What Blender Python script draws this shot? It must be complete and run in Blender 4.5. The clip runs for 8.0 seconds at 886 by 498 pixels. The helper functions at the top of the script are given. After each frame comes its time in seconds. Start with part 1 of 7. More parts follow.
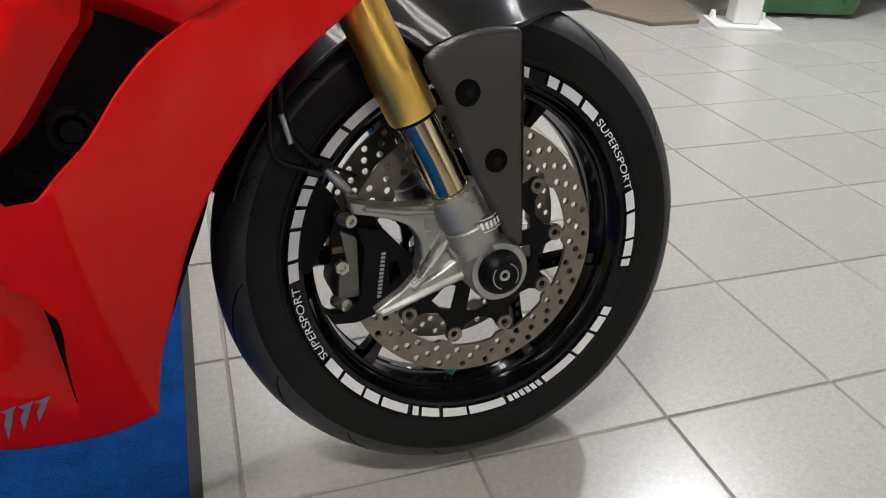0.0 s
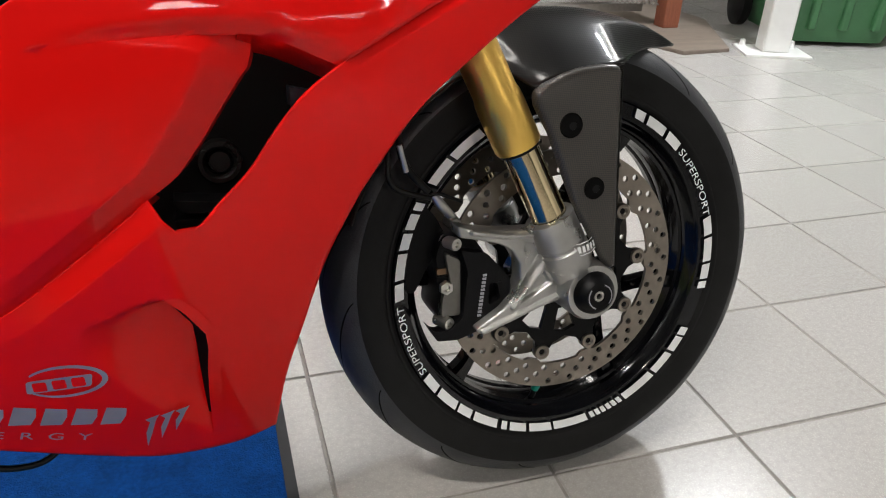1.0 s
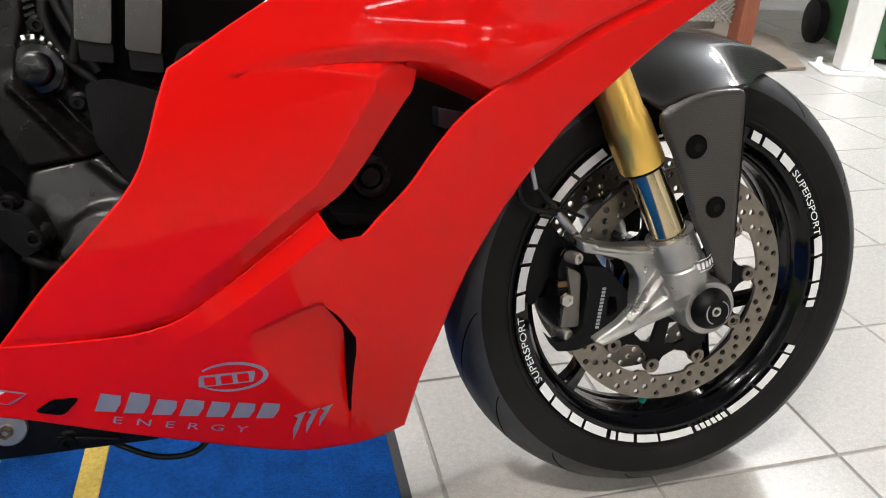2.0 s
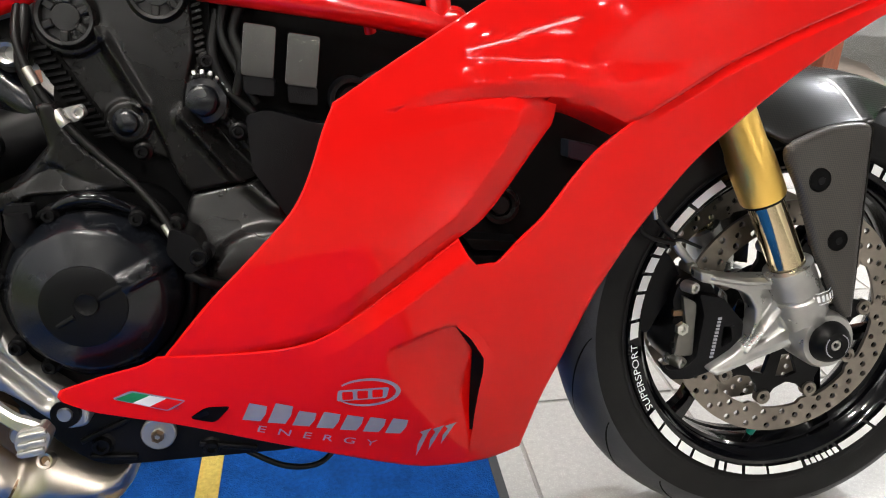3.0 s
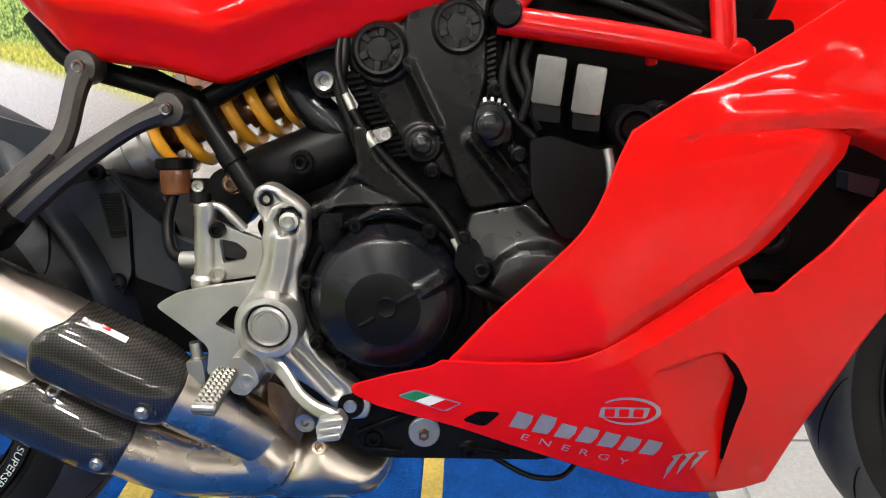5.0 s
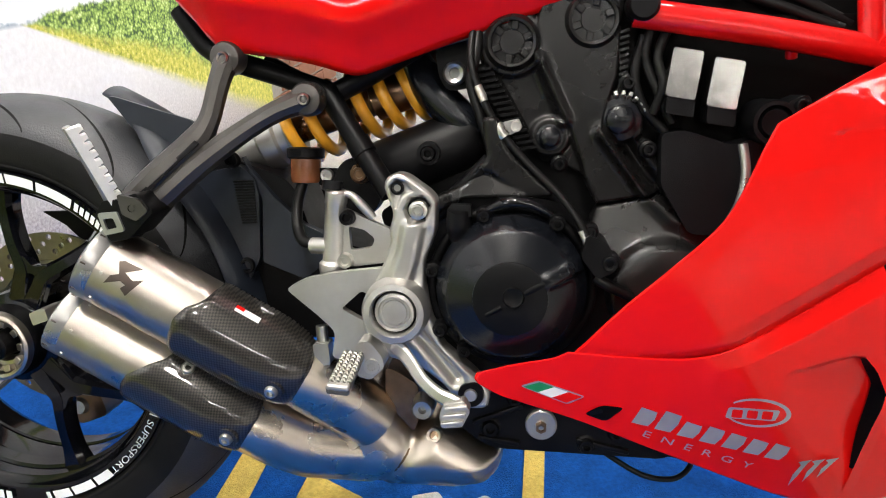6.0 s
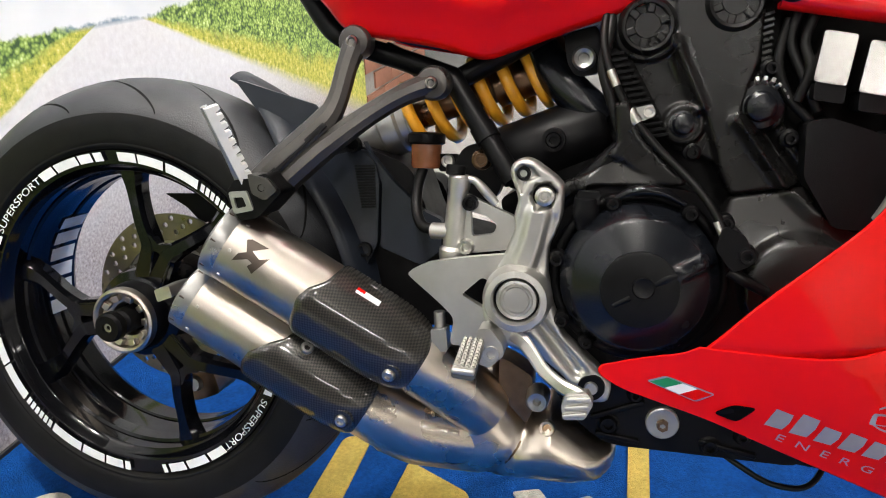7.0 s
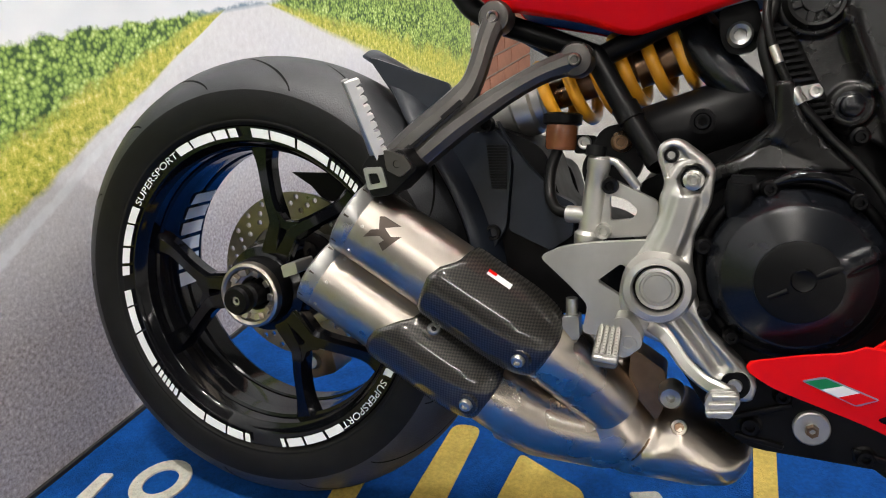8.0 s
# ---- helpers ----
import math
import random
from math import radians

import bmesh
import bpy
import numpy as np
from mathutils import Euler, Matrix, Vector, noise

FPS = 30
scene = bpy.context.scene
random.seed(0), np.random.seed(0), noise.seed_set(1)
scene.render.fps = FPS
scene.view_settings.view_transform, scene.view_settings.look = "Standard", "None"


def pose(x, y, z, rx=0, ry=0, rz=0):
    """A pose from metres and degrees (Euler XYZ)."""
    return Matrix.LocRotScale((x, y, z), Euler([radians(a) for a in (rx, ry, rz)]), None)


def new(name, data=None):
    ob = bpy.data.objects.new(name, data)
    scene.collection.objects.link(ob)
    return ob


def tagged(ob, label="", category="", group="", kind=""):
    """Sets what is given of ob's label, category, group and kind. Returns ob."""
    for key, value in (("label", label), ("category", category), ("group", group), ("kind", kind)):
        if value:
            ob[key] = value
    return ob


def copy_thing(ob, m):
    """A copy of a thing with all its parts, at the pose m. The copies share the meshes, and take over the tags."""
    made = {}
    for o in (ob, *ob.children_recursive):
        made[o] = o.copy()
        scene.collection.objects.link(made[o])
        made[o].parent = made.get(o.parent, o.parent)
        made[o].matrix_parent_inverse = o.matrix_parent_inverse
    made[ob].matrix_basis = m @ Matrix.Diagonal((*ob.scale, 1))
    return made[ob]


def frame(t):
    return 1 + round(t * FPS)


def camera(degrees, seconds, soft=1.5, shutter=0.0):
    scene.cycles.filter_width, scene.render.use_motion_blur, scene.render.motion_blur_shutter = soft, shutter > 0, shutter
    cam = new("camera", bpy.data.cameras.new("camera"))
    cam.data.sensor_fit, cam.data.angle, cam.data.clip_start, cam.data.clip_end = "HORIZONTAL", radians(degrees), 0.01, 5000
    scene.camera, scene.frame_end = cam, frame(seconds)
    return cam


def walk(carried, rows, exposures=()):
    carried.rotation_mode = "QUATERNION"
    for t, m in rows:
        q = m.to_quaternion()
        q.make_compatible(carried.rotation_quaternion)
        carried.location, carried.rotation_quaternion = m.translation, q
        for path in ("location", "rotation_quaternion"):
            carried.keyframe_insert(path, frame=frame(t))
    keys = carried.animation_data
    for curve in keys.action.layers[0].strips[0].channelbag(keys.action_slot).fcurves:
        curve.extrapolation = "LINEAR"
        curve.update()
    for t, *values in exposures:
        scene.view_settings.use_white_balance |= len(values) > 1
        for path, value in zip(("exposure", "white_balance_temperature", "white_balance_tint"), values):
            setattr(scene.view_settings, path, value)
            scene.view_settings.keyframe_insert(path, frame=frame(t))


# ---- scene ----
cam = camera(61.46, 8.0, soft=1.1)
# seconds, eye, turn
PATH = [
    (0, 0.4433, -0.7560, 0.7620, 59.877, -2.538, -18.257),
    (0.5, 0.3858, -0.7640, 0.7755, 60.929, -2.386, -18.048),
    (1, 0.3326, -0.7701, 0.7824, 61.662, -2.275, -17.299),
    (1.5, 0.2800, -0.7776, 0.7901, 61.989, -1.926, -15.476),
    (3, 0.1586, -0.7955, 0.8146, 64.182, -0.762, -8.713),
    (3.5, 0.1194, -0.8004, 0.8202, 64.624, -0.213, -5.951),
    (4, 0.0889, -0.8064, 0.8229, 65.136, 0.321, -3.159),
    (4.5, 0.0564, -0.8131, 0.8269, 65.701, 0.700, -0.398),
    (6, -0.0355, -0.8406, 0.8152, 66.662, 1.702, 8.039),
    (6.5, -0.0607, -0.8439, 0.8069, 66.969, 1.912, 10.576),
    (7, -0.0897, -0.8477, 0.7951, 67.170, 2.268, 13.899),
    (7.5, -0.1195, -0.8489, 0.7828, 67.378, 2.860, 18.026),
    (8, -0.1429, -0.8487, 0.7724, 67.299, 2.882, 20.901),
]
# the clip's camera opens up as dark parts fill its picture
EXPOSE = [(0, -1.15), (0.5, -1.12), (1.0, -0.95), (1.5, -0.68), (3.0, -0.26), (3.5, -0.14), (4.5, -0.14), (6.0, -0.12), (7.0, -0.25), (8.0, -0.48)]
walk(cam, [(t, pose(*row)) for t, *row in PATH], EXPOSE)

# ---- light ----
world = bpy.data.worlds.new("room_air")
scene.world = world
world.use_nodes = True
world.node_tree.nodes["Background"].inputs[0].default_value = (0.8, 0.85, 1.0, 1)
world.node_tree.nodes["Background"].inputs[1].default_value = 0.008
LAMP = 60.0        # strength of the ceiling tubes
scene.view_settings.exposure = 0.0

# ---- materials ----
def material(name, base, rough=0.5, metal=0.0, coat=0.0, coat_rough=0.05, spread=0.0, scale=60.0, bump=0.0, bump_scale=300.0,
             rough_spread=0.0, stretch=(1, 1, 1), spec=0.5, random_tint=0.0):
    """A node material: base colour with mottling at two scales, roughness variation and fine relief."""
    m = bpy.data.materials.new(name)
    m.use_nodes = True
    nt = m.node_tree
    b = nt.nodes["Principled BSDF"]
    b.inputs["Base Color"].default_value = (*base, 1)
    b.inputs["Roughness"].default_value = rough
    b.inputs["Metallic"].default_value = metal
    b.inputs["Coat Weight"].default_value = coat
    b.inputs["Coat Roughness"].default_value = coat_rough
    b.inputs["Specular IOR Level"].default_value = spec
    tc = nt.nodes.new("ShaderNodeTexCoord")
    mp = nt.nodes.new("ShaderNodeMapping")
    mp.inputs["Scale"].default_value = stretch
    nt.links.new(tc.outputs["Object"], mp.inputs["Vector"])

    def noise_at(s, detail=4.0):
        n = nt.nodes.new("ShaderNodeTexNoise")
        n.inputs["Scale"].default_value = s
        n.inputs["Detail"].default_value = detail
        nt.links.new(mp.outputs[0], n.inputs["Vector"])
        return n.outputs["Fac"]

    if spread or random_tint:
        mix = nt.nodes.new("ShaderNodeMix")
        mix.data_type, mix.blend_type = "RGBA", "MULTIPLY"
        mix.inputs[0].default_value = 1.0
        mix.inputs[6].default_value = (*base, 1)
        ramp = nt.nodes.new("ShaderNodeMath")
        ramp.operation = "ADD"
        nt.links.new(noise_at(scale), ramp.inputs[0])
        nt.links.new(noise_at(scale * 0.12, 2.0), ramp.inputs[1])
        rng = nt.nodes.new("ShaderNodeMapRange")
        rng.inputs["From Min"].default_value, rng.inputs["From Max"].default_value = 0.6, 1.4
        rng.inputs["To Min"].default_value, rng.inputs["To Max"].default_value = 1 - spread, 1 + spread
        nt.links.new(ramp.outputs[0], rng.inputs["Value"])
        out = rng.outputs[0]
        if random_tint:
            oi = nt.nodes.new("ShaderNodeObjectInfo")
            r2 = nt.nodes.new("ShaderNodeMapRange")
            r2.inputs["To Min"].default_value, r2.inputs["To Max"].default_value = 1 - random_tint, 1 + random_tint
            nt.links.new(oi.outputs["Random"], r2.inputs["Value"])
            mul = nt.nodes.new("ShaderNodeMath")
            mul.operation = "MULTIPLY"
            nt.links.new(out, mul.inputs[0]), nt.links.new(r2.outputs[0], mul.inputs[1])
            out = mul.outputs[0]
        nt.links.new(out, mix.inputs[7])
        nt.links.new(mix.outputs[2], b.inputs["Base Color"])
    if rough_spread:
        rng = nt.nodes.new("ShaderNodeMapRange")
        rng.inputs["From Min"].default_value, rng.inputs["From Max"].default_value = 0.3, 0.7
        rng.inputs["To Min"].default_value, rng.inputs["To Max"].default_value = max(0.02, rough - rough_spread), rough + rough_spread
        nt.links.new(noise_at(scale * 0.4, 6.0), rng.inputs["Value"])
        nt.links.new(rng.outputs[0], b.inputs["Roughness"])
    if bump:
        bp = nt.nodes.new("ShaderNodeBump")
        bp.inputs["Strength"].default_value = bump
        bp.inputs["Distance"].default_value = 0.002
        nt.links.new(noise_at(bump_scale, 3.0), bp.inputs["Height"])
        nt.links.new(bp.outputs[0], b.inputs["Normal"])
    return m


def carbon(name, gloss, size=420.0, light=0.085, dark=0.012, metal=0.35, spec=0.5):
    """Twill carbon: small cells in two tones that run at right angles, under lacquer."""
    m = material(name, (dark, dark, dark), rough=0.42, coat=gloss, coat_rough=0.04, spec=spec)
    nt = m.node_tree
    b = nt.nodes["Principled BSDF"]
    tc = nt.nodes.new("ShaderNodeTexCoord")
    mp = nt.nodes.new("ShaderNodeMapping")
    mp.inputs["Rotation"].default_value = (0, radians(38), 0)
    nt.links.new(tc.outputs["Object"], mp.inputs["Vector"])
    sep = nt.nodes.new("ShaderNodeSeparateXYZ")
    nt.links.new(mp.outputs[0], sep.inputs[0])
    flat = nt.nodes.new("ShaderNodeCombineXYZ")
    nt.links.new(sep.outputs["X"], flat.inputs["X"]), nt.links.new(sep.outputs["Z"], flat.inputs["Y"])
    ch = nt.nodes.new("ShaderNodeTexChecker")
    ch.inputs["Scale"].default_value = size
    ch.inputs["Color1"].default_value = (light, light * 0.88, light * 0.74, 1)
    ch.inputs["Color2"].default_value = (dark, dark, dark, 1)
    nt.links.new(flat.outputs[0], ch.inputs["Vector"])
    nt.links.new(ch.outputs["Color"], b.inputs["Base Color"])
    rg = nt.nodes.new("ShaderNodeMapRange")
    rg.inputs["To Min"].default_value, rg.inputs["To Max"].default_value = 0.5, 0.3
    nt.links.new(ch.outputs["Fac"], rg.inputs["Value"])
    nt.links.new(rg.outputs[0], b.inputs["Roughness"])
    b.inputs["Metallic"].default_value = metal
    return m


RED = material("red_paint", (0.68, 0.004, 0.003), rough=0.45, spec=0.05, coat=0.40, coat_rough=0.03, spread=0.012, scale=5)
FRAME_RED = material("red_frame_paint", (0.52, 0.004, 0.004), spec=0.1, rough=0.4, coat=0.9, coat_rough=0.06, spread=0.05, scale=40, bump=0.02, bump_scale=250)
RUBBER = material("tyre_rubber", (0.0075, 0.0074, 0.0076), rough=0.5, spread=0.4, scale=25, bump=0.12, bump_scale=700, rough_spread=0.1, spec=0.16)
TREAD = material("scrubbed_tread", (0.025, 0.0265, 0.0305), spec=0.5, rough=0.50, spread=0.35, scale=30, bump=0.3, bump_scale=450, rough_spread=0.12)
GROOVE = material("tread_groove", (0.004, 0.004, 0.004), spec=0.1, rough=0.8, spread=0.2, scale=60)
RIM = material("gloss_black", (0.0022, 0.0024, 0.0034), rough=0.12, spec=0.24, coat=0.18, coat_rough=0.03, spread=0.2, scale=40, rough_spread=0.03)
SATIN = material("satin_black", (0.0030, 0.0030, 0.0034), spec=0.13, rough=0.38, spread=0.2, scale=80, bump=0.04, bump_scale=600, rough_spread=0.06)
PLASTIC = material("grained_black_plastic", (0.0036, 0.0036, 0.0042), spec=0.12, rough=0.42, spread=0.2, scale=120, bump=0.18, bump_scale=900, rough_spread=0.08)
ENGINE = material("dark_cast_metal", (0.0060, 0.0058, 0.0058), rough=0.27, spec=0.33, spread=0.12, scale=55, bump=0.06, bump_scale=900, rough_spread=0.05)
COVER = material("clutch_cover_black", (0.0040, 0.0048, 0.0068), rough=0.25, spec=0.36, spread=0.08, scale=45, bump=0.05, bump_scale=900, rough_spread=0.04)
GUARD = material("blue_black_plastic", (0.010, 0.013, 0.020), spec=0.36, rough=0.36, spread=0.2, scale=60, bump=0.05, bump_scale=700, rough_spread=0.06)
HANGER = material("grey_cast_hanger", (0.070, 0.066, 0.062), rough=0.32, spec=0.4, metal=0.7, spread=0.10, scale=60, bump=0.05, bump_scale=900, rough_spread=0.05)

FACE = material("hard_anodised_caliper", (0.16, 0.155, 0.14), rough=0.4, metal=0.7, spread=0.15, scale=90, bump=0.05, bump_scale=700)
HOSE = material("black_rubber_hose", (0.004, 0.004, 0.004), spec=0.2, rough=0.42, spread=0.2, scale=90, bump=0.05, bump_scale=500)
ALU = material("cast_aluminium", (0.52, 0.51, 0.485), rough=0.39, metal=0.9, spread=0.08, scale=70, bump=0.04, bump_scale=900, rough_spread=0.05)
ALU_GREY = material("grey_anodised_fork_foot", (0.40, 0.40, 0.385), rough=0.32, metal=0.85, spread=0.12, scale=60, bump=0.05, bump_scale=900, rough_spread=0.08)
STEEL = material("bright_steel", (0.60, 0.585, 0.55), rough=0.36, metal=1.0, spread=0.1, scale=90, rough_spread=0.1)
DISC = material("brake_disc_steel", (0.22, 0.195, 0.165), rough=0.36, metal=0.9, spread=0.18, scale=80, bump=0.04, bump_scale=500, rough_spread=0.1)
TITAN = material("brushed_titanium", (0.50, 0.455, 0.40), rough=0.34, metal=1.0, spread=0.08, scale=40, bump=0.04, bump_scale=500, rough_spread=0.07, stretch=(1, 1, 1))
COLLECT = material("heat_tinted_steel", (0.60, 0.535, 0.46), rough=0.31, metal=1.0, spread=0.14, scale=24, bump=0.05, bump_scale=30, rough_spread=0.08)
BRONZE = material("scorched_bronze_steel", (0.22, 0.14, 0.085), rough=0.35, metal=1.0, spread=0.4, scale=50, rough_spread=0.1)
ETCHED = material("etched_dark", (0.07, 0.055, 0.045), rough=0.4, metal=0.7, spread=0.1, scale=60)
RELAY = material("satin_relay_can", (0.34, 0.335, 0.32), rough=0.20, metal=1.0, spread=0.06, scale=60, bump=0.03, bump_scale=60)
GOLD = material("gold_anodised_fork", (0.95, 0.62, 0.15), rough=0.36, metal=1.0, spread=0.02, scale=9)
GILT = material("gilded_chrome_tube", (0.72, 0.60, 0.38), rough=0.07, metal=1.0, spread=0.06, scale=30, rough_spread=0.03)
SPRING = material("yellow_spring_paint", (0.80, 0.36, 0.02), rough=0.33, coat=0.5, spread=0.08, scale=60)
BRICK = material("brown_painted_brick", (0.27, 0.115, 0.07), rough=0.6, spread=0.2, scale=30, bump=0.1, bump_scale=200)
WHITE = material("white_decal", (0.78, 0.79, 0.80), rough=0.4, spread=0.05, scale=100)
GREY_DECAL = material("silver_grey_decal", (0.33, 0.33, 0.36), rough=0.35, metal=0.35, spread=0.08, scale=90)
GREEN = material("green_decal", (0.01, 0.20, 0.07), rough=0.4, spread=0.05, scale=90)
TEAL = material("teal_plastic", (0.0, 0.20, 0.15), rough=0.4, spread=0.05, scale=90)
FLUID = material("amber_fluid_pot", (0.22, 0.075, 0.03), rough=0.25, coat=0.3, spread=0.2, scale=60)
FENDER = carbon("satin_carbon_fender", 0.42, 560.0, 0.008, 0.003, 0.0, 0.08)
FENDER.node_tree.nodes["Principled BSDF"].inputs["Coat Roughness"].default_value = 0.08
CARBON_MATT = carbon("matt_carbon", 0.1, 620.0, 0.058, 0.034)
BLASTED = material("blasted_alloy", (0.80, 0.80, 0.78), rough=0.45, metal=0.25, spread=0.1, scale=80, bump=0.1, bump_scale=600)
CARBON_GLOSS = carbon("lacquered_carbon", 1.0, 450.0, 0.038, 0.004)
TILE = material("grey_porcelain_tile", (0.43, 0.415, 0.395), rough=0.24, spread=0.13, scale=900, bump=0.03, bump_scale=700, rough_spread=0.08, random_tint=0.05)
GROUT = material("grout", (0.27, 0.255, 0.235), rough=0.8, spread=0.25, scale=60)
CARPET = material("blue_carpet", (0.0035, 0.053, 0.235), rough=0.95, spread=0.35, scale=160, bump=1.0, bump_scale=420, spec=0.1)
CARPET_Y = material("yellow_carpet", (0.55, 0.40, 0.10), rough=0.95, spread=0.3, scale=160, bump=1.0, bump_scale=420, spec=0.1)
CARPET_W = material("cream_carpet", (0.55, 0.53, 0.46), rough=0.95, spread=0.25, scale=160, bump=1.0, bump_scale=420, spec=0.1)
EDGING = material("black_rubber_edging", (0.02, 0.02, 0.022), rough=0.7, spread=0.3, scale=60)
# unseen walls: dark copy dims reflections, pale copy works as a reflector
WALLS = material("darkened_unseen_wall", (0.075, 0.074, 0.072), rough=0.7, spread=0.06, scale=12, bump=0.05, bump_scale=120)
PALE_WALL = material("pale_reflecting_wall", (0.70, 0.70, 0.68), rough=0.6, spread=0.06, scale=12, bump=0.05, bump_scale=120)
CEIL = material("dimmed_ceiling_paint", (0.16, 0.16, 0.16), rough=0.8, spread=0.05, scale=10)
POST = material("white_steel_paint", (0.78, 0.78, 0.76), rough=0.4, spread=0.05, scale=20)
BIN = material("green_bin_plastic", (0.05, 0.16, 0.065), rough=0.45, spread=0.12, scale=20, bump=0.05, bump_scale=300)
WOOD = material("red_brown_wood", (0.24, 0.075, 0.04), rough=0.5, spread=0.25, scale=30, stretch=(6, 6, 1))
BOARD = material("worn_board", (0.20, 0.16, 0.13), rough=0.6, spread=0.2, scale=20, stretch=(1, 6, 1))
MESHWIRE = material("grey_wire", (0.30, 0.28, 0.26), rough=0.5, metal=0.6, spread=0.2, scale=60)
# near-black that stands in for shade in ducts, gaps and holes
CAVITY_SHADE = material("cavity_shade", (0.002, 0.002, 0.002), spec=0.06, rough=0.6, spread=0.3, scale=120)


def glowing(name, colour, strength):
    m = bpy.data.materials.new(name)
    m.use_nodes = True
    b = m.node_tree.nodes["Principled BSDF"]
    b.inputs["Base Color"].default_value = (0.8, 0.8, 0.8, 1)
    b.inputs["Emission Color"].default_value = (*colour, 1)
    b.inputs["Emission Strength"].default_value = strength
    return m


SPOT_SOFT = glowing("lit_small_spot", (1.0, 0.945, 0.87), LAMP * 11)
SPOT_GLOW = glowing("lit_spot", (0.94, 0.97, 1.0), LAMP * 40)
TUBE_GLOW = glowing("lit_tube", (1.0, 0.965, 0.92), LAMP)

# ---- mesh helpers ----
def finish(bm, name, mat, smooth=40):
    """A mesh object's data from a bmesh; edges sharper than smooth degrees stay crisp."""
    bmesh.ops.recalc_face_normals(bm, faces=bm.faces)
    me = bpy.data.meshes.new(name)
    bm.to_mesh(me)
    bm.free()
    me.materials.append(mat)
    for p in me.polygons:
        p.use_smooth = True
    me.set_sharp_from_angle(angle=radians(smooth))
    return me


def part(name, bm, mat, parent, label="", smooth=40, bevel=0.0, segs=2):
    """Links a bmesh as one mesh object under a thing or under a part."""
    ob = new(name, finish(bm, name, mat, smooth))
    ob.parent = parent
    if label:
        tagged(ob, label)
    if bevel:
        mod = ob.modifiers.new("bevel", "BEVEL")
        mod.width, mod.segments, mod.limit_method, mod.angle_limit = bevel, segs, "ANGLE", radians(40)
        mod.harden_normals = False
    return ob


def thing(name, label, category, m=None, group="", kind=""):
    ob = new(name)
    ob.empty_display_size = 0.1
    if m is not None:
        ob.matrix_world = m
    return tagged(ob, label, category, group, kind)


def structure(name, bm, mat, label="", smooth=40):
    return tagged(new(name, finish(bm, name, mat, smooth)), label, kind="structure")


def curve_pts(pts, n, closed=False):
    """Catmull-Rom samples through the given points, n to a span."""
    P = [np.array(p, float) for p in pts]
    k = len(P)
    out = []
    for i in range(k if closed else k - 1):
        a, b, c, d = (P[(i + j) % k] if closed else P[min(max(i + j, 0), k - 1)] for j in (-1, 0, 1, 2))
        for s in range(n):
            t = s / n
            out.append(0.5 * (2 * b + (c - a) * t + (2 * a - 5 * b + 4 * c - d) * t * t + (3 * b - a - 3 * c + d) * t ** 3))
    if not closed:
        out.append(P[-1])
    return out


def resample(pts, n, smooth=True):
    """n points at even steps along a curve through pts."""
    P = np.array(curve_pts(pts, 8) if smooth and len(pts) > 2 else pts, float)
    s = np.r_[0, np.cumsum(np.linalg.norm(np.diff(P, axis=0), axis=1))]
    return np.stack([np.interp(np.linspace(0, s[-1], n), s, P[:, j]) for j in range(P.shape[1])], 1)


def tube(bm, pts, r, seg=12, n=6, caps=True, closed=False):
    """A pipe along a smooth curve; r is a radius or one radius a point."""
    rr = list(r) if hasattr(r, "__len__") else [r] * len(pts)
    path = curve_pts([(*p, q) for p, q in zip(pts, rr)], n, closed) if len(pts) > 2 else [np.array((*p, q), float) for p, q in zip(pts, rr)]
    rings, up = [], None
    k = len(path)
    for i, p in enumerate(path):
        a, b = (path[(i - 1) % k], path[(i + 1) % k]) if closed else (path[max(i - 1, 0)], path[min(i + 1, k - 1)])
        d = Vector(b[:3] - a[:3]).normalized()
        if up is None:
            up = d.orthogonal().normalized()
        up = (up - d * up.dot(d)).normalized()
        side = d.cross(up)
        rings.append([bm.verts.new(Vector(p[:3]) + float(p[3]) * (math.cos(w) * up + math.sin(w) * side)) for w in (2 * math.pi * j / seg for j in range(seg))])
    for i in range(k if closed else k - 1):
        A, B = rings[i], rings[(i + 1) % k]
        for j in range(seg):
            bm.faces.new((A[j], A[(j + 1) % seg], B[(j + 1) % seg], B[j]))
    if caps and not closed:
        bm.faces.new(rings[0][::-1]), bm.faces.new(rings[-1])
    return bm


def lathe(bm, c, profile, seg=48, axis=(0, 1, 0), closed=False, start=0.0, turn=360.0):
    """Turns a profile of (radius, distance along the axis) round an axis through c."""
    d = Vector(axis).normalized()
    u = Vector((0, 0, 1)) if abs(d.z) < 0.9 else Vector((1, 0, 0))
    u = (u - d * u.dot(d)).normalized()
    v = d.cross(u)
    whole = turn >= 360
    cols = []
    for j in range(seg if whole else seg + 1):
        w = radians(start + turn * j / seg)
        cols.append([bm.verts.new(Vector(c) + d * y + r * (math.cos(w) * u + math.sin(w) * v)) for r, y in profile])
    n = len(profile)
    for j in range(seg):
        A, B = cols[j], cols[(j + 1) % len(cols)]
        for i in range(n if closed else n - 1):
            k = (i + 1) % n
            bm.faces.new((A[i], A[k], B[k], B[i]))
    bmesh.ops.remove_doubles(bm, verts=bm.verts, dist=1e-6)
    return bm


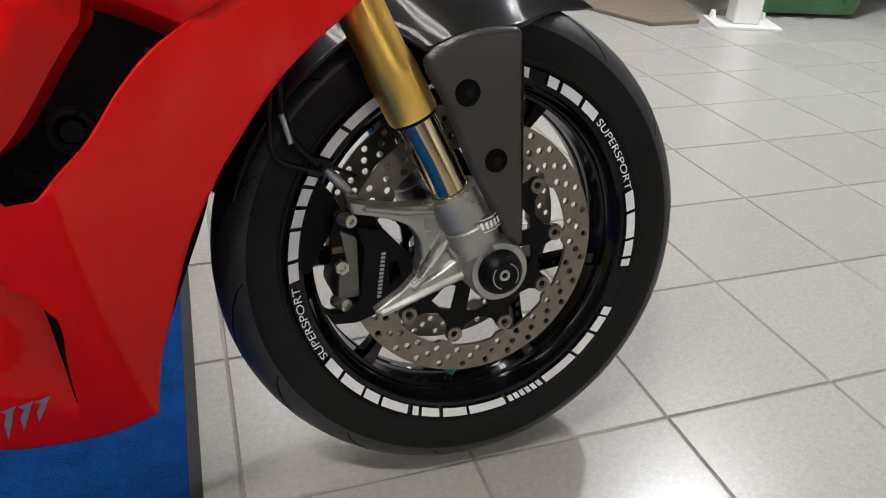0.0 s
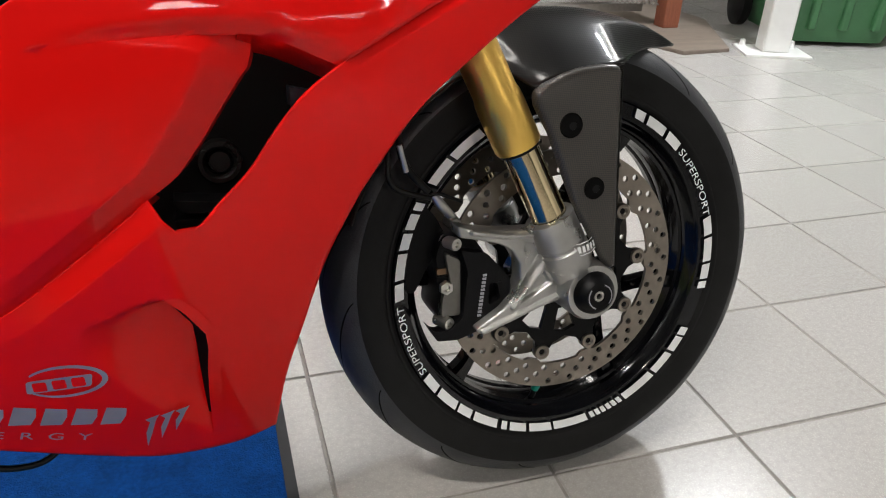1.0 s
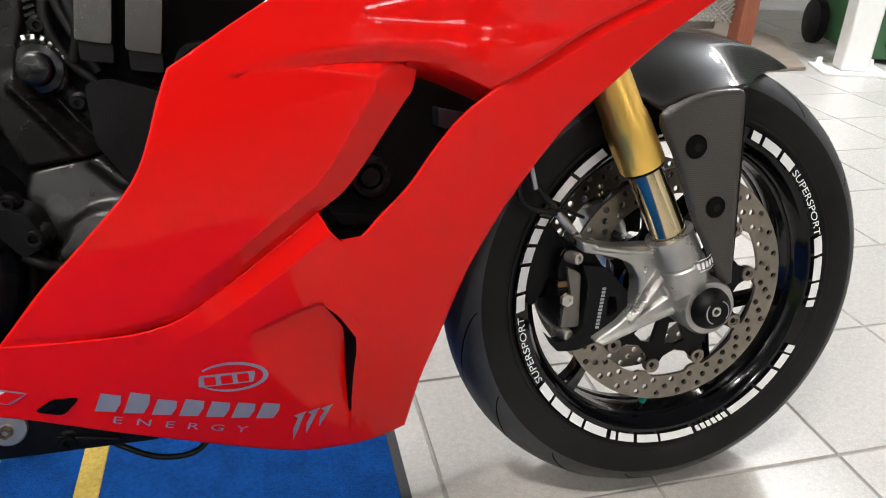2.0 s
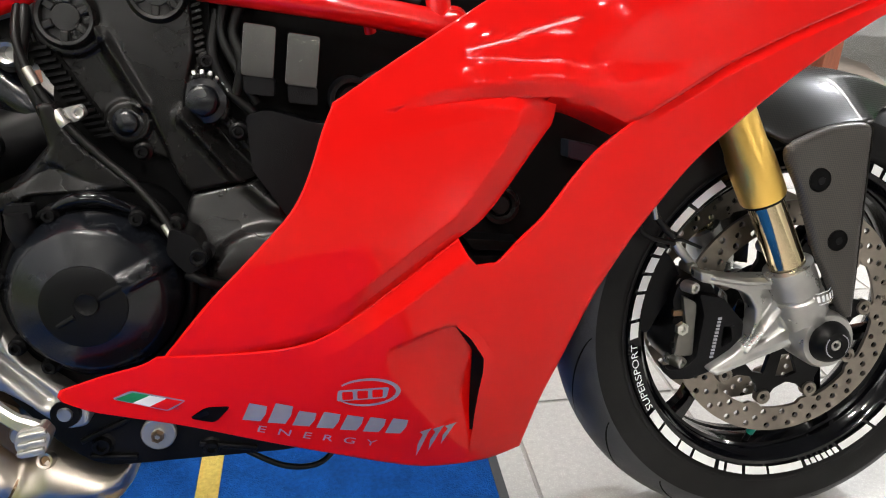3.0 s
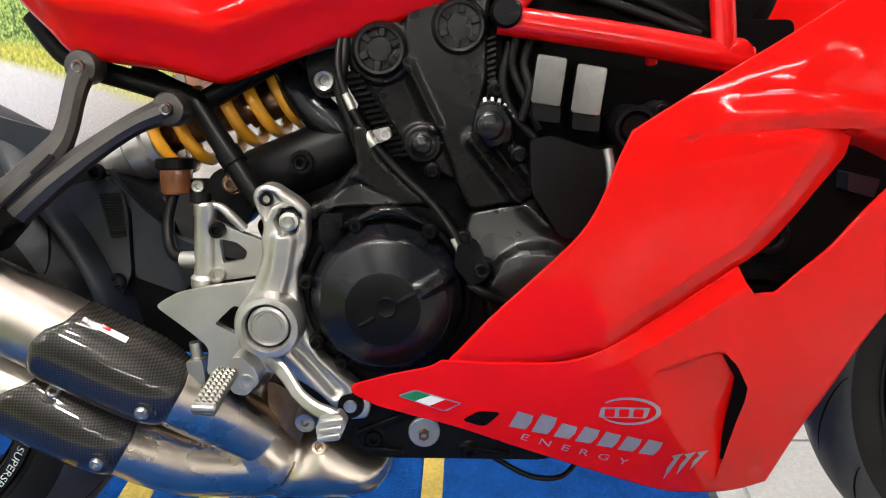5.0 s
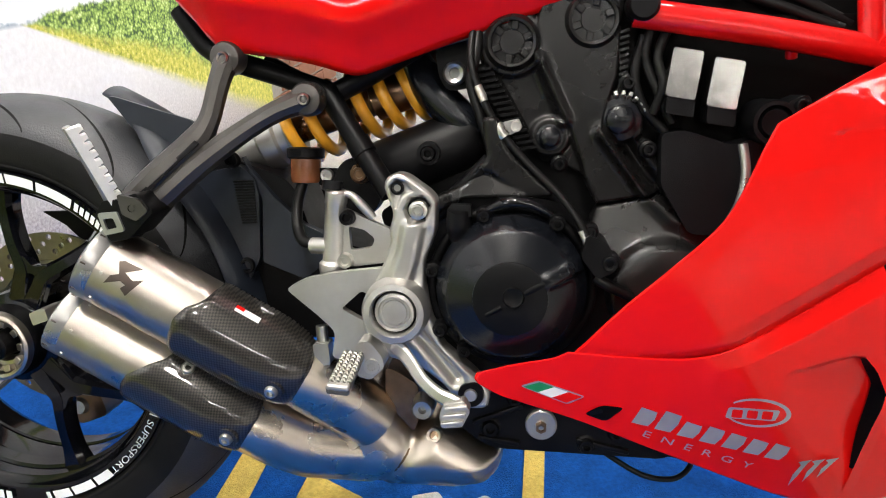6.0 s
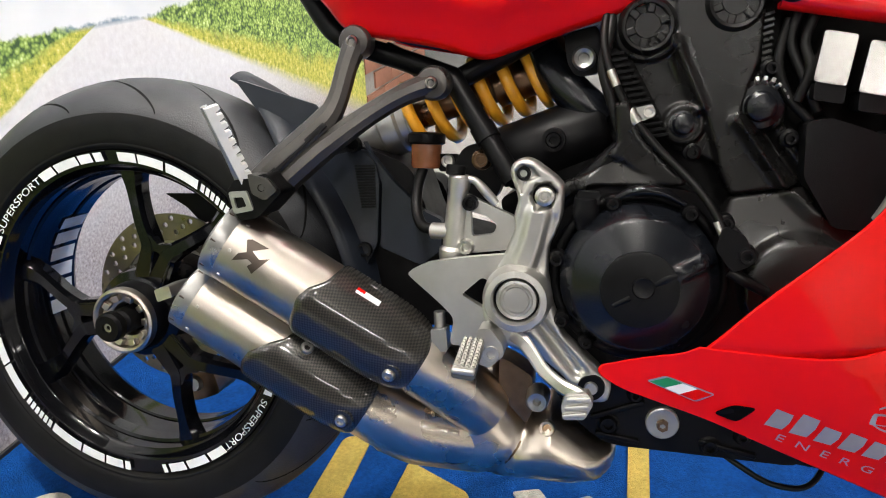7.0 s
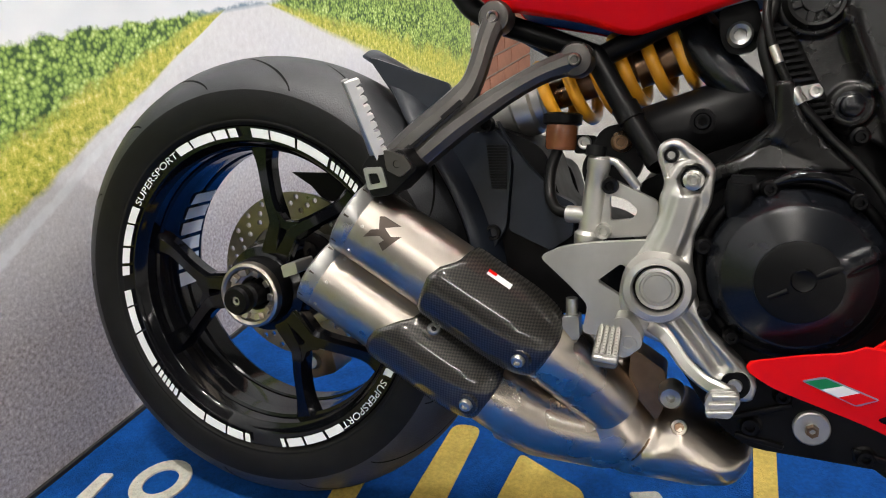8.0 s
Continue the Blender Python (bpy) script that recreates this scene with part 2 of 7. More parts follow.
def plate(bm, loops, y0, y1, tilt=None):
    """A flat plate with holes: loops of (x, z), the outline first, from y0 to y1. tilt(x, z) shifts its depth."""
    from mathutils.geometry import tessellate_polygon
    tilt = tilt or (lambda x, z: 0.0)
    tris = tessellate_polygon([[Vector((x, z, 0)) for x, z in lp] for lp in loops])
    flat = [p for lp in loops for p in lp]
    A = [bm.verts.new((x, y0 + tilt(x, z), z)) for x, z in flat]
    B = [bm.verts.new((x, y1 + tilt(x, z), z)) for x, z in flat]
    for a, b, c in tris:
        if len({a, b, c}) == 3:
            bm.faces.new((A[a], A[b], A[c])), bm.faces.new((B[c], B[b], B[a]))
    o = 0
    for lp in loops:
        k = len(lp)
        for i in range(k):
            j = (i + 1) % k
            bm.faces.new((A[o + i], A[o + j], B[o + j], B[o + i]))
        o += k
    return bm


def ring(cx, cz, r, n=16, start=0.0):
    return [(cx + r * math.cos(start + 2 * math.pi * i / n), cz + r * math.sin(start + 2 * math.pi * i / n)) for i in range(n)]


def fillet(pts, r=0.008, n=4):
    """A closed polygon with its corners rounded to about r."""
    out = []
    k = len(pts)
    for i in range(k):
        a, b, c = (np.array(pts[(i + j) % k], float) for j in (-1, 0, 1))
        ra, rc = min(r, np.linalg.norm(a - b) * 0.45), min(r, np.linalg.norm(c - b) * 0.45)
        p, q = b + (a - b) / max(np.linalg.norm(a - b), 1e-9) * ra, b + (c - b) / max(np.linalg.norm(c - b), 1e-9) * rc
        for s in range(n + 1):
            t = s / n
            w = (1 - t) ** 2 * p + 2 * t * (1 - t) * b + t * t * q
            out.append((float(w[0]), float(w[1])))
    return out


def segment_gap(x, z, a, b):
    """Distance of (x, z) from the segment a-b."""
    dx, dz = b[0] - a[0], b[1] - a[1]
    t = min(max(((x - a[0]) * dx + (z - a[1]) * dz) / (dx * dx + dz * dz + 1e-12), 0.0), 1.0)
    return math.hypot(x - a[0] - t * dx, z - a[1] - t * dz)


def inside_by(x, z, poly):
    """How far (x, z) lies inside a closed outline; negative outside."""
    best, odd = 9.0, False
    for i in range(len(poly)):
        a, b = poly[i - 1], poly[i]
        best = min(best, segment_gap(x, z, a, b))
        if (a[1] > z) != (b[1] > z) and x < (b[0] - a[0]) * (z - a[1]) / (b[1] - a[1]) + a[0]:
            odd = not odd
    return best if odd else -best


def line_gap(x, z, line):
    return min(segment_gap(x, z, a, b) for a, b in zip(line, line[1:]))


def sm(t):
    t = min(max(t, 0.0), 1.0)
    return t * t * (3 - 2 * t)


def casting(bm, outline, y, relief, step=0.004, back=0.03, edge=0.005):
    """A cast part that faces the bike's right: an outline of (x, z) at depth y, modelled by relief(x, z), with rounded edges."""
    from mathutils.geometry import tessellate_polygon
    V = [bm.verts.new((x, y, z)) for x, z in outline]
    for t in tessellate_polygon([[Vector((x, z, 0)) for x, z in outline]]):
        if len(set(t)) == 3:
            bm.faces.new([V[i] for i in t])
    for ax, k in ((Vector((1, 0, 0)), 0), (Vector((0, 0, 1)), 1)):
        lo, hi = min(p[k] for p in outline), max(p[k] for p in outline)
        c = lo + step * 0.5
        while c < hi:
            bmesh.ops.bisect_plane(bm, geom=bm.verts[:] + bm.edges[:] + bm.faces[:], dist=1e-6, plane_co=ax * c, plane_no=ax)
            c += step
    rim = [e for e in bm.edges if e.is_boundary]
    tips = {v for e in rim for v in e.verts}
    for v in bm.verts:
        x, z = v.co.x, v.co.z
        d = min(abs(inside_by(x, z, outline)) / edge, 1.0) if edge else 1.0
        v.co.y = y + relief(x, z) + edge * (1 - math.sqrt(max(0.0, 1 - (1 - d) ** 2)))
    out = bmesh.ops.extrude_edge_only(bm, edges=rim)
    for v in out["geom"]:
        if isinstance(v, bmesh.types.BMVert):
            v.co.y = y + back
    return bm


def lettering(word, place, height, width):
    """A word in the built-in font as a flat mesh; place(u, v) puts a letter's point (metres along and up) in space."""
    cu = bpy.data.curves.new("letters", "FONT")
    cu.body = word
    tmp = bpy.data.objects.new("letters", cu)
    me = bpy.data.meshes.new_from_object(tmp)
    bpy.data.objects.remove(tmp)
    xs, ys = [v.co.x for v in me.vertices], [v.co.y for v in me.vertices]
    x0, dx, y0, dy = min(xs), max(xs) - min(xs), min(ys), max(ys) - min(ys)
    bm = bmesh.new()
    vs = [bm.verts.new(place((v.co.x - x0) / dx * width, (v.co.y - y0) / dy * height)) for v in me.vertices]
    for p in me.polygons:
        try:
            bm.faces.new([vs[i] for i in p.vertices])
        except ValueError:
            pass
    bpy.data.meshes.remove(me)
    return bm


def box(bm, x0, x1, y0, y1, z0, z1):
    v = [bm.verts.new((x, y, z)) for x in (x0, x1) for y in (y0, y1) for z in (z0, z1)]
    for f in ((0, 1, 3, 2), (4, 6, 7, 5), (0, 4, 5, 1), (2, 3, 7, 6), (0, 2, 6, 4), (1, 5, 7, 3)):
        bm.faces.new([v[i] for i in f])
    return bm


def slab_between(bm, a, b, wide, deep):
    """A straight bar from a to b, wide in the bike's plane and deep across it."""
    a, b = Vector(a), Vector(b)
    d = (b - a).normalized()
    y = (Vector((0, 1, 0)) - d * d.y).normalized()
    s = d.cross(y)
    vs = [bm.verts.new(p + s * wide * i / 2 + y * deep * j / 2) for p in (a, b) for i, j in ((-1, -1), (1, -1), (1, 1), (-1, 1))]
    for f in ((0, 1, 2, 3), (7, 6, 5, 4), (0, 4, 5, 1), (1, 5, 6, 2), (2, 6, 7, 3), (3, 7, 4, 0)):
        bm.faces.new([vs[i] for i in f])
    return bm


def B():
    return bmesh.new()


# socket bolts share three meshes
def bolt_mesh(name, mat):
    bm = B()
    lathe(bm, (0, 0, 0), [(0.0, 0.35), (0.52, 0.35), (0.52, -0.45), (0.62, -0.5), (0.9, -0.5), (1.0, -0.38), (1.0, 0.6)], 16)
    return finish(bm, name, mat, 35)


BOLT_STEEL, BOLT_BLACK = bolt_mesh("steel_bolt", STEEL), bolt_mesh("black_bolt", SATIN)


def bolt(x, y, z, r, parent, mesh=None, name="bolt", flat=None):
    ob = new(name, mesh or BOLT_STEEL)
    ob.parent = parent
    ob.location, ob.scale = (x, y, z), (r, flat or r, r)
    return ob

# ---- the room ----
TS, JOINT = 0.308, 0.0045
GX, GY = 1.057, -0.076
bm = B()
box(bm, -8.0, 10.0, -14.0, 9.0, -0.10, -0.003)
floor = structure("floor", bm, GROUT, "pale grey porcelain floor tiles with dark grout")
bm = B()
h = (TS - JOINT) / 2
lower = [bm.verts.new((sx * h, sy * h, -0.003)) for sx, sy in ((-1, -1), (1, -1), (1, 1), (-1, 1))]
upper = [bm.verts.new((sx * (h - 0.0015), sy * (h - 0.0015), 0.0)) for sx, sy in ((-1, -1), (1, -1), (1, 1), (-1, 1))]
bm.faces.new(upper)
for i in range(4):
    bm.faces.new((lower[i], lower[(i + 1) % 4], upper[(i + 1) % 4], upper[i]))
tile_mesh = finish(bm, "tile", TILE, 20)
far = B()
for ix in range(-14, 25):
    for iy in range(-42, 24):
        x, y = GX + (ix + 0.5) * TS, GY + (iy + 0.5) * TS
        near = -4 <= ix <= 7 and -3 <= iy <= 14
        if near:
            ob = new("tile", tile_mesh)
            ob.parent, ob.location = floor, (x, y, 0)
        else:
            far.faces.new([far.verts.new((x + sx * h, y + sy * h, 0)) for sx, sy in ((-1, -1), (1, -1), (1, 1), (-1, 1))])
ob = part("tile_field", far, TILE, floor)
tagged(ob, kind="stuff")

# unseen walls and ceiling that close the place, their tones set for reflections
X0, X1, Y0, Y1, HIGH = -3.2, 8.5, -13.0, 7.0, 2.9
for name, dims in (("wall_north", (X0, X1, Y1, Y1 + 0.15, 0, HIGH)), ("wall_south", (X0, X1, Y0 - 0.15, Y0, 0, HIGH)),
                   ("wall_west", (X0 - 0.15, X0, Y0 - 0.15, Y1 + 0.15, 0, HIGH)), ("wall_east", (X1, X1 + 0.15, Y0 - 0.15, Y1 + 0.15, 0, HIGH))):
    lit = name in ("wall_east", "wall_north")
    structure(name, box(B(), *dims), PALE_WALL if lit else WALLS, "unseen plain wall, pale to brighten reflections" if lit else "unseen plain wall, dark to keep reflections low")
# ceiling out of view, toned down so less of it reflects
structure("ceiling", box(B(), X0 - 0.15, X1 + 0.15, Y0 - 0.15, Y1 + 0.15, HIGH, HIGH + 0.15), CEIL, "unseen plain ceiling, grey to dim reflections")

# unseen tube lights on the ceiling, placed for fill and reflections
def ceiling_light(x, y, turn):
    t = thing("ceiling_light", "unseen white twin tube ceiling light, lit", "ceiling light", pose(x, y, HIGH - 0.09, 0, 0, turn), "ceiling lights")
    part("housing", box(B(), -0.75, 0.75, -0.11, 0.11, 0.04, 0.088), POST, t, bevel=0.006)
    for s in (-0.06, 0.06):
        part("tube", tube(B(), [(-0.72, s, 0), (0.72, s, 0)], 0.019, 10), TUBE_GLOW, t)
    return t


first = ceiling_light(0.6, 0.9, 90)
# tubes at x 7.3 and (-0.30, 1.85) are added to brighten walls
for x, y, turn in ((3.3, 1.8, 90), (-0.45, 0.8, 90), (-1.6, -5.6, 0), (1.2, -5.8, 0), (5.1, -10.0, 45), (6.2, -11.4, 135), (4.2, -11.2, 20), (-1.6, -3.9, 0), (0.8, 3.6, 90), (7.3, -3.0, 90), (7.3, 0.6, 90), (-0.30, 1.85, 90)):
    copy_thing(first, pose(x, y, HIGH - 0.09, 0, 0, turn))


def downlight(x, y, glow):
    t = thing("downlight", "unseen small round ceiling spotlight, lit", "spotlight", pose(x, y, HIGH), "spotlights")
    bm = B()
    lathe(bm, (0, 0, 0), [(0.09, -0.002), (0.11, -0.004), (0.115, -0.03), (0.095, -0.04), (0.088, -0.02)], 32, axis=(0, 0, 1))
    part("trim_ring", bm, POST, t)
    bm = B()
    lathe(bm, (0, 0, 0), [(0.0, -0.024), (0.088, -0.022)], 32, axis=(0, 0, 1))
    part("lens", bm, glow, t)
    return t


downlight(2.72, 1.45, SPOT_GLOW)
# unseen spots added to brighten engine and printed wall, far ones for paint glints
spot = downlight(-0.25, -1.05, SPOT_SOFT)
for x, y in ((-0.72, -0.85), (0.4, -3.2), (6.6, -9.2), (7.6, -10.3), (5.5, -8.3), (3.4, -9.6), (7.9, -7.4), (2.6, -8.2), (6.9, -12.2)):
    copy_thing(spot, pose(x, y, HIGH))

# ---- printed wall of a country road ----
def mural_print():
    m = bpy.data.materials.new("road_print")
    m.use_nodes = True
    nt = m.node_tree
    b = nt.nodes["Principled BSDF"]
    b.inputs["Roughness"].default_value = 0.45
    tc = nt.nodes.new("ShaderNodeTexCoord")
    sep = nt.nodes.new("ShaderNodeSeparateXYZ")
    nt.links.new(tc.outputs["Object"], sep.inputs[0])
    Y, Z = sep.outputs["Y"], sep.outputs["Z"]

    def math_node(op, a, c=0.0, d=None):
        n = nt.nodes.new("ShaderNodeMath")
        n.operation = op
        for i, v in enumerate((a, c) if d is None else (a, c, d)):
            if isinstance(v, (int, float)):
                n.inputs[i].default_value = v
            else:
                nt.links.new(v, n.inputs[i])
        return n.outputs[0]

    def step(v, lo, hi):
        n = nt.nodes.new("ShaderNodeMapRange")
        n.inputs["From Min"].default_value, n.inputs["From Max"].default_value = lo, hi
        nt.links.new(v, n.inputs["Value"])
        return n.outputs[0]

    def grain(scale, detail=5.0, stretch=None):
        n = nt.nodes.new("ShaderNodeTexNoise")
        n.inputs["Scale"].default_value, n.inputs["Detail"].default_value = scale, detail
        n.inputs["Roughness"].default_value = 0.7
        if stretch:
            mp = nt.nodes.new("ShaderNodeMapping")
            mp.inputs["Scale"].default_value = stretch
            nt.links.new(tc.outputs["Object"], mp.inputs[0]), nt.links.new(mp.outputs[0], n.inputs["Vector"])
        else:
            nt.links.new(tc.outputs["Object"], n.inputs["Vector"])
        return n.outputs["Fac"]

    def ramp(v, stops):
        n = nt.nodes.new("ShaderNodeValToRGB")
        e = n.color_ramp.elements
        while len(e) < len(stops):
            e.new(0.5)
        for el, (p, c) in zip(e, stops):
            el.position, el.color = p, (*c, 1)
        nt.links.new(v, n.inputs[0])
        return n.outputs[0]

    def mixed(f, a, c):
        n = nt.nodes.new("ShaderNodeMix")
        n.data_type = "RGBA"
        nt.links.new(f, n.inputs[0]), nt.links.new(a, n.inputs[6]), nt.links.new(c, n.inputs[7])
        return n.outputs[2]

    dep = math_node("MAXIMUM", math_node("SUBTRACT", 0.69, Z), 0.004)
    wob = math_node("MULTIPLY", math_node("SUBTRACT", grain(9.0), 0.5), 0.35)
    u = math_node("ADD", math_node("DIVIDE", math_node("SUBTRACT", Y, 0.5), dep), wob)
    asphalt = ramp(grain(150.0, 3.0), [(0.32, (0.22, 0.185, 0.18)), (0.46, (0.37, 0.33, 0.325)), (0.57, (0.47, 0.43, 0.42)), (0.70, (0.66, 0.62, 0.61))])
    pale = ramp(grain(60.0), [(0.3, (0.72, 0.70, 0.70)), (0.7, (0.86, 0.85, 0.85))])
    road = mixed(step(dep, 0.46, 0.17), asphalt, pale)
    stripe = ramp(grain(40.0), [(0.3, (0.72, 0.72, 0.72)), (0.7, (0.85, 0.85, 0.85))])
    on_line = math_node("MULTIPLY", step(u, -2.24, -2.19), step(u, -2.04, -2.09))
    road = mixed(on_line, road, stripe)
    verge = ramp(grain(70.0, 6.0), [(0.32, (0.16, 0.20, 0.03)), (0.45, (0.44, 0.46, 0.06)), (0.56, (0.66, 0.60, 0.12)), (0.68, (0.86, 0.80, 0.40))])
    leaf = nt.nodes.new("ShaderNodeTexVoronoi")
    leaf.inputs["Scale"].default_value = 120.0
    nt.links.new(tc.outputs["Object"], leaf.inputs["Vector"])
    clump = math_node("ADD", math_node("MULTIPLY", grain(38.0, 10.0), 0.9), math_node("MULTIPLY", math_node("SUBTRACT", 0.45, leaf.outputs["Distance"]), 0.42))
    bush = ramp(clump, [(0.28, (0.04, 0.09, 0.03)), (0.38, (0.18, 0.29, 0.06)), (0.50, (0.38, 0.52, 0.13)), (0.61, (0.60, 0.71, 0.28)), (0.74, (0.90, 0.93, 0.70))])
    high = math_node("SUBTRACT", math_node("MULTIPLY", math_node("ABSOLUTE", u), 1.0), 3.0)
    green = mixed(step(math_node("ADD", high, math_node("MULTIPLY", grain(14.0), 3.0)), 1.9, 2.9), verge, bush)
    off_road = math_node("MAXIMUM", step(u, -2.36, -2.48), step(u, 2.60, 2.95))
    land = mixed(off_road, road, green)
    sky = ramp(grain(3.0, 3.0), [(0.35, (0.74, 0.77, 0.80)), (0.6, (0.85, 0.86, 0.87))])
    skyline = math_node("ADD", Z, math_node("MULTIPLY", math_node("SUBTRACT", grain(22.0, 6.0), 0.5), -0.05))
    right = step(Y, 0.62, 0.78)
    edge = math_node("ADD", 0.666, math_node("MULTIPLY", right, 0.012))
    over = step(math_node("SUBTRACT", skyline, edge), -0.004, 0.004)
    hills = ramp(grain(20.0), [(0.3, (0.12, 0.20, 0.28)), (0.7, (0.32, 0.42, 0.50))])
    near_vp = math_node("MULTIPLY", step(math_node("ABSOLUTE", math_node("SUBTRACT", Y, 0.49)), 0.17, 0.12), step(Z, 0.655, 0.665))
    land = mixed(near_vp, land, hills)
    nt.links.new(mixed(over, land, sky), b.inputs["Base Color"])
    return m


MURAL_X = -1.100
bm = B()
box(bm, MURAL_X - 0.06, MURAL_X, -2.6, 1.90, 0, 2.3)
structure("wall_printed", bm, mural_print(), "wall panel printed with a country road between green verges")
bm = B()
box(bm, MURAL_X, MURAL_X + 0.006, -2.6, 1.90, 0.0, 0.014)
structure("trim", bm, EDGING, "thin black trim along the foot of the printed wall")

pier = thing("brick_pier", "brown painted brick pier at the end of the printed wall", "pier", kind="structure")
part("core", box(B(), -1.40, -1.112, 1.925, 2.80, 0, 2.3), GROUT, pier)
bm = B()
box(bm, -0.004, 0.008, -0.105, 0.105, -0.032, 0.032)
brick_mesh = finish(bm, "brick", BRICK, 20)
for iz in range(30):
    for iy in range(4):
        ob = new("brick", brick_mesh)
        ob.parent, ob.location = pier, (-1.112, 2.03 + iy * 0.218 + (0.109 if iz % 2 and iy < 3 else 0.0), 0.04 + iz * 0.075)

# ---- carpet mat ----
MX0, MX1, MY0, MY1 = MURAL_X + 0.008, 0.377, -1.5, 1.1
mat_ob = thing("floor_mat", "bright blue carpet mat with yellow and cream lettering", "mat")
part("carpet", box(B(), MX0, MX1, MY0, MY1, 0.0, 0.008), CARPET, mat_ob)
bm = B()
plateau = [(MX1, 0.0), (MX1 + 0.016, 0.0), (MX1 + 0.016, 0.003), (MX1, 0.009)]
vs = [[bm.verts.new((x, y, z)) for x, z in plateau] for y in (MY0, MY1)]
for i in range(4):
    bm.faces.new((vs[0][i], vs[0][(i + 1) % 4], vs[1][(i + 1) % 4], vs[1][i]))
bm.faces.new(vs[0]), bm.faces.new(vs[1][::-1])
part("edging", bm, EDGING, mat_ob, "black rubber edging")


def inlay(pts, mat, name="lettering"):
    """A raised carpet inlay from an outline on the floor."""
    bm = B()
    lo = [bm.verts.new((x, y, 0.006)) for x, y in pts]
    hi = [bm.verts.new((x, y, 0.0115)) for x, y in pts]
    k = len(pts)
    for i in range(k):
        bm.faces.new((lo[i], lo[(i + 1) % k], hi[(i + 1) % k], hi[i]))
    bm.faces.new(hi)
    return part(name, bm, mat, mat_ob)


inlay(fillet([(-0.062, -0.30), (-0.030, -0.30), (-0.034, 0.55), (-0.068, 0.55)], 0.008), CARPET_Y)
inlay(fillet([(-0.538, -0.25), (-0.482, -0.25), (-0.488, 0.132), (-0.536, 0.128)], 0.02), CARPET_Y)
inlay(fillet([(-0.408, 0.085), (-0.418, -0.10), (-0.395, -0.12), (-0.28, -0.02), (-0.30, 0.03)], 0.012), CARPET_Y)
inlay(fillet([(-0.66, -0.02), (-0.62, -0.02), (-0.60, -0.30), (-0.64, -0.30)], 0.012), CARPET_Y)
inlay(fillet([(-0.235, 0.045), (-0.195, 0.06), (-0.17, 0.025), (-0.12, 0.06), (-0.10, 0.045), (-0.155, -0.01), (-0.16, -0.08), (-0.195, -0.08), (-0.19, -0.005)], 0.006), CARPET_W)
inlay(fillet([(-0.86, 0.06), (-0.84, 0.085), (-0.77, 0.06), (-0.78, 0.03)], 0.006), CARPET_W)
inlay(fillet([(-0.85, 0.01), (-0.83, 0.035), (-0.76, 0.005), (-0.77, -0.025)], 0.006), CARPET_W)
inlay(fillet([(-0.42, 0.20), (-0.40, 0.24), (-0.32, 0.22), (-0.32, 0.19)], 0.006), CARPET_Y)
bm = B()
outer, inner = ring(-0.925, -0.145, 0.045, 28), ring(-0.925, -0.145, 0.026, 28)
lv = [[bm.verts.new((x, y * 1.15 + 0.02, z)) for x, y in lp] for lp, z in ((outer, 0.006), (outer, 0.0115), (inner, 0.0115), (inner, 0.006))]
for a in range(3):
    for i in range(28):
        bm.faces.new((lv[a][i], lv[a][(i + 1) % 28], lv[a + 1][(i + 1) % 28], lv[a + 1][i]))
part("lettering", bm, CARPET_W, mat_ob)
inlay(fillet([(-1.03, -0.16), (-1.01, -0.155), (-0.99, -0.30), (-1.02, -0.30)], 0.005), CARPET_W)

# ---- far side of the shop ----
post = thing("steel_post", "white painted square steel post with a bolted foot plate", "post", pose(2.86, 2.10, 0, 0, 0, -20))
part("shaft", box(B(), -0.062, 0.062, -0.055, 0.055, 0.012, HIGH), POST, post, bevel=0.008)
part("foot_plate", box(B(), -0.15, 0.15, -0.11, 0.11, 0.0, 0.012), POST, post, bevel=0.002)
for sx in (-0.115, 0.115):
    bm = B()
    lathe(bm, (sx, 0.07, 0.012), [(0, 0.035), (0.012, 0.03), (0.014, 0.012), (0.02, 0.0)], 10, axis=(0, 0, 1))
    part("anchor_bolt", bm, POST, post)


def wheelie_bin(x, y, turn, label):
    t = thing("wheelie_bin", label, "bin", pose(x, y, 0, 0, 0, turn), "bins by the post")
    bm = B()
    lv = []
    for z, w, d in ((0.02, 0.24, 0.26), (0.06, 0.25, 0.27), (0.95, 0.30, 0.34), (0.98, 0.33, 0.37), (1.0, 0.33, 0.37)):
        lv.append([bm.verts.new((px, py, z)) for px, py in fillet([(-w, -d), (w, -d), (w, d), (-w, d)], 0.04, 3)])
    for a, c in zip(lv, lv[1:]):
        for i in range(len(a)):
            bm.faces.new((a[i], a[(i + 1) % len(a)], c[(i + 1) % len(a)], c[i]))
    bm.faces.new(lv[0][::-1]), bm.faces.new(lv[-1])
    part("body", bm, BIN, t)
    for sx in (-0.16, 0.0, 0.16):
        part("rib", box(B(), sx - 0.02, sx + 0.02, -0.305, -0.25, 0.08, 0.8), BIN, t, bevel=0.01)
    part("lid", box(B(), -0.34, 0.34, -0.39, 0.38, 1.0, 1.06), BIN, t, bevel=0.02)
    for sx in (-0.31, 0.31):
        bm = B()
        lathe(bm, (sx, 0.22, 0.11), [(0.0, -0.03), (0.07, -0.03), (0.11, -0.022), (0.11, 0.022), (0.07, 0.03), (0, 0.03)], 24, axis=(1, 0, 0))
        part("wheel", bm, RUBBER, t)
    return t


wheelie_bin(3.36, 2.42, -15, "green plastic wheelie bin standing behind the white post")
wheelie_bin(4.15, 2.70, -15, "green plastic wheelie bin beside another bin")

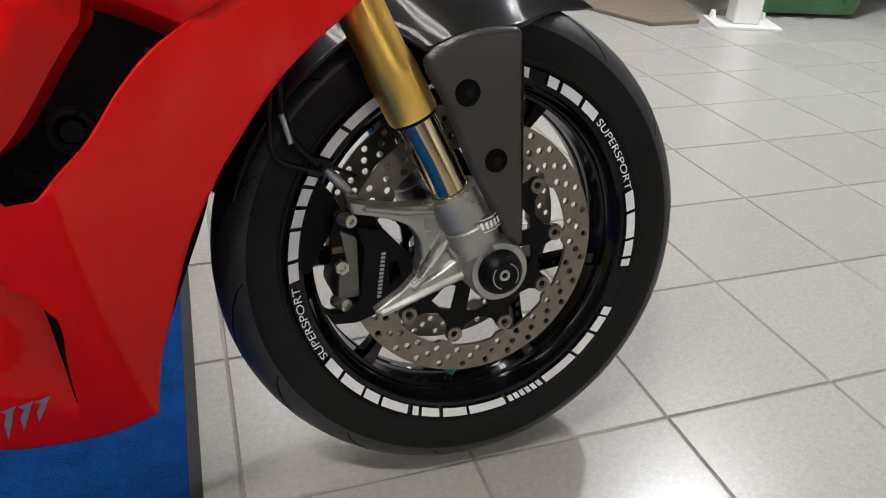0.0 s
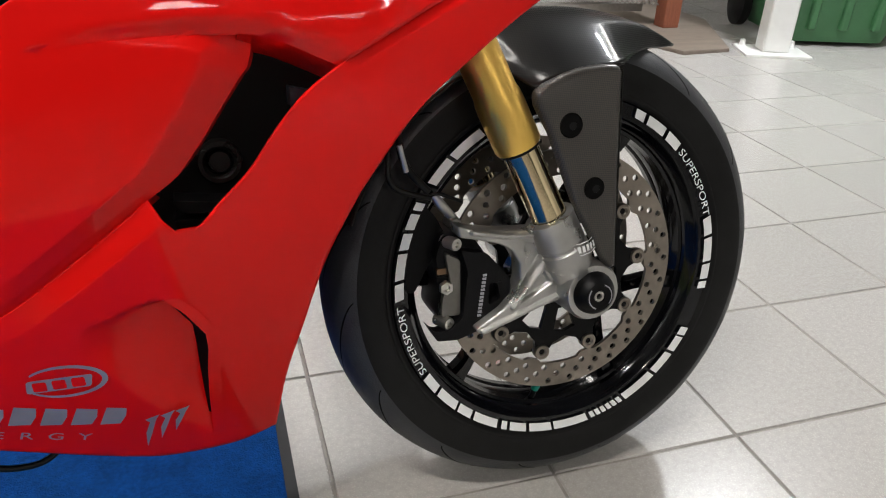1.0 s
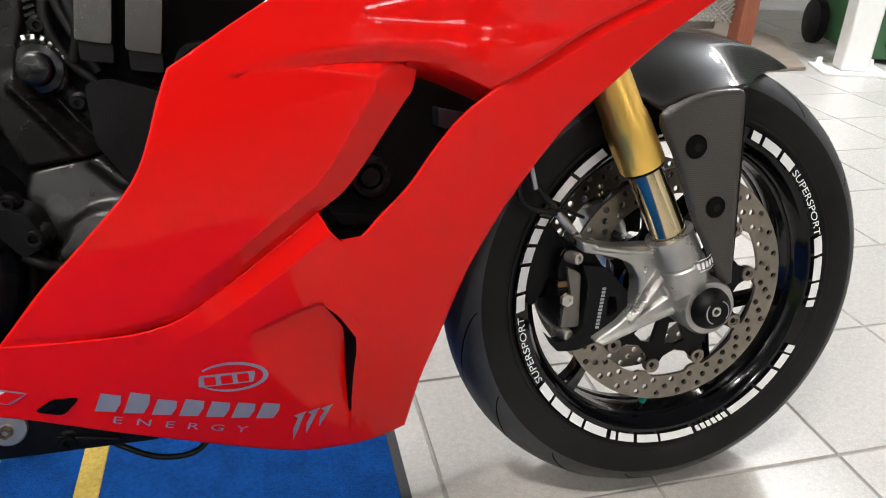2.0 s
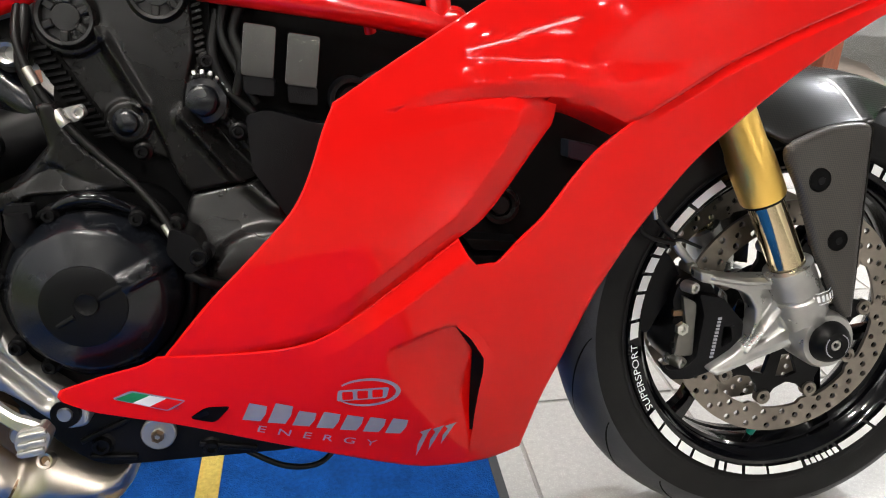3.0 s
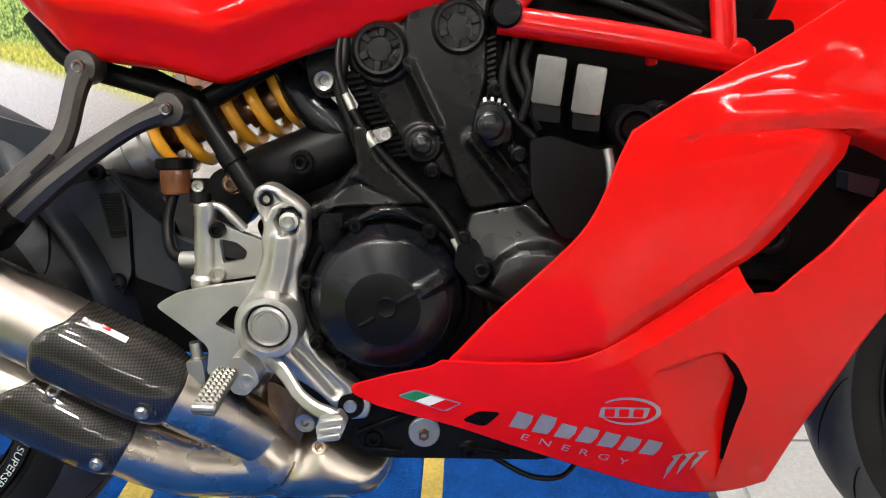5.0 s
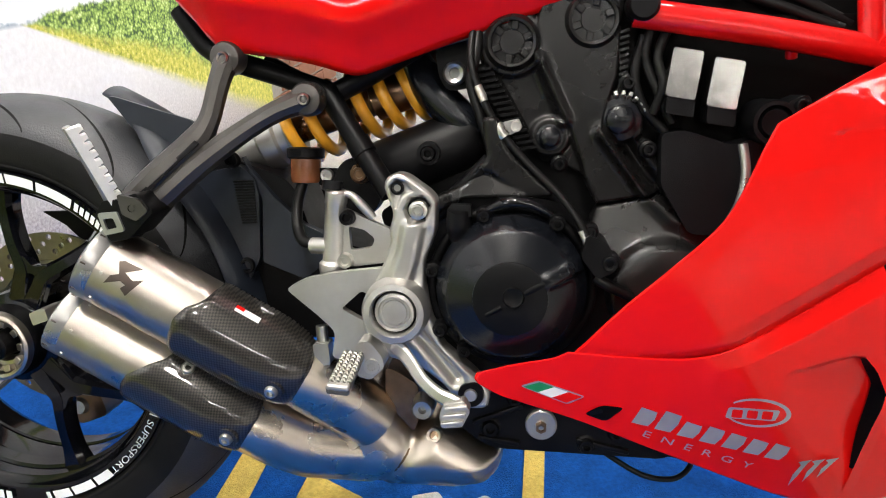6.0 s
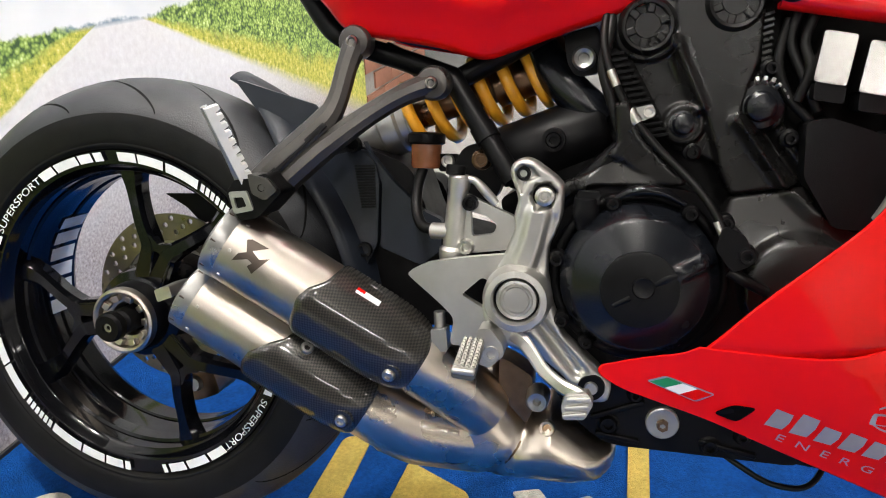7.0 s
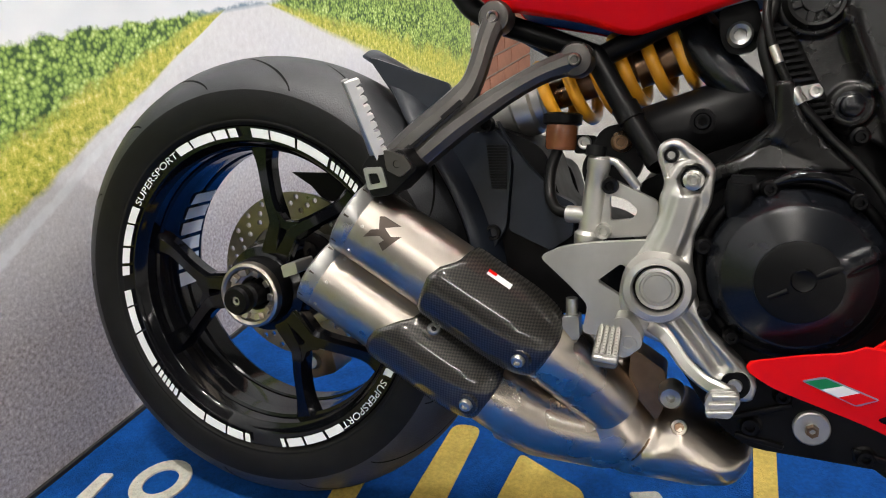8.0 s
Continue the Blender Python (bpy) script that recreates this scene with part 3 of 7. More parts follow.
platform = thing("floor_board", "low worn wooden board with a dark edge lying on the tiles", "board")
bm = B()
plan = [(2.00, 3.30), (2.24, 2.52), (2.40, 2.12), (2.66, 2.14), (2.95, 2.75), (2.95, 3.30)]
lo, hi = [bm.verts.new((x, y, 0.0)) for x, y in plan], [bm.verts.new((x, y, 0.018)) for x, y in plan]
bm.faces.new(hi), bm.faces.new(lo[::-1])
for i in range(len(plan)):
    bm.faces.new((lo[i], lo[(i + 1) % len(plan)], hi[(i + 1) % len(plan)], hi[i]))
part("top", bm, BOARD, platform, bevel=0.003)
rack = thing("wire_rack", "rack with red-brown wooden posts and a grey wire mesh side", "rack")
for x, y in ((2.62, 2.62), (1.55, 3.05)):
    part("post", box(B(), x - 0.045, x + 0.045, y - 0.045, y + 0.045, 0.018, 1.9), WOOD, rack, bevel=0.004)
bm = B()
for i in range(44):
    f = i / 43
    for s in (-1, 1):
        a = (2.57 - 0.97 * f, 2.64 + 0.40 * f, 0.12)
        e = min(max(f + s * 0.55, 0), 1)
        z = 0.12 + 1.0 * abs(e - f)
        tube(bm, [a, (2.57 - 0.97 * e, 2.64 + 0.40 * e, z)], 0.004, 4, caps=False) if z > 0.15 else None
ob = part("mesh", bm, MESHWIRE, rack)
tagged(ob, kind="stuff")
part("rail", box(B(), 1.60, 2.58, 2.80, 2.84, 0.06, 0.10), MESHWIRE, rack)

# ---- the motorcycle, leaning on its side stand ----
BIKE = pose(0, -0.062, 0, 0, 0, 1.5) @ pose(0, 0, 0, -11.4, 0, 0)
bike = thing("motorcycle", "red faired sports motorcycle with gold fork, leaning on its side stand", "motorcycle", BIKE)

FW, RW = (0.742, 0.0, 0.306), (-0.729, 0.0, 0.3295)


def wheel_point(c, r, deg, y):
    return (c[0] + r * math.cos(radians(deg)), y, c[2] + r * math.sin(radians(deg)))


def tyre(parent, c, R, half, bead, rim_half):
    """A round-shouldered sports tyre: low sidewalls and a tread that wraps well round."""
    rs = bead + 0.036
    crown = lambda y: rs + (R - rs) * max(0.0, 1 - (y / half) ** 2) ** 0.5
    bm = B()
    ye = half * 0.982
    pr = [(bead, -rim_half + 0.004), (bead + 0.005, -rim_half - 0.001), (bead + 0.016, -(half * 0.6 + rim_half * 0.4) - 0.001), (rs - 0.004, -half * 0.998), (rs + 0.004, -half * 0.998), (crown(ye), -ye)]
    lathe(bm, c, pr, 128)
    lathe(bm, c, [(r, -y) for r, y in pr], 128)
    lathe(bm, c, [(bead + 0.0045, -rim_half - 0.002), (bead + 0.006, -rim_half - 0.0035), (bead + 0.0085, -rim_half - 0.003)], 128)
    t = part("tyre", bm, RUBBER, parent, "black sports tyre with a scrubbed tread", smooth=60)
    bm = B()
    arc = [(crown(ye * math.sin(math.pi / 2 * (-1 + i / 14))), ye * math.sin(math.pi / 2 * (-1 + i / 14))) for i in range(29)]
    lathe(bm, c, arc, 128)
    part("tread", bm, TREAD, t, smooth=60)
    # slanting rain grooves on both shoulders, flat near-black strips standing in for their shade
    n = 14
    for s in (-1, 1):
        for j in range(n):
            bm = B()
            a0 = 360 * (j + (0.5 if s > 0 else 0)) / n
            L, Rr = [], []
            for i in range(15):
                f = i / 14
                y = s * half * math.sin(radians(74 - 66 * f))
                dg = a0 + 26 * f ** 1.4
                w = 0.62 * math.sin(math.pi * min(max(f, 0.05), 0.95)) ** 0.6
                L.append(bm.verts.new(wheel_point(c, crown(y) + 0.0006, dg - w, y)))
                Rr.append(bm.verts.new(wheel_point(c, crown(y) + 0.0006, dg + w, y)))
            for i in range(14):
                bm.faces.new((L[i], L[i + 1], Rr[i + 1], Rr[i]))
            part("tread_groove", bm, GROOVE, t)
    # moulded writing on the sidewall, unreadable: shallow raised bars
    bm = B()
    rnd = random.Random(int(R * 1000))
    for a0, n in ((20, 9), (62, 7), (150, 10), (205, 7), (248, 9), (300, 11)):
        for i in range(n):
            a = a0 + i * 1.7
            r0, r1 = bead + 0.017, bead + (0.027 if rnd.random() < 0.7 else 0.023)
            w = rnd.uniform(0.3, 0.6)
            yy = lambda r: -(half * 0.6 + rim_half * 0.4) - (half - rim_half) * 0.4 * (r - bead - 0.016) / 0.016 - 0.0016
            bm.faces.new([bm.verts.new(wheel_point(c, r, a + d, yy(r))) for r, d in ((r0, -w), (r1, -w), (r1, w), (r0, w))])
    tagged(part("moulded_writing", bm, RUBBER, t), kind="stuff")
    return t


def wheel(name, c, R, half, rim_half, label):
    bm = B()
    r0 = 0.226
    outer = [(r0 - 0.002, rim_half - 0.012), (r0, rim_half - 0.003), (r0 - 0.002, rim_half), (r0 - 0.020, rim_half - 0.002), (r0 - 0.023, rim_half - 0.006),
             (r0 - 0.027, rim_half - 0.016), (r0 - 0.030, rim_half - 0.018), (r0 - 0.031, rim_half * 0.55), (r0 - 0.035, rim_half * 0.52), (r0 - 0.036, rim_half * 0.28), (r0 - 0.033, rim_half * 0.26), (r0 - 0.036, 0.0)]
    prof = [(r, -y) for r, y in outer] + [(r, y) for r, y in outer[-2::-1]] + [(r0 - 0.014, rim_half - 0.012), (r0 - 0.018, 0.0), (r0 - 0.014, -rim_half + 0.012)]
    lathe(bm, c, prof, 128, closed=True)
    w = part(name, bm, RIM, bike, label, smooth=35)
    tyre(w, c, R, half, 0.225, rim_half)
    return w


def spoke_pair(w, c, mid, spread, y_hub, y_rim, wide, join=0.100, hub=0.055, rim=0.192):
    """One Y spoke: two slender arms from the rim that meet at a waisted root on the hub."""
    for s in (-1, 1):
        pts = [(hub - 0.01, mid + s * 10, y_hub, wide * 1.15), (join * 0.8, mid + s * 9, y_hub, wide * 0.95), (join, mid + s * 9.5, y_hub, wide * 0.85),
               (join + 0.03, mid + s * (9.5 + (spread - 9.5) * 0.55), y_hub * 0.8 + y_rim * 0.2, wide * 0.72),
               (rim - 0.025, mid + s * spread * 0.96, y_rim, wide * 0.78), (rim + 0.004, mid + s * spread, y_rim, wide * 1.25)]
        path = curve_pts([(*wheel_point(c, r, a, y), ww) for r, a, y, ww in pts], 5)
        bm = B()
        rings = []
        for i, p in enumerate(path):
            q0, q1 = path[max(i - 1, 0)], path[min(i + 1, len(path) - 1)]
            d = Vector(q1[:3] - q0[:3]).normalized()
            side = d.cross(Vector((0, 1, 0))).normalized()
            o, hw, hd = Vector(p[:3]), float(p[3]) / 2, 0.014
            rings.append([bm.verts.new(o + side * hw * a + Vector((0, hd * b, 0))) for a, b in ((-1, -0.5), (-0.6, -1), (0.6, -1), (1, -0.5), (1, 0.7), (-1, 0.7))])
        for A, C in zip(rings, rings[1:]):
            for j in range(6):
                bm.faces.new((A[j], A[(j + 1) % 6], C[(j + 1) % 6], C[j]))
        bm.faces.new(rings[0][::-1]), bm.faces.new(rings[-1])
        part("spoke_arm", bm, RIM, w, smooth=25)


def rim_marks(w, c, y, r0, r1, spans, words, blanks):
    """Printed stripes round the rim, each a thin piece; words run clockwise; words that stay blank become small blocks."""
    def block(a0, a1, ra, rb, name):
        bm = B()
        n = max(1, int((a1 - a0) / 2.5))
        low = [bm.verts.new(wheel_point(c, ra, a0 + (a1 - a0) * i / n, y + 0.0022 - 0.10 * (ra - 0.206))) for i in range(n + 1)]
        top = [bm.verts.new(wheel_point(c, rb, a0 + (a1 - a0) * i / n + 0.7, y + 0.0022 - 0.10 * (rb - 0.206))) for i in range(n + 1)]
        for i in range(n):
            bm.faces.new((low[i], low[i + 1], top[i + 1], top[i]))
        part(name, bm, WHITE, w)

    for a0, a1 in spans:
        block(a0, a1, r0, r1, "rim_stripe")
    mid = (r0 + r1) / 2
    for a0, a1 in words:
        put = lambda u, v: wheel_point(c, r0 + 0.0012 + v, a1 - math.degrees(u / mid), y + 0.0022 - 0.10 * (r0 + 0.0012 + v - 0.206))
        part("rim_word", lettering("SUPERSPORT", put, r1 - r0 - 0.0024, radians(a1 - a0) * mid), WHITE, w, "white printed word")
    for a0, a1 in blanks:
        step = (a1 - a0) / 6
        for i in range(6):
            block(a0 + i * step + 0.2, a0 + (i + 0.8) * step, r0 + 0.001, r1 - 0.001, "rim_letter_block")


def drilled_disc(w, c, y, r_out, r_in, thick, holes, n_lobes, name="brake_disc"):
    loops = [ring(c[0], c[2], r_out, 120)]
    inner = []
    for i in range(n_lobes * 12):
        a = 2 * math.pi * i / (n_lobes * 12)
        rr = r_in - (0.005 if (i % 12) in (0, 1, 11) else 0.0)
        inner.append((c[0] + rr * math.cos(a), c[2] + rr * math.sin(a)))
    loops.append(inner)
    for r, n, off in holes:
        for i in range(n):
            a = 2 * math.pi * (i + off) / n
            loops.append(ring(c[0] + r * math.cos(a), c[2] + r * math.sin(a), 0.0042, 10))
    bm = B()
    plate(bm, loops, y - thick / 2, y + thick / 2)
    return part(name, bm, DISC, w, "drilled steel brake disc", smooth=30)


def floating_front_disc(w, c, y):
    d = drilled_disc(w, c, y, 0.160, 0.127, 0.005, [(0.1525, 30, 0.0), (0.1430, 30, 0.35), (0.1335, 30, 0.7)], 10)
    # black carrier: a hub ring with ten forked arms
    bm = B()
    edge = []
    for i in range(10):
        a = 4 + 36 * i
        for r, da in ((0.116, -3.2), (0.116, 3.2), (0.098, 8), (0.090, 18), (0.098, 28)):
            edge.append((c[0] + r * math.cos(radians(a + da)), c[2] + r * math.sin(radians(a + da))))
    loops = [edge, ring(c[0], c[2], 0.036, 32)]
    for i in range(10):
        a = 22 + 36 * i
        loops.append([(c[0] + r * math.cos(radians(a + da)), c[2] + r * math.sin(radians(a + da))) for r, da in ((0.050, -8), (0.080, -11), (0.083, 0), (0.080, 11), (0.050, 8))])
    plate(bm, loops, y - 0.003, y + 0.004)
    part("disc_carrier", bm, SATIN, w, "black disc carrier", bevel=0.001)
    for i in range(10):
        x, _, z = wheel_point(c, 0.1108, 4 + 36 * i, 0)
        b = B()
        lathe(b, (0, 0, 0), [(0.0, 0.004), (0.0035, 0.004), (0.0040, -0.002), (0.0058, -0.003), (0.0058, -0.0045), (0.0096, -0.0045), (0.0105, -0.003), (0.0105, 0.006)], 20)
        ob = part("disc_button", b, DISC, w)
        ob.location = (x, y - 0.002, z)
    return d


# front wheel
fw = wheel("front_wheel", FW, 0.3015, 0.0585, 0.054, "gloss black front wheel with white rim stripes")
for mid in (202, 322, 82):
    spoke_pair(fw, FW, mid, 24, -0.012, -0.012, 0.022)
bm = B()
lathe(bm, FW, [(0.0, -0.06), (0.030, -0.06), (0.036, -0.045), (0.042, -0.03), (0.058, -0.02), (0.058, 0.02), (0.042, 0.03), (0.036, 0.06), (0, 0.06)], 40)
part("hub", bm, RIM, fw)
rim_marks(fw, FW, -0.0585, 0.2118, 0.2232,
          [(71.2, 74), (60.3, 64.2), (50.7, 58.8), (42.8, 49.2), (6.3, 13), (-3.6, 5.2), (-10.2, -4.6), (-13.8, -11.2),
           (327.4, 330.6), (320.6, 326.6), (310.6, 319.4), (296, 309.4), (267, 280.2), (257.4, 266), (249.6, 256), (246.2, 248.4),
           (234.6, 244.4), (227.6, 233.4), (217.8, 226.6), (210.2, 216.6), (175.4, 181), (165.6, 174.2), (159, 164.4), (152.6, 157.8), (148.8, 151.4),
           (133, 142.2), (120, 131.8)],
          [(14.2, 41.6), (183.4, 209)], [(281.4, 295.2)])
floating_front_disc(fw, FW, -0.048)
drilled_disc(fw, FW, 0.055, 0.160, 0.127, 0.005, [(0.1525, 30, 0.0), (0.1430, 30, 0.35), (0.1335, 30, 0.7)], 10)
bm = B()
tube(bm, [wheel_point(FW, 0.192, 262, -0.020), wheel_point(FW, 0.170, 262.5, -0.028)], 0.004, 10)
part("valve_stem", bm, SATIN, fw)
bm = B()
tube(bm, [wheel_point(FW, 0.176, 262.2, -0.026), wheel_point(FW, 0.164, 262.6, -0.0305)], 0.0055, 10)
part("valve_cap", bm, TEAL, fw, "teal valve cap")

# rear wheel
rw = wheel("rear_wheel", RW, 0.3165, 0.0845, 0.079, "gloss black rear wheel with white rim stripes")
for mid in (69, 189, 309):
    spoke_pair(rw, RW, mid, 23, -0.045, -0.035, 0.029, join=0.098)
bm = B()
lathe(bm, RW, [(0.0, -0.062), (0.046, -0.062), (0.050, -0.060), (0.060, -0.055), (0.066, -0.03), (0.066, 0.05), (0.05, 0.06), (0, 0.06)], 48)
part("hub", bm, RIM, rw, smooth=30)
for mid in (69, 189, 309):
    bm = B()
    web = lambda r, a: (RW[0] + r * math.cos(radians(mid + a)), RW[2] + r * math.sin(radians(mid + a)))
    plate(bm, [fillet([web(0.050, -26), web(0.104, -13), web(0.116, -9), web(0.104, 0), web(0.116, 9), web(0.104, 13), web(0.050, 26)], 0.006),
               fillet([web(0.066, -5), web(0.094, -3), web(0.094, 3), web(0.066, 5)], 0.003)], -0.058, -0.044)
    part("spoke_root", bm, RIM, rw, bevel=0.002)
for i in range(6):
    bm = B()
    a0 = 186 - i * 8.2
    lathe(bm, RW, [(0.1885, -0.002), (0.1900, 0.048)], 4, start=90 - a0 - 3.1, turn=6.2)
    part("barrel_letter_block", bm, WHITE, rw)
bm = B()
lathe(bm, RW, [(0.020, -0.066), (0.024, -0.080), (0.0365, -0.084), (0.0370, -0.094), (0.0405, -0.097), (0.0440, -0.095), (0.0450, -0.090), (0.0450, -0.084)], 48)
part("wheel_nut", bm, TITAN, rw, "bright flanged wheel nut")
bm = B()
lathe(bm, RW, [(0.0450, -0.0845), (0.0470, -0.080), (0.0480, -0.060)], 48)
part("nut_collar", bm, SATIN, rw)
for i in range(10):
    a = radians(36 * i)
    bm = B()
    slab_between(bm, (RW[0] + 0.027 * math.cos(a), -0.087, RW[2] + 0.027 * math.sin(a)), (RW[0] + 0.036 * math.cos(a), -0.089, RW[2] + 0.036 * math.sin(a)), 0.009, 0.010)
    part("nut_castellation", bm, TITAN, rw, bevel=0.001)
bm = B()
lathe(bm, RW, [(0.0, -0.122), (0.006, -0.122), (0.007, -0.127), (0.0165, -0.127), (0.0195, -0.123), (0.0195, -0.112), (0.013, -0.108), (0.012, -0.102), (0.0165, -0.099), (0.0175, -0.092), (0.0175, -0.06)], 32)
part("axle_bobbin", bm, SATIN, rw, "black nylon axle bobbin", smooth=30)
bolt(RW[0], -0.121, RW[2], 0.006, rw)
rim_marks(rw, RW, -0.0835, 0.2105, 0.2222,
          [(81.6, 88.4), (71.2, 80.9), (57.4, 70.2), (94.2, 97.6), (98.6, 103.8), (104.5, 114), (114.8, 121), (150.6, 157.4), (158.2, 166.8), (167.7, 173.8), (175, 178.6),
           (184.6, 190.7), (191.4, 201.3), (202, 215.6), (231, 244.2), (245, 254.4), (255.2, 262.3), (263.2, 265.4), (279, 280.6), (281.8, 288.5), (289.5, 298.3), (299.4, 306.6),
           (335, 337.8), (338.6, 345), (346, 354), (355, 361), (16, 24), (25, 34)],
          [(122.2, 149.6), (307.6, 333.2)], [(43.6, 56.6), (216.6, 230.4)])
drilled_disc(rw, RW, 0.035, 0.125, 0.085, 0.005, [(0.118, 24, 0.0), (0.108, 24, 0.35), (0.098, 24, 0.7)], 6)

# ---- fairing ----
def flank(x, z):
    """Distance of the fairing's skin from the bike's middle plane."""
    y = -0.0406 + 0.0941 * x - 0.5914 * z + 0.2406 * x * x - 0.3154 * x * z + 0.4734 * z * z + 0.0375 * z ** 3
    return min(max(y, -0.235), -0.04)


def coons(bottom, right, top, left):
    """A grid of (x, z) between four edges; bottom and top run left to right, left and right run upwards."""
    nu, nv = len(bottom), len(left)
    G = np.zeros((nv, nu, 2))
    for j in range(nv):
        v = j / (nv - 1)
        for i in range(nu):
            u = i / (nu - 1)
            G[j, i] = (1 - v) * bottom[i] + v * top[i] + (1 - u) * left[j] + u * right[j] - (
                (1 - u) * (1 - v) * bottom[0] + u * (1 - v) * bottom[-1] + (1 - u) * v * top[0] + u * v * top[-1])
    return G


def skin(bm, G, relief=None):
    relief = relief or (lambda x, z: 0.0)
    V = [[bm.verts.new((x, flank(x, z) + relief(x, z), z)) for x, z in row] for row in G]
    for a, b in zip(V, V[1:]):
        for i in range(len(a) - 1):
            bm.faces.new((a[i], a[i + 1], b[i + 1], b[i]))
    return V


def panel(name, bm, mat, label, thick=0.0035):
    """A curved body panel with a real thickness, facing the bike's right; and its twin on the left."""
    bmesh.ops.remove_doubles(bm, verts=bm.verts, dist=2e-5)
    bm.normal_update()
    for f in bm.faces:
        if f.normal.y > 0:
            f.normal_flip()
    me = bpy.data.meshes.new(name)
    bm.to_mesh(me)
    bm.free()
    me.materials.append(mat)
    for p in me.polygons:
        p.use_smooth = True
    me.set_sharp_from_angle(angle=radians(38))
    ob = new(name, me)
    ob.parent = bike
    tagged(ob, label)
    mod = ob.modifiers.new("thickness", "SOLIDIFY")
    mod.thickness, mod.offset = thick * 0.75, -1
    twin = ob.copy()
    scene.collection.objects.link(twin)
    twin.scale = (1, -1, 1)
    return ob


SEAM = [(-0.016, 0.384), (0.047, 0.381), (0.11, 0.382), (0.154, 0.397), (0.21, 0.435), (0.273, 0.482)]
DUCT_L = [(0.273, 0.482), (0.297, 0.498), (0.3198, 0.5253), (0.3371, 0.5502), (0.3573, 0.5778), (0.366, 0.589)]
DUCT_R = [(0.291, 0.453), (0.309, 0.453), (0.331, 0.475), (0.357, 0.500), (0.384, 0.536), (0.41, 0.564), (0.44, 0.585)]
REAR = [(-0.016, 0.384), (0.033, 0.433), (0.072, 0.472), (0.110, 0.511), (0.127, 0.535), (0.139, 0.562), (0.149, 0.590), (0.160, 0.615)]
FOLD = [(0.44, 0.585), (0.495, 0.614), (0.546, 0.640), (0.644, 0.677), (0.78, 0.722)]
ARCH = [(0.80, 0.705), (0.725, 0.680), (0.640, 0.634), (0.575, 0.589), (0.513, 0.538), (0.459, 0.468)]
ARCH_LOW = [(0.459, 0.468), (0.424, 0.402), (0.397, 0.322), (0.379, 0.262), (0.366, 0.188)]
BELLY = [(-0.109, 0.342), (-0.086, 0.329), (-0.059, 0.320), (-0.001, 0.301), (0.065, 0.272), (0.141, 0.237), (0.224, 0.197), (0.265, 0.184), (0.323, 0.178), (0.366, 0.188)]

# side panel between the engine and the air duct: a flat field that breaks into a ramp towards the duct and a shelf under the crease
NA, NB = 84, 76
TUCK = [(x + 0.002, z - 0.006) for x, z in SEAM]
right_edge = resample([TUCK[-1]] + DUCT_L + [(0.372, 0.6135)], NB)
G = coons(resample(TUCK, NA), right_edge, resample([(0.160, 0.615), (0.209, 0.6075), (0.265, 0.6115), (0.338, 0.6155), (0.372, 0.6135)], NA), resample([TUCK[0]] + REAR[1:], NB))
FLAT = [(-0.05, 0.36), (0.0, 0.45), (0.10, 0.56), (0.15, 0.65), (0.193, 0.6105), (0.2108, 0.6100), (0.26, 0.6105), (0.305, 0.6058), (0.319, 0.6032), (0.3262, 0.5990), (0.3264, 0.5915),
        (0.3086, 0.563), (0.2863, 0.5296), (0.2661, 0.5035), (0.2490, 0.4830), (0.22, 0.42)]


def seam_drop(x, z):
    """Both panels dip towards the seam on its way up to the duct."""
    d = line_gap(x, z, SEAM)
    return 0.009 * sm((x - 0.10) / 0.12) * max(0.0, 1 - d / 0.022)


def sunk(x, z):
    """Depth below the flank outside the flat field, and a hem tucked below the lower panel."""
    d = max(0.0, -inside_by(x, z, FLAT))
    fall = 0.52 * (math.sqrt(d * d + 0.0030 ** 2) - 0.0030)
    hem = 0.0016 * (1 - sm(line_gap(x, z, SEAM) / 0.009))
    return max(fall, seam_drop(x, z)) + hem


bm = B()
side_rows = skin(bm, G, sunk)
# inner wall of the duct behind the ramp
deep = [[r[-1], bm.verts.new(r[-1].co + Vector((0.006, 0.040, -0.002)))] for r in side_rows]
for a, b in zip(deep, deep[1:]):
    bm.faces.new((a[0], a[1], b[1], b[0]))
# the upper part above the crease grows out of the same skin
crest = resample([(0.160, 0.615), (0.209, 0.6075), (0.265, 0.6115), (0.338, 0.6155), (0.372, 0.6135)], NA)
low = np.vstack([crest, resample([(0.372, 0.6135), (0.394, 0.607), (0.44, 0.586)], 14)[1:]])
NU = len(low)
G = coons(low, resample(FOLD, 40), resample([(0.46, 0.805), (0.60, 0.775), (0.78, 0.722)], NU), resample([(0.160, 0.615), (0.216, 0.650), (0.331, 0.719), (0.46, 0.805)], 40))
BROW = [(float(x), float(z)) for x, z in low[::4]] + [(0.44, 0.586)]


def brow(x, z):
    """A swelling above the crease that ends in a narrow chamfer."""
    d = line_gap(x, z, BROW)
    return (-0.003 * sm((0.65 - z) / 0.035) + 0.0075 * max(0.0, 1 - d / 0.013)) * sm((x - 0.20) / 0.12)


up_rows = skin(bm, G, brow)
# underside of the brow over the duct
under = [[v, bm.verts.new(v.co + Vector((-0.004, 0.034, -0.014)))] for v in up_rows[0][NA - 6:]]
for a, b in zip(under, under[1:]):
    bm.faces.new((a[0], b[0], b[1], a[1]))
for i in range(NA - 1):
    bm.faces.new((side_rows[-1][i], side_rows[-1][i + 1], up_rows[0][i + 1], up_rows[0][i]))
panel("side_panel", bm, RED, "glossy red side fairing panel beside the engine")

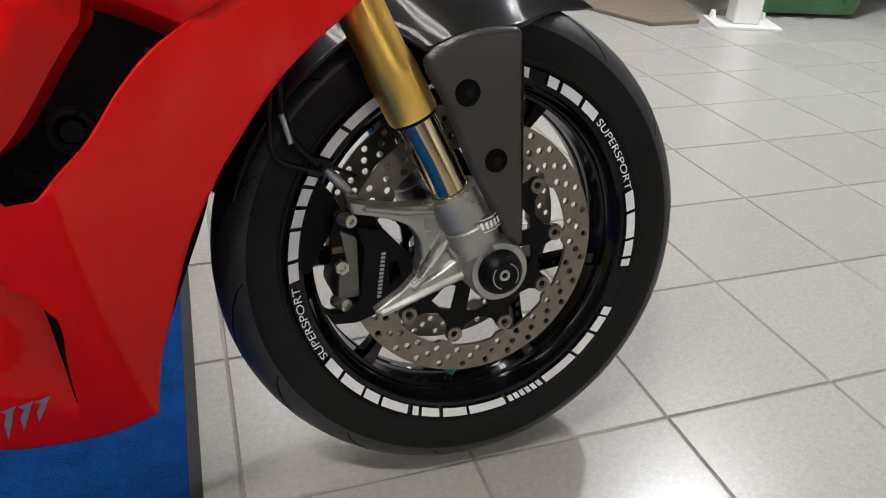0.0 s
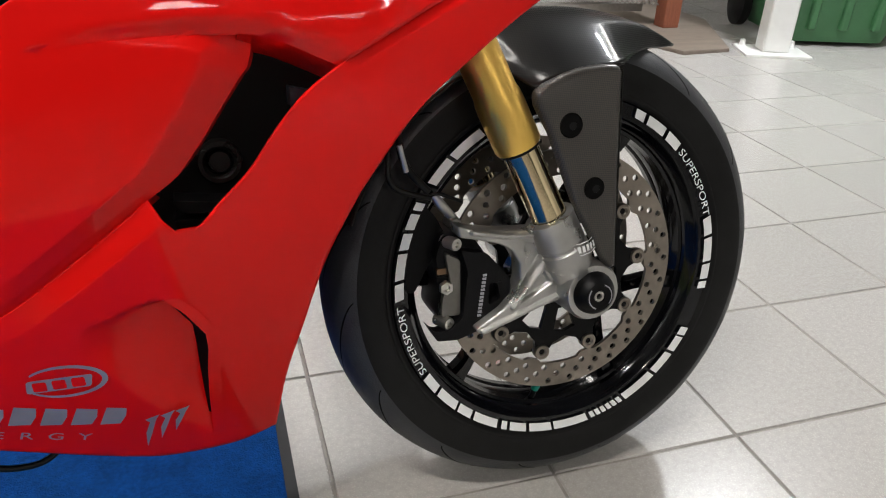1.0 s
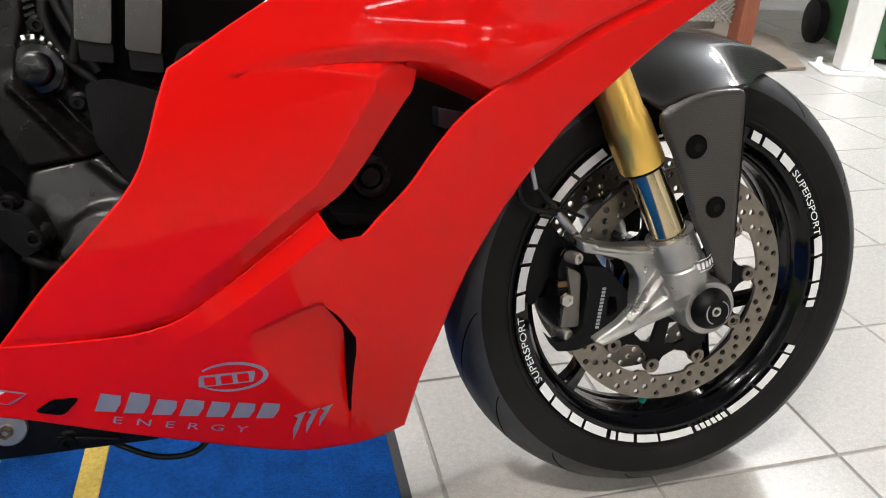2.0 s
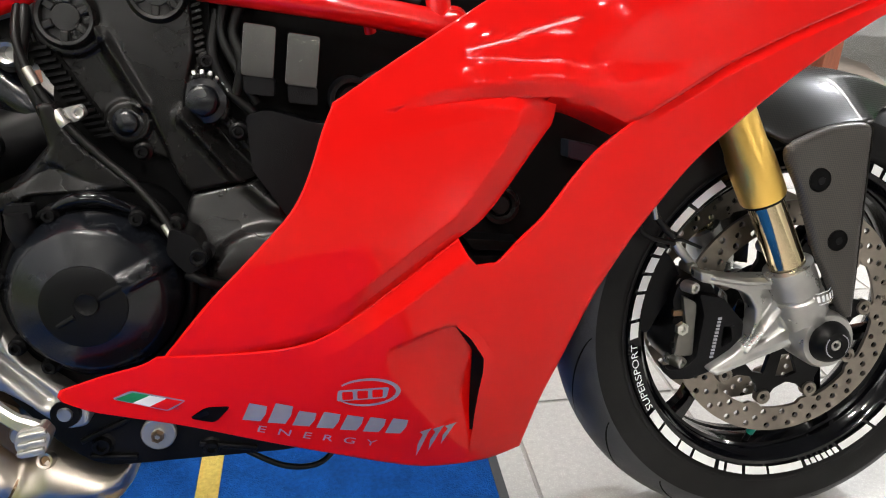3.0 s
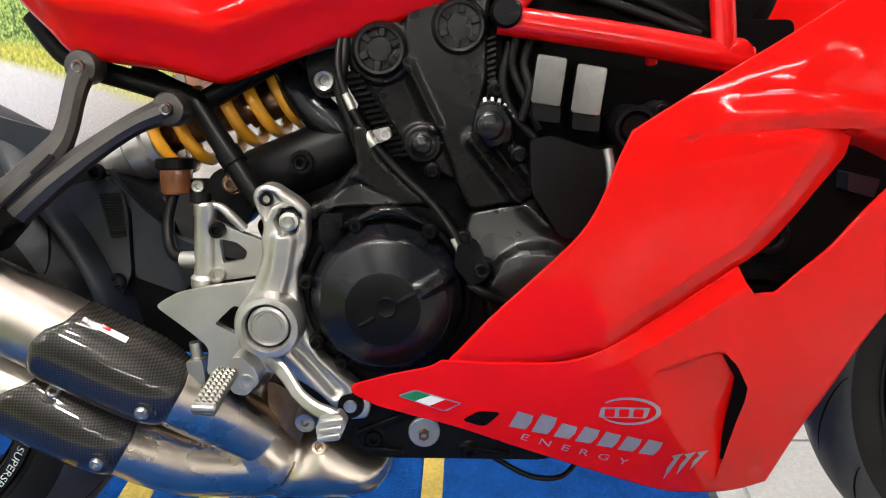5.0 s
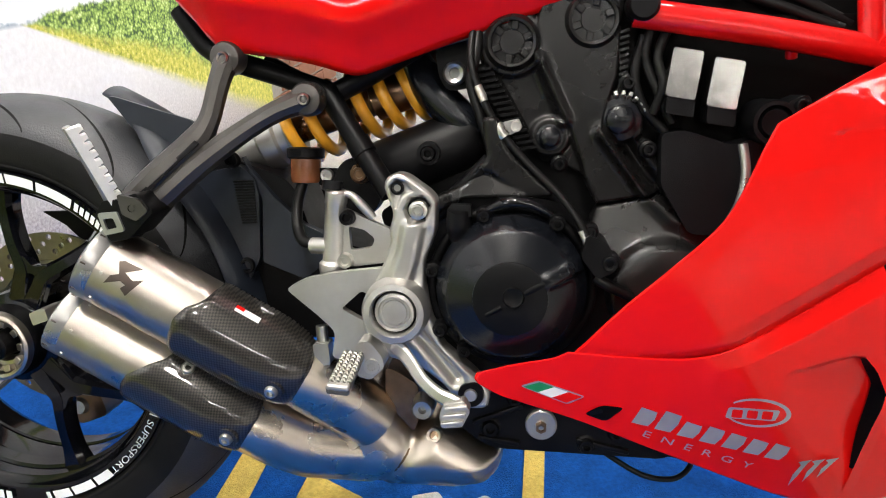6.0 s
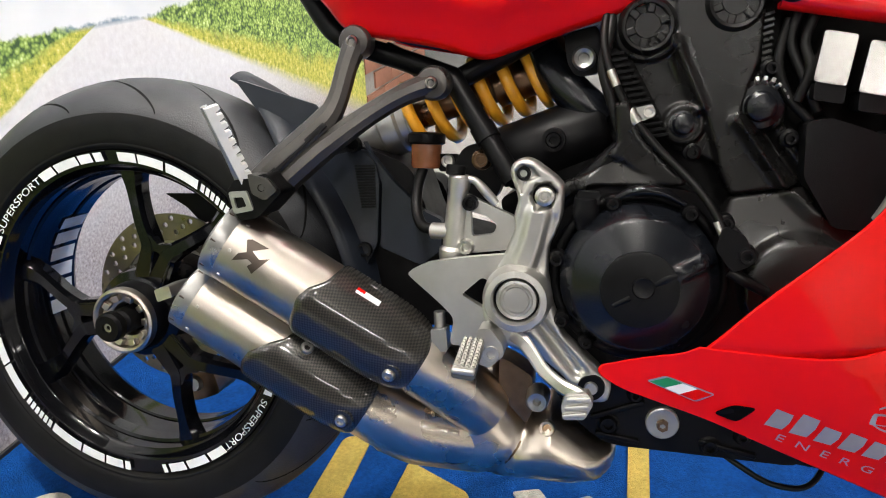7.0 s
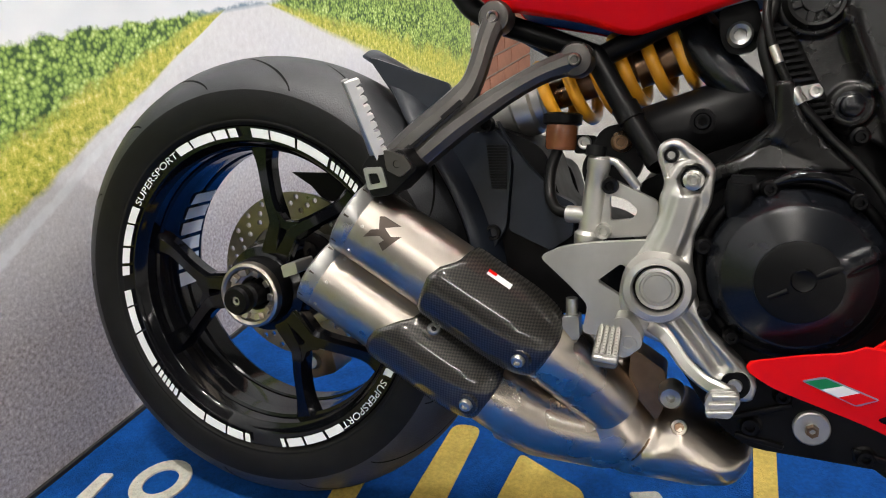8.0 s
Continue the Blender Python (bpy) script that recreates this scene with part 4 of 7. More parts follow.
# front band round the wheel arch, and the lower panel, in one skin
bm = B()
NC = 34
low_edge = resample([(0.291, 0.453), (0.375, 0.458), (0.459, 0.468)], NC, smooth=False)
inner = np.vstack([resample(DUCT_R, 40)[:-1], resample(FOLD, 30)])
outer = resample(ARCH[::-1], len(inner))
G = coons(low_edge, outer, resample([(0.78, 0.722), (0.80, 0.705)], NC, smooth=False), inner)


def band(x, z):
    """The edge towards the side panel turns inwards."""
    return 0.0045 * max(0.0, 1 - line_gap(x, z, FOLD) / 0.010) * sm((x - 0.44) / 0.04)


skin(bm, G, band)
top = np.vstack([resample([(-0.109, 0.354), (-0.068, 0.367), (-0.031, 0.376), (-0.016, 0.3845)], 18)[:-1], resample(SEAM, 110)[:-1],
                 resample([(0.273, 0.482), (0.282, 0.464), (0.291, 0.453)], 10, smooth=False)[:-1], low_edge])
NV = 84
G = coons(resample(BELLY, len(top)), resample(ARCH_LOW[::-1], NV), top, resample([(-0.109, 0.342), (-0.112, 0.348), (-0.109, 0.354)], NV))


VENT_TOP = [(0.195, 0.3655), (0.2052, 0.3702), (0.2255, 0.3765), (0.2487, 0.3838), (0.2679, 0.3866), (0.2743, 0.3850), (0.29, 0.380)]
VENT_IN = [(0.1996, 0.2983), (0.229, 0.2992), (0.2621, 0.2975), (0.2966, 0.2966), (0.3326, 0.2962), (0.3498, 0.2952), (0.3634, 0.2866), (0.3830, 0.2745)]
VENT_OUT = [(0.1996, 0.2988), (0.229, 0.2996), (0.2595, 0.2999), (0.2959, 0.3020), (0.3239, 0.3052), (0.3413, 0.3046), (0.3706, 0.2878), (0.3860, 0.2728)]
VENT_REAR = [(0.2056, 0.2935), (0.2547, 0.254), (0.292, 0.2292), (0.3256, 0.2096), (0.3489, 0.1982), (0.3681, 0.2020), (0.39, 0.24)]
at_height = lambda line, z: float(np.interp(z, [p[0] for p in line], [p[1] for p in line]))


def scooped(x, z):
    """A flat facet that dives forward behind the vent's edge, cut off crisply above; and the dip at the seam."""
    dip = seam_drop(x, z)
    r, l = at_height(VENT_IN, z), at_height(VENT_REAR, z)
    if x <= l or z < 0.2:
        return dip
    over = float(np.interp(x, [p[0] for p in VENT_TOP], [p[1] for p in VENT_TOP])) - z
    step = sm((at_height(VENT_OUT, z) + 0.0065 - x) / 0.0035)
    return dip + 0.016 * sm((z - 0.195) / 0.10) * min((x - l) / (r - l), 1.0) * step * sm(over / 0.003)


skin(bm, G, scooped)
panel("lower_panel", bm, RED, "glossy red lower fairing panel with vents and stickers")

# near-black ribbon for the shade behind the vent's edge, and the lip in front
def ribbon(line_a, line_b, z0, z1, n=30):
    bm = B()
    L, R = [], []
    for k in range(n):
        z = z0 + (z1 - z0) * k / (n - 1)
        for out, (x, y) in ((L, line_a(z)), (R, line_b(z))):
            out.append(bm.verts.new((x, y, z)))
    for i in range(n - 1):
        bm.faces.new((L[i], L[i + 1], R[i + 1], R[i]))
    return bm


lip_at = lambda z, d, lift: (at_height(VENT_OUT, z) + d, flank(at_height(VENT_OUT, z) + d, z) - lift)
inner_at = lambda z: (at_height(VENT_IN, z) - 0.0015, flank(at_height(VENT_IN, z) - 0.0015, z) + scooped(at_height(VENT_IN, z) - 0.0015, z) - 0.0022)
bm = ribbon(lambda z: lip_at(z, 0.0, 0.0012), lambda z: lip_at(z, 0.0125, 0.0004), 0.200, 0.3865)
part("vent_lip", bm, RED, bike)
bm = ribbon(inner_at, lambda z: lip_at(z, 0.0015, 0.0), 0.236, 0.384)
part("vent_slot", bm, CAVITY_SHADE, bike, "near-black ribbon for the shade behind the vent edge")

# small triangular opening near the panel's tail, its shade a flat near-black patch
def on_skin(pts, lift, mat, name, label="", n=1):
    """A thin sticker that follows the fairing: a fan of small faces over an outline."""
    bm = B()
    V = [bm.verts.new((x, flank(x, z) - lift, z)) for x, z in pts]
    from mathutils.geometry import tessellate_polygon
    for t in tessellate_polygon([[Vector((x, z, 0)) for x, z in pts]]):
        if len(set(t)) == 3:
            bm.faces.new([V[i] for i in t])
    return part(name, bm, mat, bike, label)


on_skin(fillet([(0.003, 0.311), (0.021, 0.323), (0.045, 0.321), (0.027, 0.302)], 0.006), 0.0012, CAVITY_SHADE, "panel_opening", "flat near-black patch for the shade of an opening in the lower panel")
on_skin(fillet([(0.005, 0.3125), (0.021, 0.3195), (0.024, 0.314), (0.012, 0.310)], 0.003), 0.002, SATIN, "opening_web")
on_skin(fillet([(-0.064, 0.342), (-0.045, 0.350), (0.004, 0.333), (-0.014, 0.322)], 0.004), 0.0008, GREY_DECAL, "flag_border", "silver edge of the flag sticker")
FLAG = [(-0.0605, 0.3415), (-0.0435, 0.3480), (0.0010, 0.3325), (-0.0155, 0.3240)]
for k, fm in enumerate((GREEN, WHITE, RED)):
    a, b = k / 3, (k + 1) / 3
    mixp = lambda p, q, t: (p[0] + (q[0] - p[0]) * t, p[1] + (q[1] - p[1]) * t)
    on_skin([mixp(FLAG[0], FLAG[3], a), mixp(FLAG[1], FLAG[2], a), mixp(FLAG[1], FLAG[2], b), mixp(FLAG[0], FLAG[3], b)], 0.0013, fm, "flag_stripe")

# stickers, drawn as plain shapes: a wide lettered bar, a small one, claw strokes and a ringed badge
def along(p, q, f, up):
    d = (q[0] - p[0], q[1] - p[1])
    n = math.hypot(*d)
    return (p[0] + d[0] * f - d[1] / n * up, p[1] + d[1] * f + d[0] / n * up)


A0, A1 = (0.053, 0.302), (0.222, 0.249)
for i in range(7):
    f0, f1 = i / 7 + 0.004, (i + 1) / 7 - 0.022
    hgt = (0.022, 0.026, 0.020, 0.022, 0.021, 0.021, 0.022)[i]
    w = f1 - f0
    P = lambda u, v: along(A0, A1, f0 + w * u + 0.006 * (v - 0.5), hgt * v)
    on_skin([P(0, 0), P(0.86, 0.04), P(1, 0.5), P(0.94, 0.95), P(0.08, 1)], 0.0007, GREY_DECAL, "sticker_bar")
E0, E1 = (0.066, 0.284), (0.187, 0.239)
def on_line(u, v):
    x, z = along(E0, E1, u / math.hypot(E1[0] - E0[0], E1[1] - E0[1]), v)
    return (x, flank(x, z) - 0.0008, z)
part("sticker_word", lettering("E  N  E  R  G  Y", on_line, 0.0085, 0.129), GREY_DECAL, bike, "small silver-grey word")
for x0, z0, ln in ((0.243, 0.250, 0.040), (0.2575, 0.251, 0.034), (0.272, 0.2525, 0.029)):
    on_skin([(x0 - 0.006, z0 - 0.001), (x0 + 0.008, z0 + 0.002), (x0 + 0.004, z0 - 0.004), (x0 - 0.002, z0 - ln * 0.55), (x0 - 0.009, z0 - ln), (x0 - 0.0075, z0 - ln * 0.5), (x0 - 0.002, z0 - 0.006)], 0.0007, GREY_DECAL, "sticker_claw")
arc_out = [(0.181 + 0.034 * math.cos(a), 0.3175 + 0.0185 * math.sin(a) - 0.10 * 0.034 * math.cos(a)) for a in np.linspace(-2.7, 2.5, 30)]
arc_in = [(0.179 + 0.031 * math.cos(a), 0.3175 + 0.0155 * math.sin(a) - 0.10 * 0.031 * math.cos(a)) for a in np.linspace(2.5, -2.7, 30)]
on_skin([(float(x), float(z)) for x, z in arc_out + arc_in], 0.0007, GREY_DECAL, "sticker_ring")
on_skin(fillet([(0.150, 0.325), (0.203, 0.321), (0.200, 0.307), (0.148, 0.311)], 0.003), 0.0006, GREY_DECAL, "sticker_badge")
for i in range(3):
    x0 = 0.154 + i * 0.0155
    on_skin(fillet([(x0, 0.3225 - i * 0.001), (x0 + 0.011, 0.3215 - i * 0.001), (x0 + 0.011, 0.311 - i * 0.001), (x0, 0.312 - i * 0.001)], 0.002), 0.0011, RED, "sticker_letter")

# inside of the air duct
# backing sheet with the duct's shade put into its colour
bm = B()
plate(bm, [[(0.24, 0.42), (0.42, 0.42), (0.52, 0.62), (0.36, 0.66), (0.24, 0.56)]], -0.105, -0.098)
part("radiator_shroud", bm, CAVITY_SHADE, bike, "near-black backing sheet standing in for shade inside the duct")
bm = B()
lathe(bm, (0.337, -0.108, 0.494), [(0.013, -0.005), (0.016, -0.010), (0.020, -0.010), (0.022, -0.005), (0.022, 0.006)], 32)
lathe(bm, (0.337, -0.108, 0.494), [(0.0, -0.006), (0.010, -0.006), (0.012, 0.0), (0.012, 0.006)], 20)
part("horn", bm, ENGINE, bike, "round black horn inside the duct")
bm = B()
plate(bm, [fillet([(0.290, 0.468), (0.352, 0.460), (0.356, 0.450), (0.300, 0.455)], 0.003)], -0.150, -0.11)
plate(bm, [fillet([(0.290, 0.450), (0.355, 0.445), (0.355, 0.425), (0.295, 0.430)], 0.003)], -0.150, -0.11)
part("duct_floor", bm, SATIN, bike, bevel=0.003)
bm = B()
plate(bm, [fillet([(0.407, 0.563), (0.440, 0.555), (0.435, 0.536), (0.407, 0.544)], 0.002)], -0.130, -0.10)
part("duct_module", bm, GUARD, bike, bevel=0.002)

# ---- fork, front brake and mudguard ----
FORK_UP, FORK_LOW = Vector((0.535, -0.105, 0.741)), Vector((0.702, -0.105, 0.384))
fd = (FORK_LOW - FORK_UP).normalized()


def fork_leg(y, with_caliper):
    up, low = Vector((FORK_UP.x, y, FORK_UP.z)), Vector((FORK_LOW.x, y, FORK_LOW.z))
    L = (low - up).length
    bm = B()
    a = L * 0.55
    lathe(bm, up, [(0.0, 0.0), (0.0245, 0.0), (0.0245, a), (0.0262, a + 0.008), (0.0270, a + 0.02), (0.0270, L * 0.715), (0.0255, L * 0.724), (0.02, L * 0.724)], 40, axis=fd)
    leg = part("fork_leg", bm, GOLD, bike, "gold anodised fork leg with a gilded tube", smooth=30)
    bm = B()
    lathe(bm, up, [(0.0235, L * 0.724), (0.0240, L * 0.733), (0.0215, L * 0.736)], 40, axis=fd)
    part("dust_seal", bm, SATIN, leg)
    bm = B()
    lathe(bm, up, [(0.0212, L * 0.70), (0.0212, L * 1.06)], 40, axis=fd)
    part("stanchion", bm, GILT, leg, "polished gilded chrome tube")
    bm = B()
    lathe(bm, low, [(0.022, -0.018), (0.0295, -0.016), (0.0288, -0.010), (0.0292, 0.020), (0.0275, 0.022), (0.0275, 0.025), (0.0300, 0.027), (0.0305, 0.044), (0.028, 0.050), (0.026, 0.075), (0.0, 0.078)], 40, axis=fd)
    foot = part("fork_foot", bm, ALU_GREY, leg, "grey cast fork foot", smooth=30)
    s = -1 if y < 0 else 1
    bm = B()
    lathe(bm, (FW[0], y, FW[2]), [(0.020, s * -0.030), (0.034, s * -0.028), (0.036, s * -0.02), (0.036, s * 0.020), (0.033, s * 0.026), (0.0, s * 0.026)], 40)
    part("axle_clamp", bm, ALU_GREY, leg, smooth=30)
    return leg, foot


leg, foot = fork_leg(-0.105, True)
fork_leg(0.105, False)
bm = B()
MOUNT = fillet([(0.582, 0.399), (0.604, 0.393), (0.634, 0.387), (0.686, 0.384), (0.710, 0.388), (0.726, 0.366), (0.738, 0.350), (0.752, 0.332), (0.754, 0.290), (0.735, 0.276), (0.722, 0.284), (0.708, 0.292), (0.660, 0.278), (0.632, 0.268), (0.610, 0.263), (0.602, 0.270),
                (0.636, 0.290), (0.652, 0.306), (0.659, 0.324), (0.658, 0.346), (0.648, 0.363), (0.632, 0.372), (0.606, 0.380), (0.584, 0.385)], 0.004)
POCKET = [(0.664, 0.370), (0.694, 0.366), (0.688, 0.350), (0.672, 0.326), (0.650, 0.298), (0.668, 0.334)]
POCKET_LOW = [(0.690, 0.332), (0.700, 0.316), (0.676, 0.302), (0.656, 0.294), (0.664, 0.304)]
RIBS = ([(0.600, 0.390), (0.640, 0.381), (0.698, 0.377)], [(0.612, 0.267), (0.660, 0.283), (0.712, 0.300)], [(0.700, 0.362), (0.682, 0.330), (0.650, 0.292)])
def mount_form(x, z):
    """Narrow flanges along both edges and a rib across the middle, with sunk pockets between them."""
    y = min(-0.0045 * sm((0.0042 - line_gap(x, z, e)) / 0.0026) for e in RIBS)
    return y + 0.009 * sm(inside_by(x, z, POCKET) / 0.003 + 0.2) + 0.006 * sm(inside_by(x, z, POCKET_LOW) / 0.003 + 0.2)
casting(bm, MOUNT, -0.106, mount_form, 0.0019, 0.025, 0.0025)
part("brake_mount", bm, ALU_GREY, leg, "grey cast brake mount with sunk pockets", smooth=55)
bm = B()
lathe(bm, FW, [(0.0, -0.141), (0.0065, -0.141), (0.0072, -0.146), (0.017, -0.147), (0.0215, -0.143), (0.0250, -0.137), (0.0270, -0.128), (0.029, -0.124), (0.029, -0.105)], 36)
bob = part("axle_bobbin", bm, SATIN, leg, "black nylon axle bobbin", smooth=30)
bm = B()
for a0 in (20, 200):
    lathe(bm, FW, [(0.0142, -0.1478), (0.0156, -0.1476)], 12, start=a0, turn=110)
ob = part("bobbin_marks", bm, GREY_DECAL, bob)
bolt(FW[0], -0.142, FW[2], 0.0068, bob)
# small outlined label on the foot, its writing as blocks
LX, LZ = Vector((0.0340, 0, 0.0100)), Vector((-0.0042, 0, 0.0150))
L0 = Vector((0.7120, -0.1372, 0.3520))
def label_bar(u0, u1, v0, v1):
    bm = B()
    bm.faces.new([bm.verts.new(L0 + LX * u + LZ * v + Vector((0, 0.010 * (2 * u - 1.0) ** 2, 0))) for u, v in ((u0, v0), (u1, v0), (u1, v1), (u0, v1))])
    part("label_bar", bm, WHITE, leg)
for box4 in ((0, 0.33, 0, 0.07), (0.33, 0.66, 0, 0.07), (0.66, 1, 0, 0.07), (0, 0.33, 0.93, 1), (0.33, 0.66, 0.93, 1), (0.66, 1, 0.93, 1), (0, 0.03, 0.07, 0.93)):
    label_bar(*box4)
for i in range(6):
    label_bar(0.09 + i * 0.145, 0.18 + i * 0.145, 0.24, 0.76)

# right caliper with its guard
bm = B()
plate(bm, [fillet([(0.562, 0.392), (0.598, 0.388), (0.622, 0.352), (0.628, 0.310), (0.606, 0.272), (0.566, 0.270), (0.552, 0.292), (0.560, 0.330), (0.552, 0.365)], 0.008)], -0.098, -0.030)
cal = part("brake_caliper", bm, SATIN, bike, "black radial brake caliper with a black guard", bevel=0.005)
cal.location = (0.013, 0.024, -0.011)
bm = B()
plate(bm, [fillet([(0.578, 0.376), (0.610, 0.369), (0.639, 0.335), (0.638, 0.306), (0.602, 0.275), (0.572, 0.266), (0.546, 0.268), (0.534, 0.290), (0.543, 0.280), (0.563, 0.280), (0.579, 0.294), (0.586, 0.350)], 0.004),
           fillet([(0.612, 0.332), (0.623, 0.331), (0.626, 0.311), (0.611, 0.304)], 0.004)], -0.116, -0.098)
part("caliper_guard", bm, PLASTIC, cal, "black plastic caliper guard with pale print", bevel=0.003)
bm = B()
for i in range(12):
    z = 0.292 + i * 0.0045
    x = 0.5965 + i * 0.0007
    plate(bm, [[(x, z), (x + 0.0048, z), (x + 0.0048, z + 0.0030), (x, z + 0.0030)]], -0.1166, -0.1161)
part("guard_print", bm, GREY_DECAL, cal)
bm = B()
plate(bm, [fillet([(0.562, 0.372), (0.580, 0.362), (0.579, 0.293), (0.555, 0.294), (0.558, 0.321), (0.568, 0.334)], 0.004)], -0.106, -0.09)
part("caliper_face", bm, FACE, cal, "grey anodised caliper face", bevel=0.002)
bm = B()
plate(bm, [fillet([(0.529, 0.414), (0.545, 0.427), (0.560, 0.410), (0.572, 0.384), (0.549, 0.352), (0.530, 0.318), (0.520, 0.320), (0.521, 0.345)], 0.006)], -0.080, -0.03)
part("caliper_back", bm, SATIN, cal, bevel=0.004)
for x, z, ra in ((0.566, 0.383, 0.010), (0.555, 0.286, 0.010)):
    bm = B()
    lathe(bm, (x, -0.09, z), [(0.0, -0.020), (0.0032, -0.020), (0.0036, -0.024), (0.0070, -0.024), (0.0078, -0.021), (0.0078, 0.0)], 20, axis=(-0.35, 1, 0))
    part("caliper_bolt", bm, STEEL, cal)
bm = B()
lathe(bm, (0.561, -0.106, 0.331), [(0.0, -0.003), (0.0035, -0.003), (0.0045, -0.006), (0.0080, -0.006), (0.0090, 0.0)], 6)
part("pin_bolt", bm, STEEL, cal, smooth=20)
for z in (0.345, 0.335, 0.303):
    bm = B()
    plate(bm, [fillet([(0.553, z), (0.566, z), (0.566, z + 0.007), (0.553, z + 0.007)], 0.001)], -0.1005, -0.095)
    part("caliper_fin", bm, BRONZE if z > 0.34 else SATIN, cal)
bm = B()
lathe(bm, (0.580, -0.082, 0.402), [(0.0, -0.012), (0.006, -0.012), (0.008, -0.006), (0.008, 0.012), (0.005, 0.014)], 16)
part("banjo", bm, STEEL, cal)
bm = B()
tube(bm, [(0.583, -0.084, 0.404), (0.566, -0.084, 0.424), (0.556, -0.084, 0.437)], [0.0045, 0.006, 0.0045], 12)
part("hose_end", bm, STEEL, cal)
for k, pts in enumerate(([(0.556, -0.084, 0.437), (0.530, -0.085, 0.470), (0.525, -0.08, 0.515), (0.534, -0.07, 0.57), (0.54, -0.06, 0.64)],
                         [(0.560, -0.080, 0.428), (0.515, -0.086, 0.447), (0.512, -0.084, 0.485), (0.522, -0.075, 0.545), (0.53, -0.06, 0.62)],
                         [(0.60, -0.07, 0.418), (0.585, -0.075, 0.425), (0.57, -0.075, 0.431), (0.555, -0.075, 0.428)])):
    bm = B()
    tube(bm, pts, (0.0042, 0.0032, 0.0022)[k], 10)
    part("brake_hose", bm, HOSE, bike)
bm = B()
tube(bm, [(0.523, -0.091, 0.492), (0.530, -0.089, 0.462)], 0.0032, 8)
part("hose_clip", bm, STEEL, bike)

# mudguard: a carbon arch over the tyre that ends in a beak, and a matt side plate on each leg
ARCH_W = [(56.5, 0.003), (59, 0.012), (62, 0.022), (68, 0.047), (73, 0.071), (77, 0.092), (82, 0.119), (86, 0.1285), (107, 0.1285), (113, 0.085), (160, 0.080)]
ARCH_EDGE = [(56.5, 0.3275), (59, 0.318), (62, 0.308), (68, 0.2945), (73, 0.283), (77, 0.2735), (82, 0.2655), (86, 0.261), (100, 0.256), (107, 0.251), (113, 0.292), (160, 0.292)]


def arch(deg):
    """Half width, radius of the edge and radius of the crown of the mudguard at an angle round the wheel."""
    w, e = (float(np.interp(deg, [p[0] for p in t], [p[1] for p in t])) for t in (ARCH_W, ARCH_EDGE))
    return w, e, 0.3285 - 0.004 * sm((deg - 56) / 25) + 0.008 * sm((deg - 88) / 30)


bm = B()
rows = []
for i in range(70):
    a = 56.5 + 103.5 * i / 69
    w, e, r0 = arch(a)
    fall = lambda u: u * u * (1.25 - 0.25 * u ** 4)
    rows.append([bm.verts.new(wheel_point(FW, r0 - (r0 - e) * fall(u), a, w * u)) for u in (-1 + j / 16 for j in range(33))])
for a, b in zip(rows, rows[1:]):
    for j in range(32):
        bm.faces.new((a[j], a[j + 1], b[j + 1], b[j]))
ob = part("mudguard", bm, FENDER, bike, "satin carbon front mudguard with matt side plates", smooth=60)
mod = ob.modifiers.new("thickness", "SOLIDIFY")
mod.thickness, mod.offset = 0.003, -1
guard = ob
SIDE = [(0.6615, 0.5430), (0.672, 0.5510), (0.6976, 0.5610), (0.7195, 0.5670), (0.742, 0.5690), (0.762, 0.5680), (0.7685, 0.5620), (0.7685, 0.45), (0.7705, 0.334), (0.760, 0.3335), (0.7515, 0.345), (0.7098, 0.4220), (0.6805, 0.498), (0.6625, 0.5300)]
HOLES = ((0.7050, 0.506, 0.0135), (0.7360, 0.4335, 0.0125))
for s in (-1, 1):
    bm = B()
    casting(bm, fillet(SIDE, 0.005), -0.1345, lambda x, z: 0.0, 0.004, 0.010, 0.008)
    if s > 0:
        bmesh.ops.scale(bm, vec=(1, -1, 1), verts=bm.verts)
    part("side_plate", bm, CARBON_MATT, guard, "matt carbon side plate with two near-black discs for holes", smooth=50)
    for x, z, r in HOLES:
        # near-black disc on the plate stands in for shade in a hole
        bm = B()
        lathe(bm, (x, s * 0.1285, z), [(0.0, s * 0.0064), (r * 0.5, s * 0.0064), (r * 0.93, s * 0.0062), (r, s * 0.0070), (r * 1.04, s * 0.0058)], 24)
        part("hole_cup", bm, CAVITY_SHADE, guard)
        bm = B()
        lathe(bm, (x + 0.002, s * 0.1351, z - 0.001), [(0.0, 0.0), (0.0045, 0.0), (0.0052, -s * 0.001)], 12)
        part("hole_bolt", bm, SATIN, guard)
    # flank that joins the plate to the tyre arch
    bm = B()
    V2 = [bm.verts.new((0.7685, s * 0.132, z)) for z in np.linspace(0.562, 0.335, 10)]
    V3 = [bm.verts.new((0.774, s * 0.100, z)) for z in np.linspace(0.575, 0.340, 10)]
    for i in range(9):
        bm.faces.new((V2[i], V2[i + 1], V3[i + 1], V3[i]))
    part("plate_flank", bm, CARBON_MATT, guard)

# ---- frame, tank side and tail ----
def loft(bm, rows):
    V = [[bm.verts.new(p) for p in r] for r in rows]
    for a, b in zip(V, V[1:]):
        for i in range(len(a) - 1):
            bm.faces.new((a[i], a[i + 1], b[i + 1], b[i]))
    return V


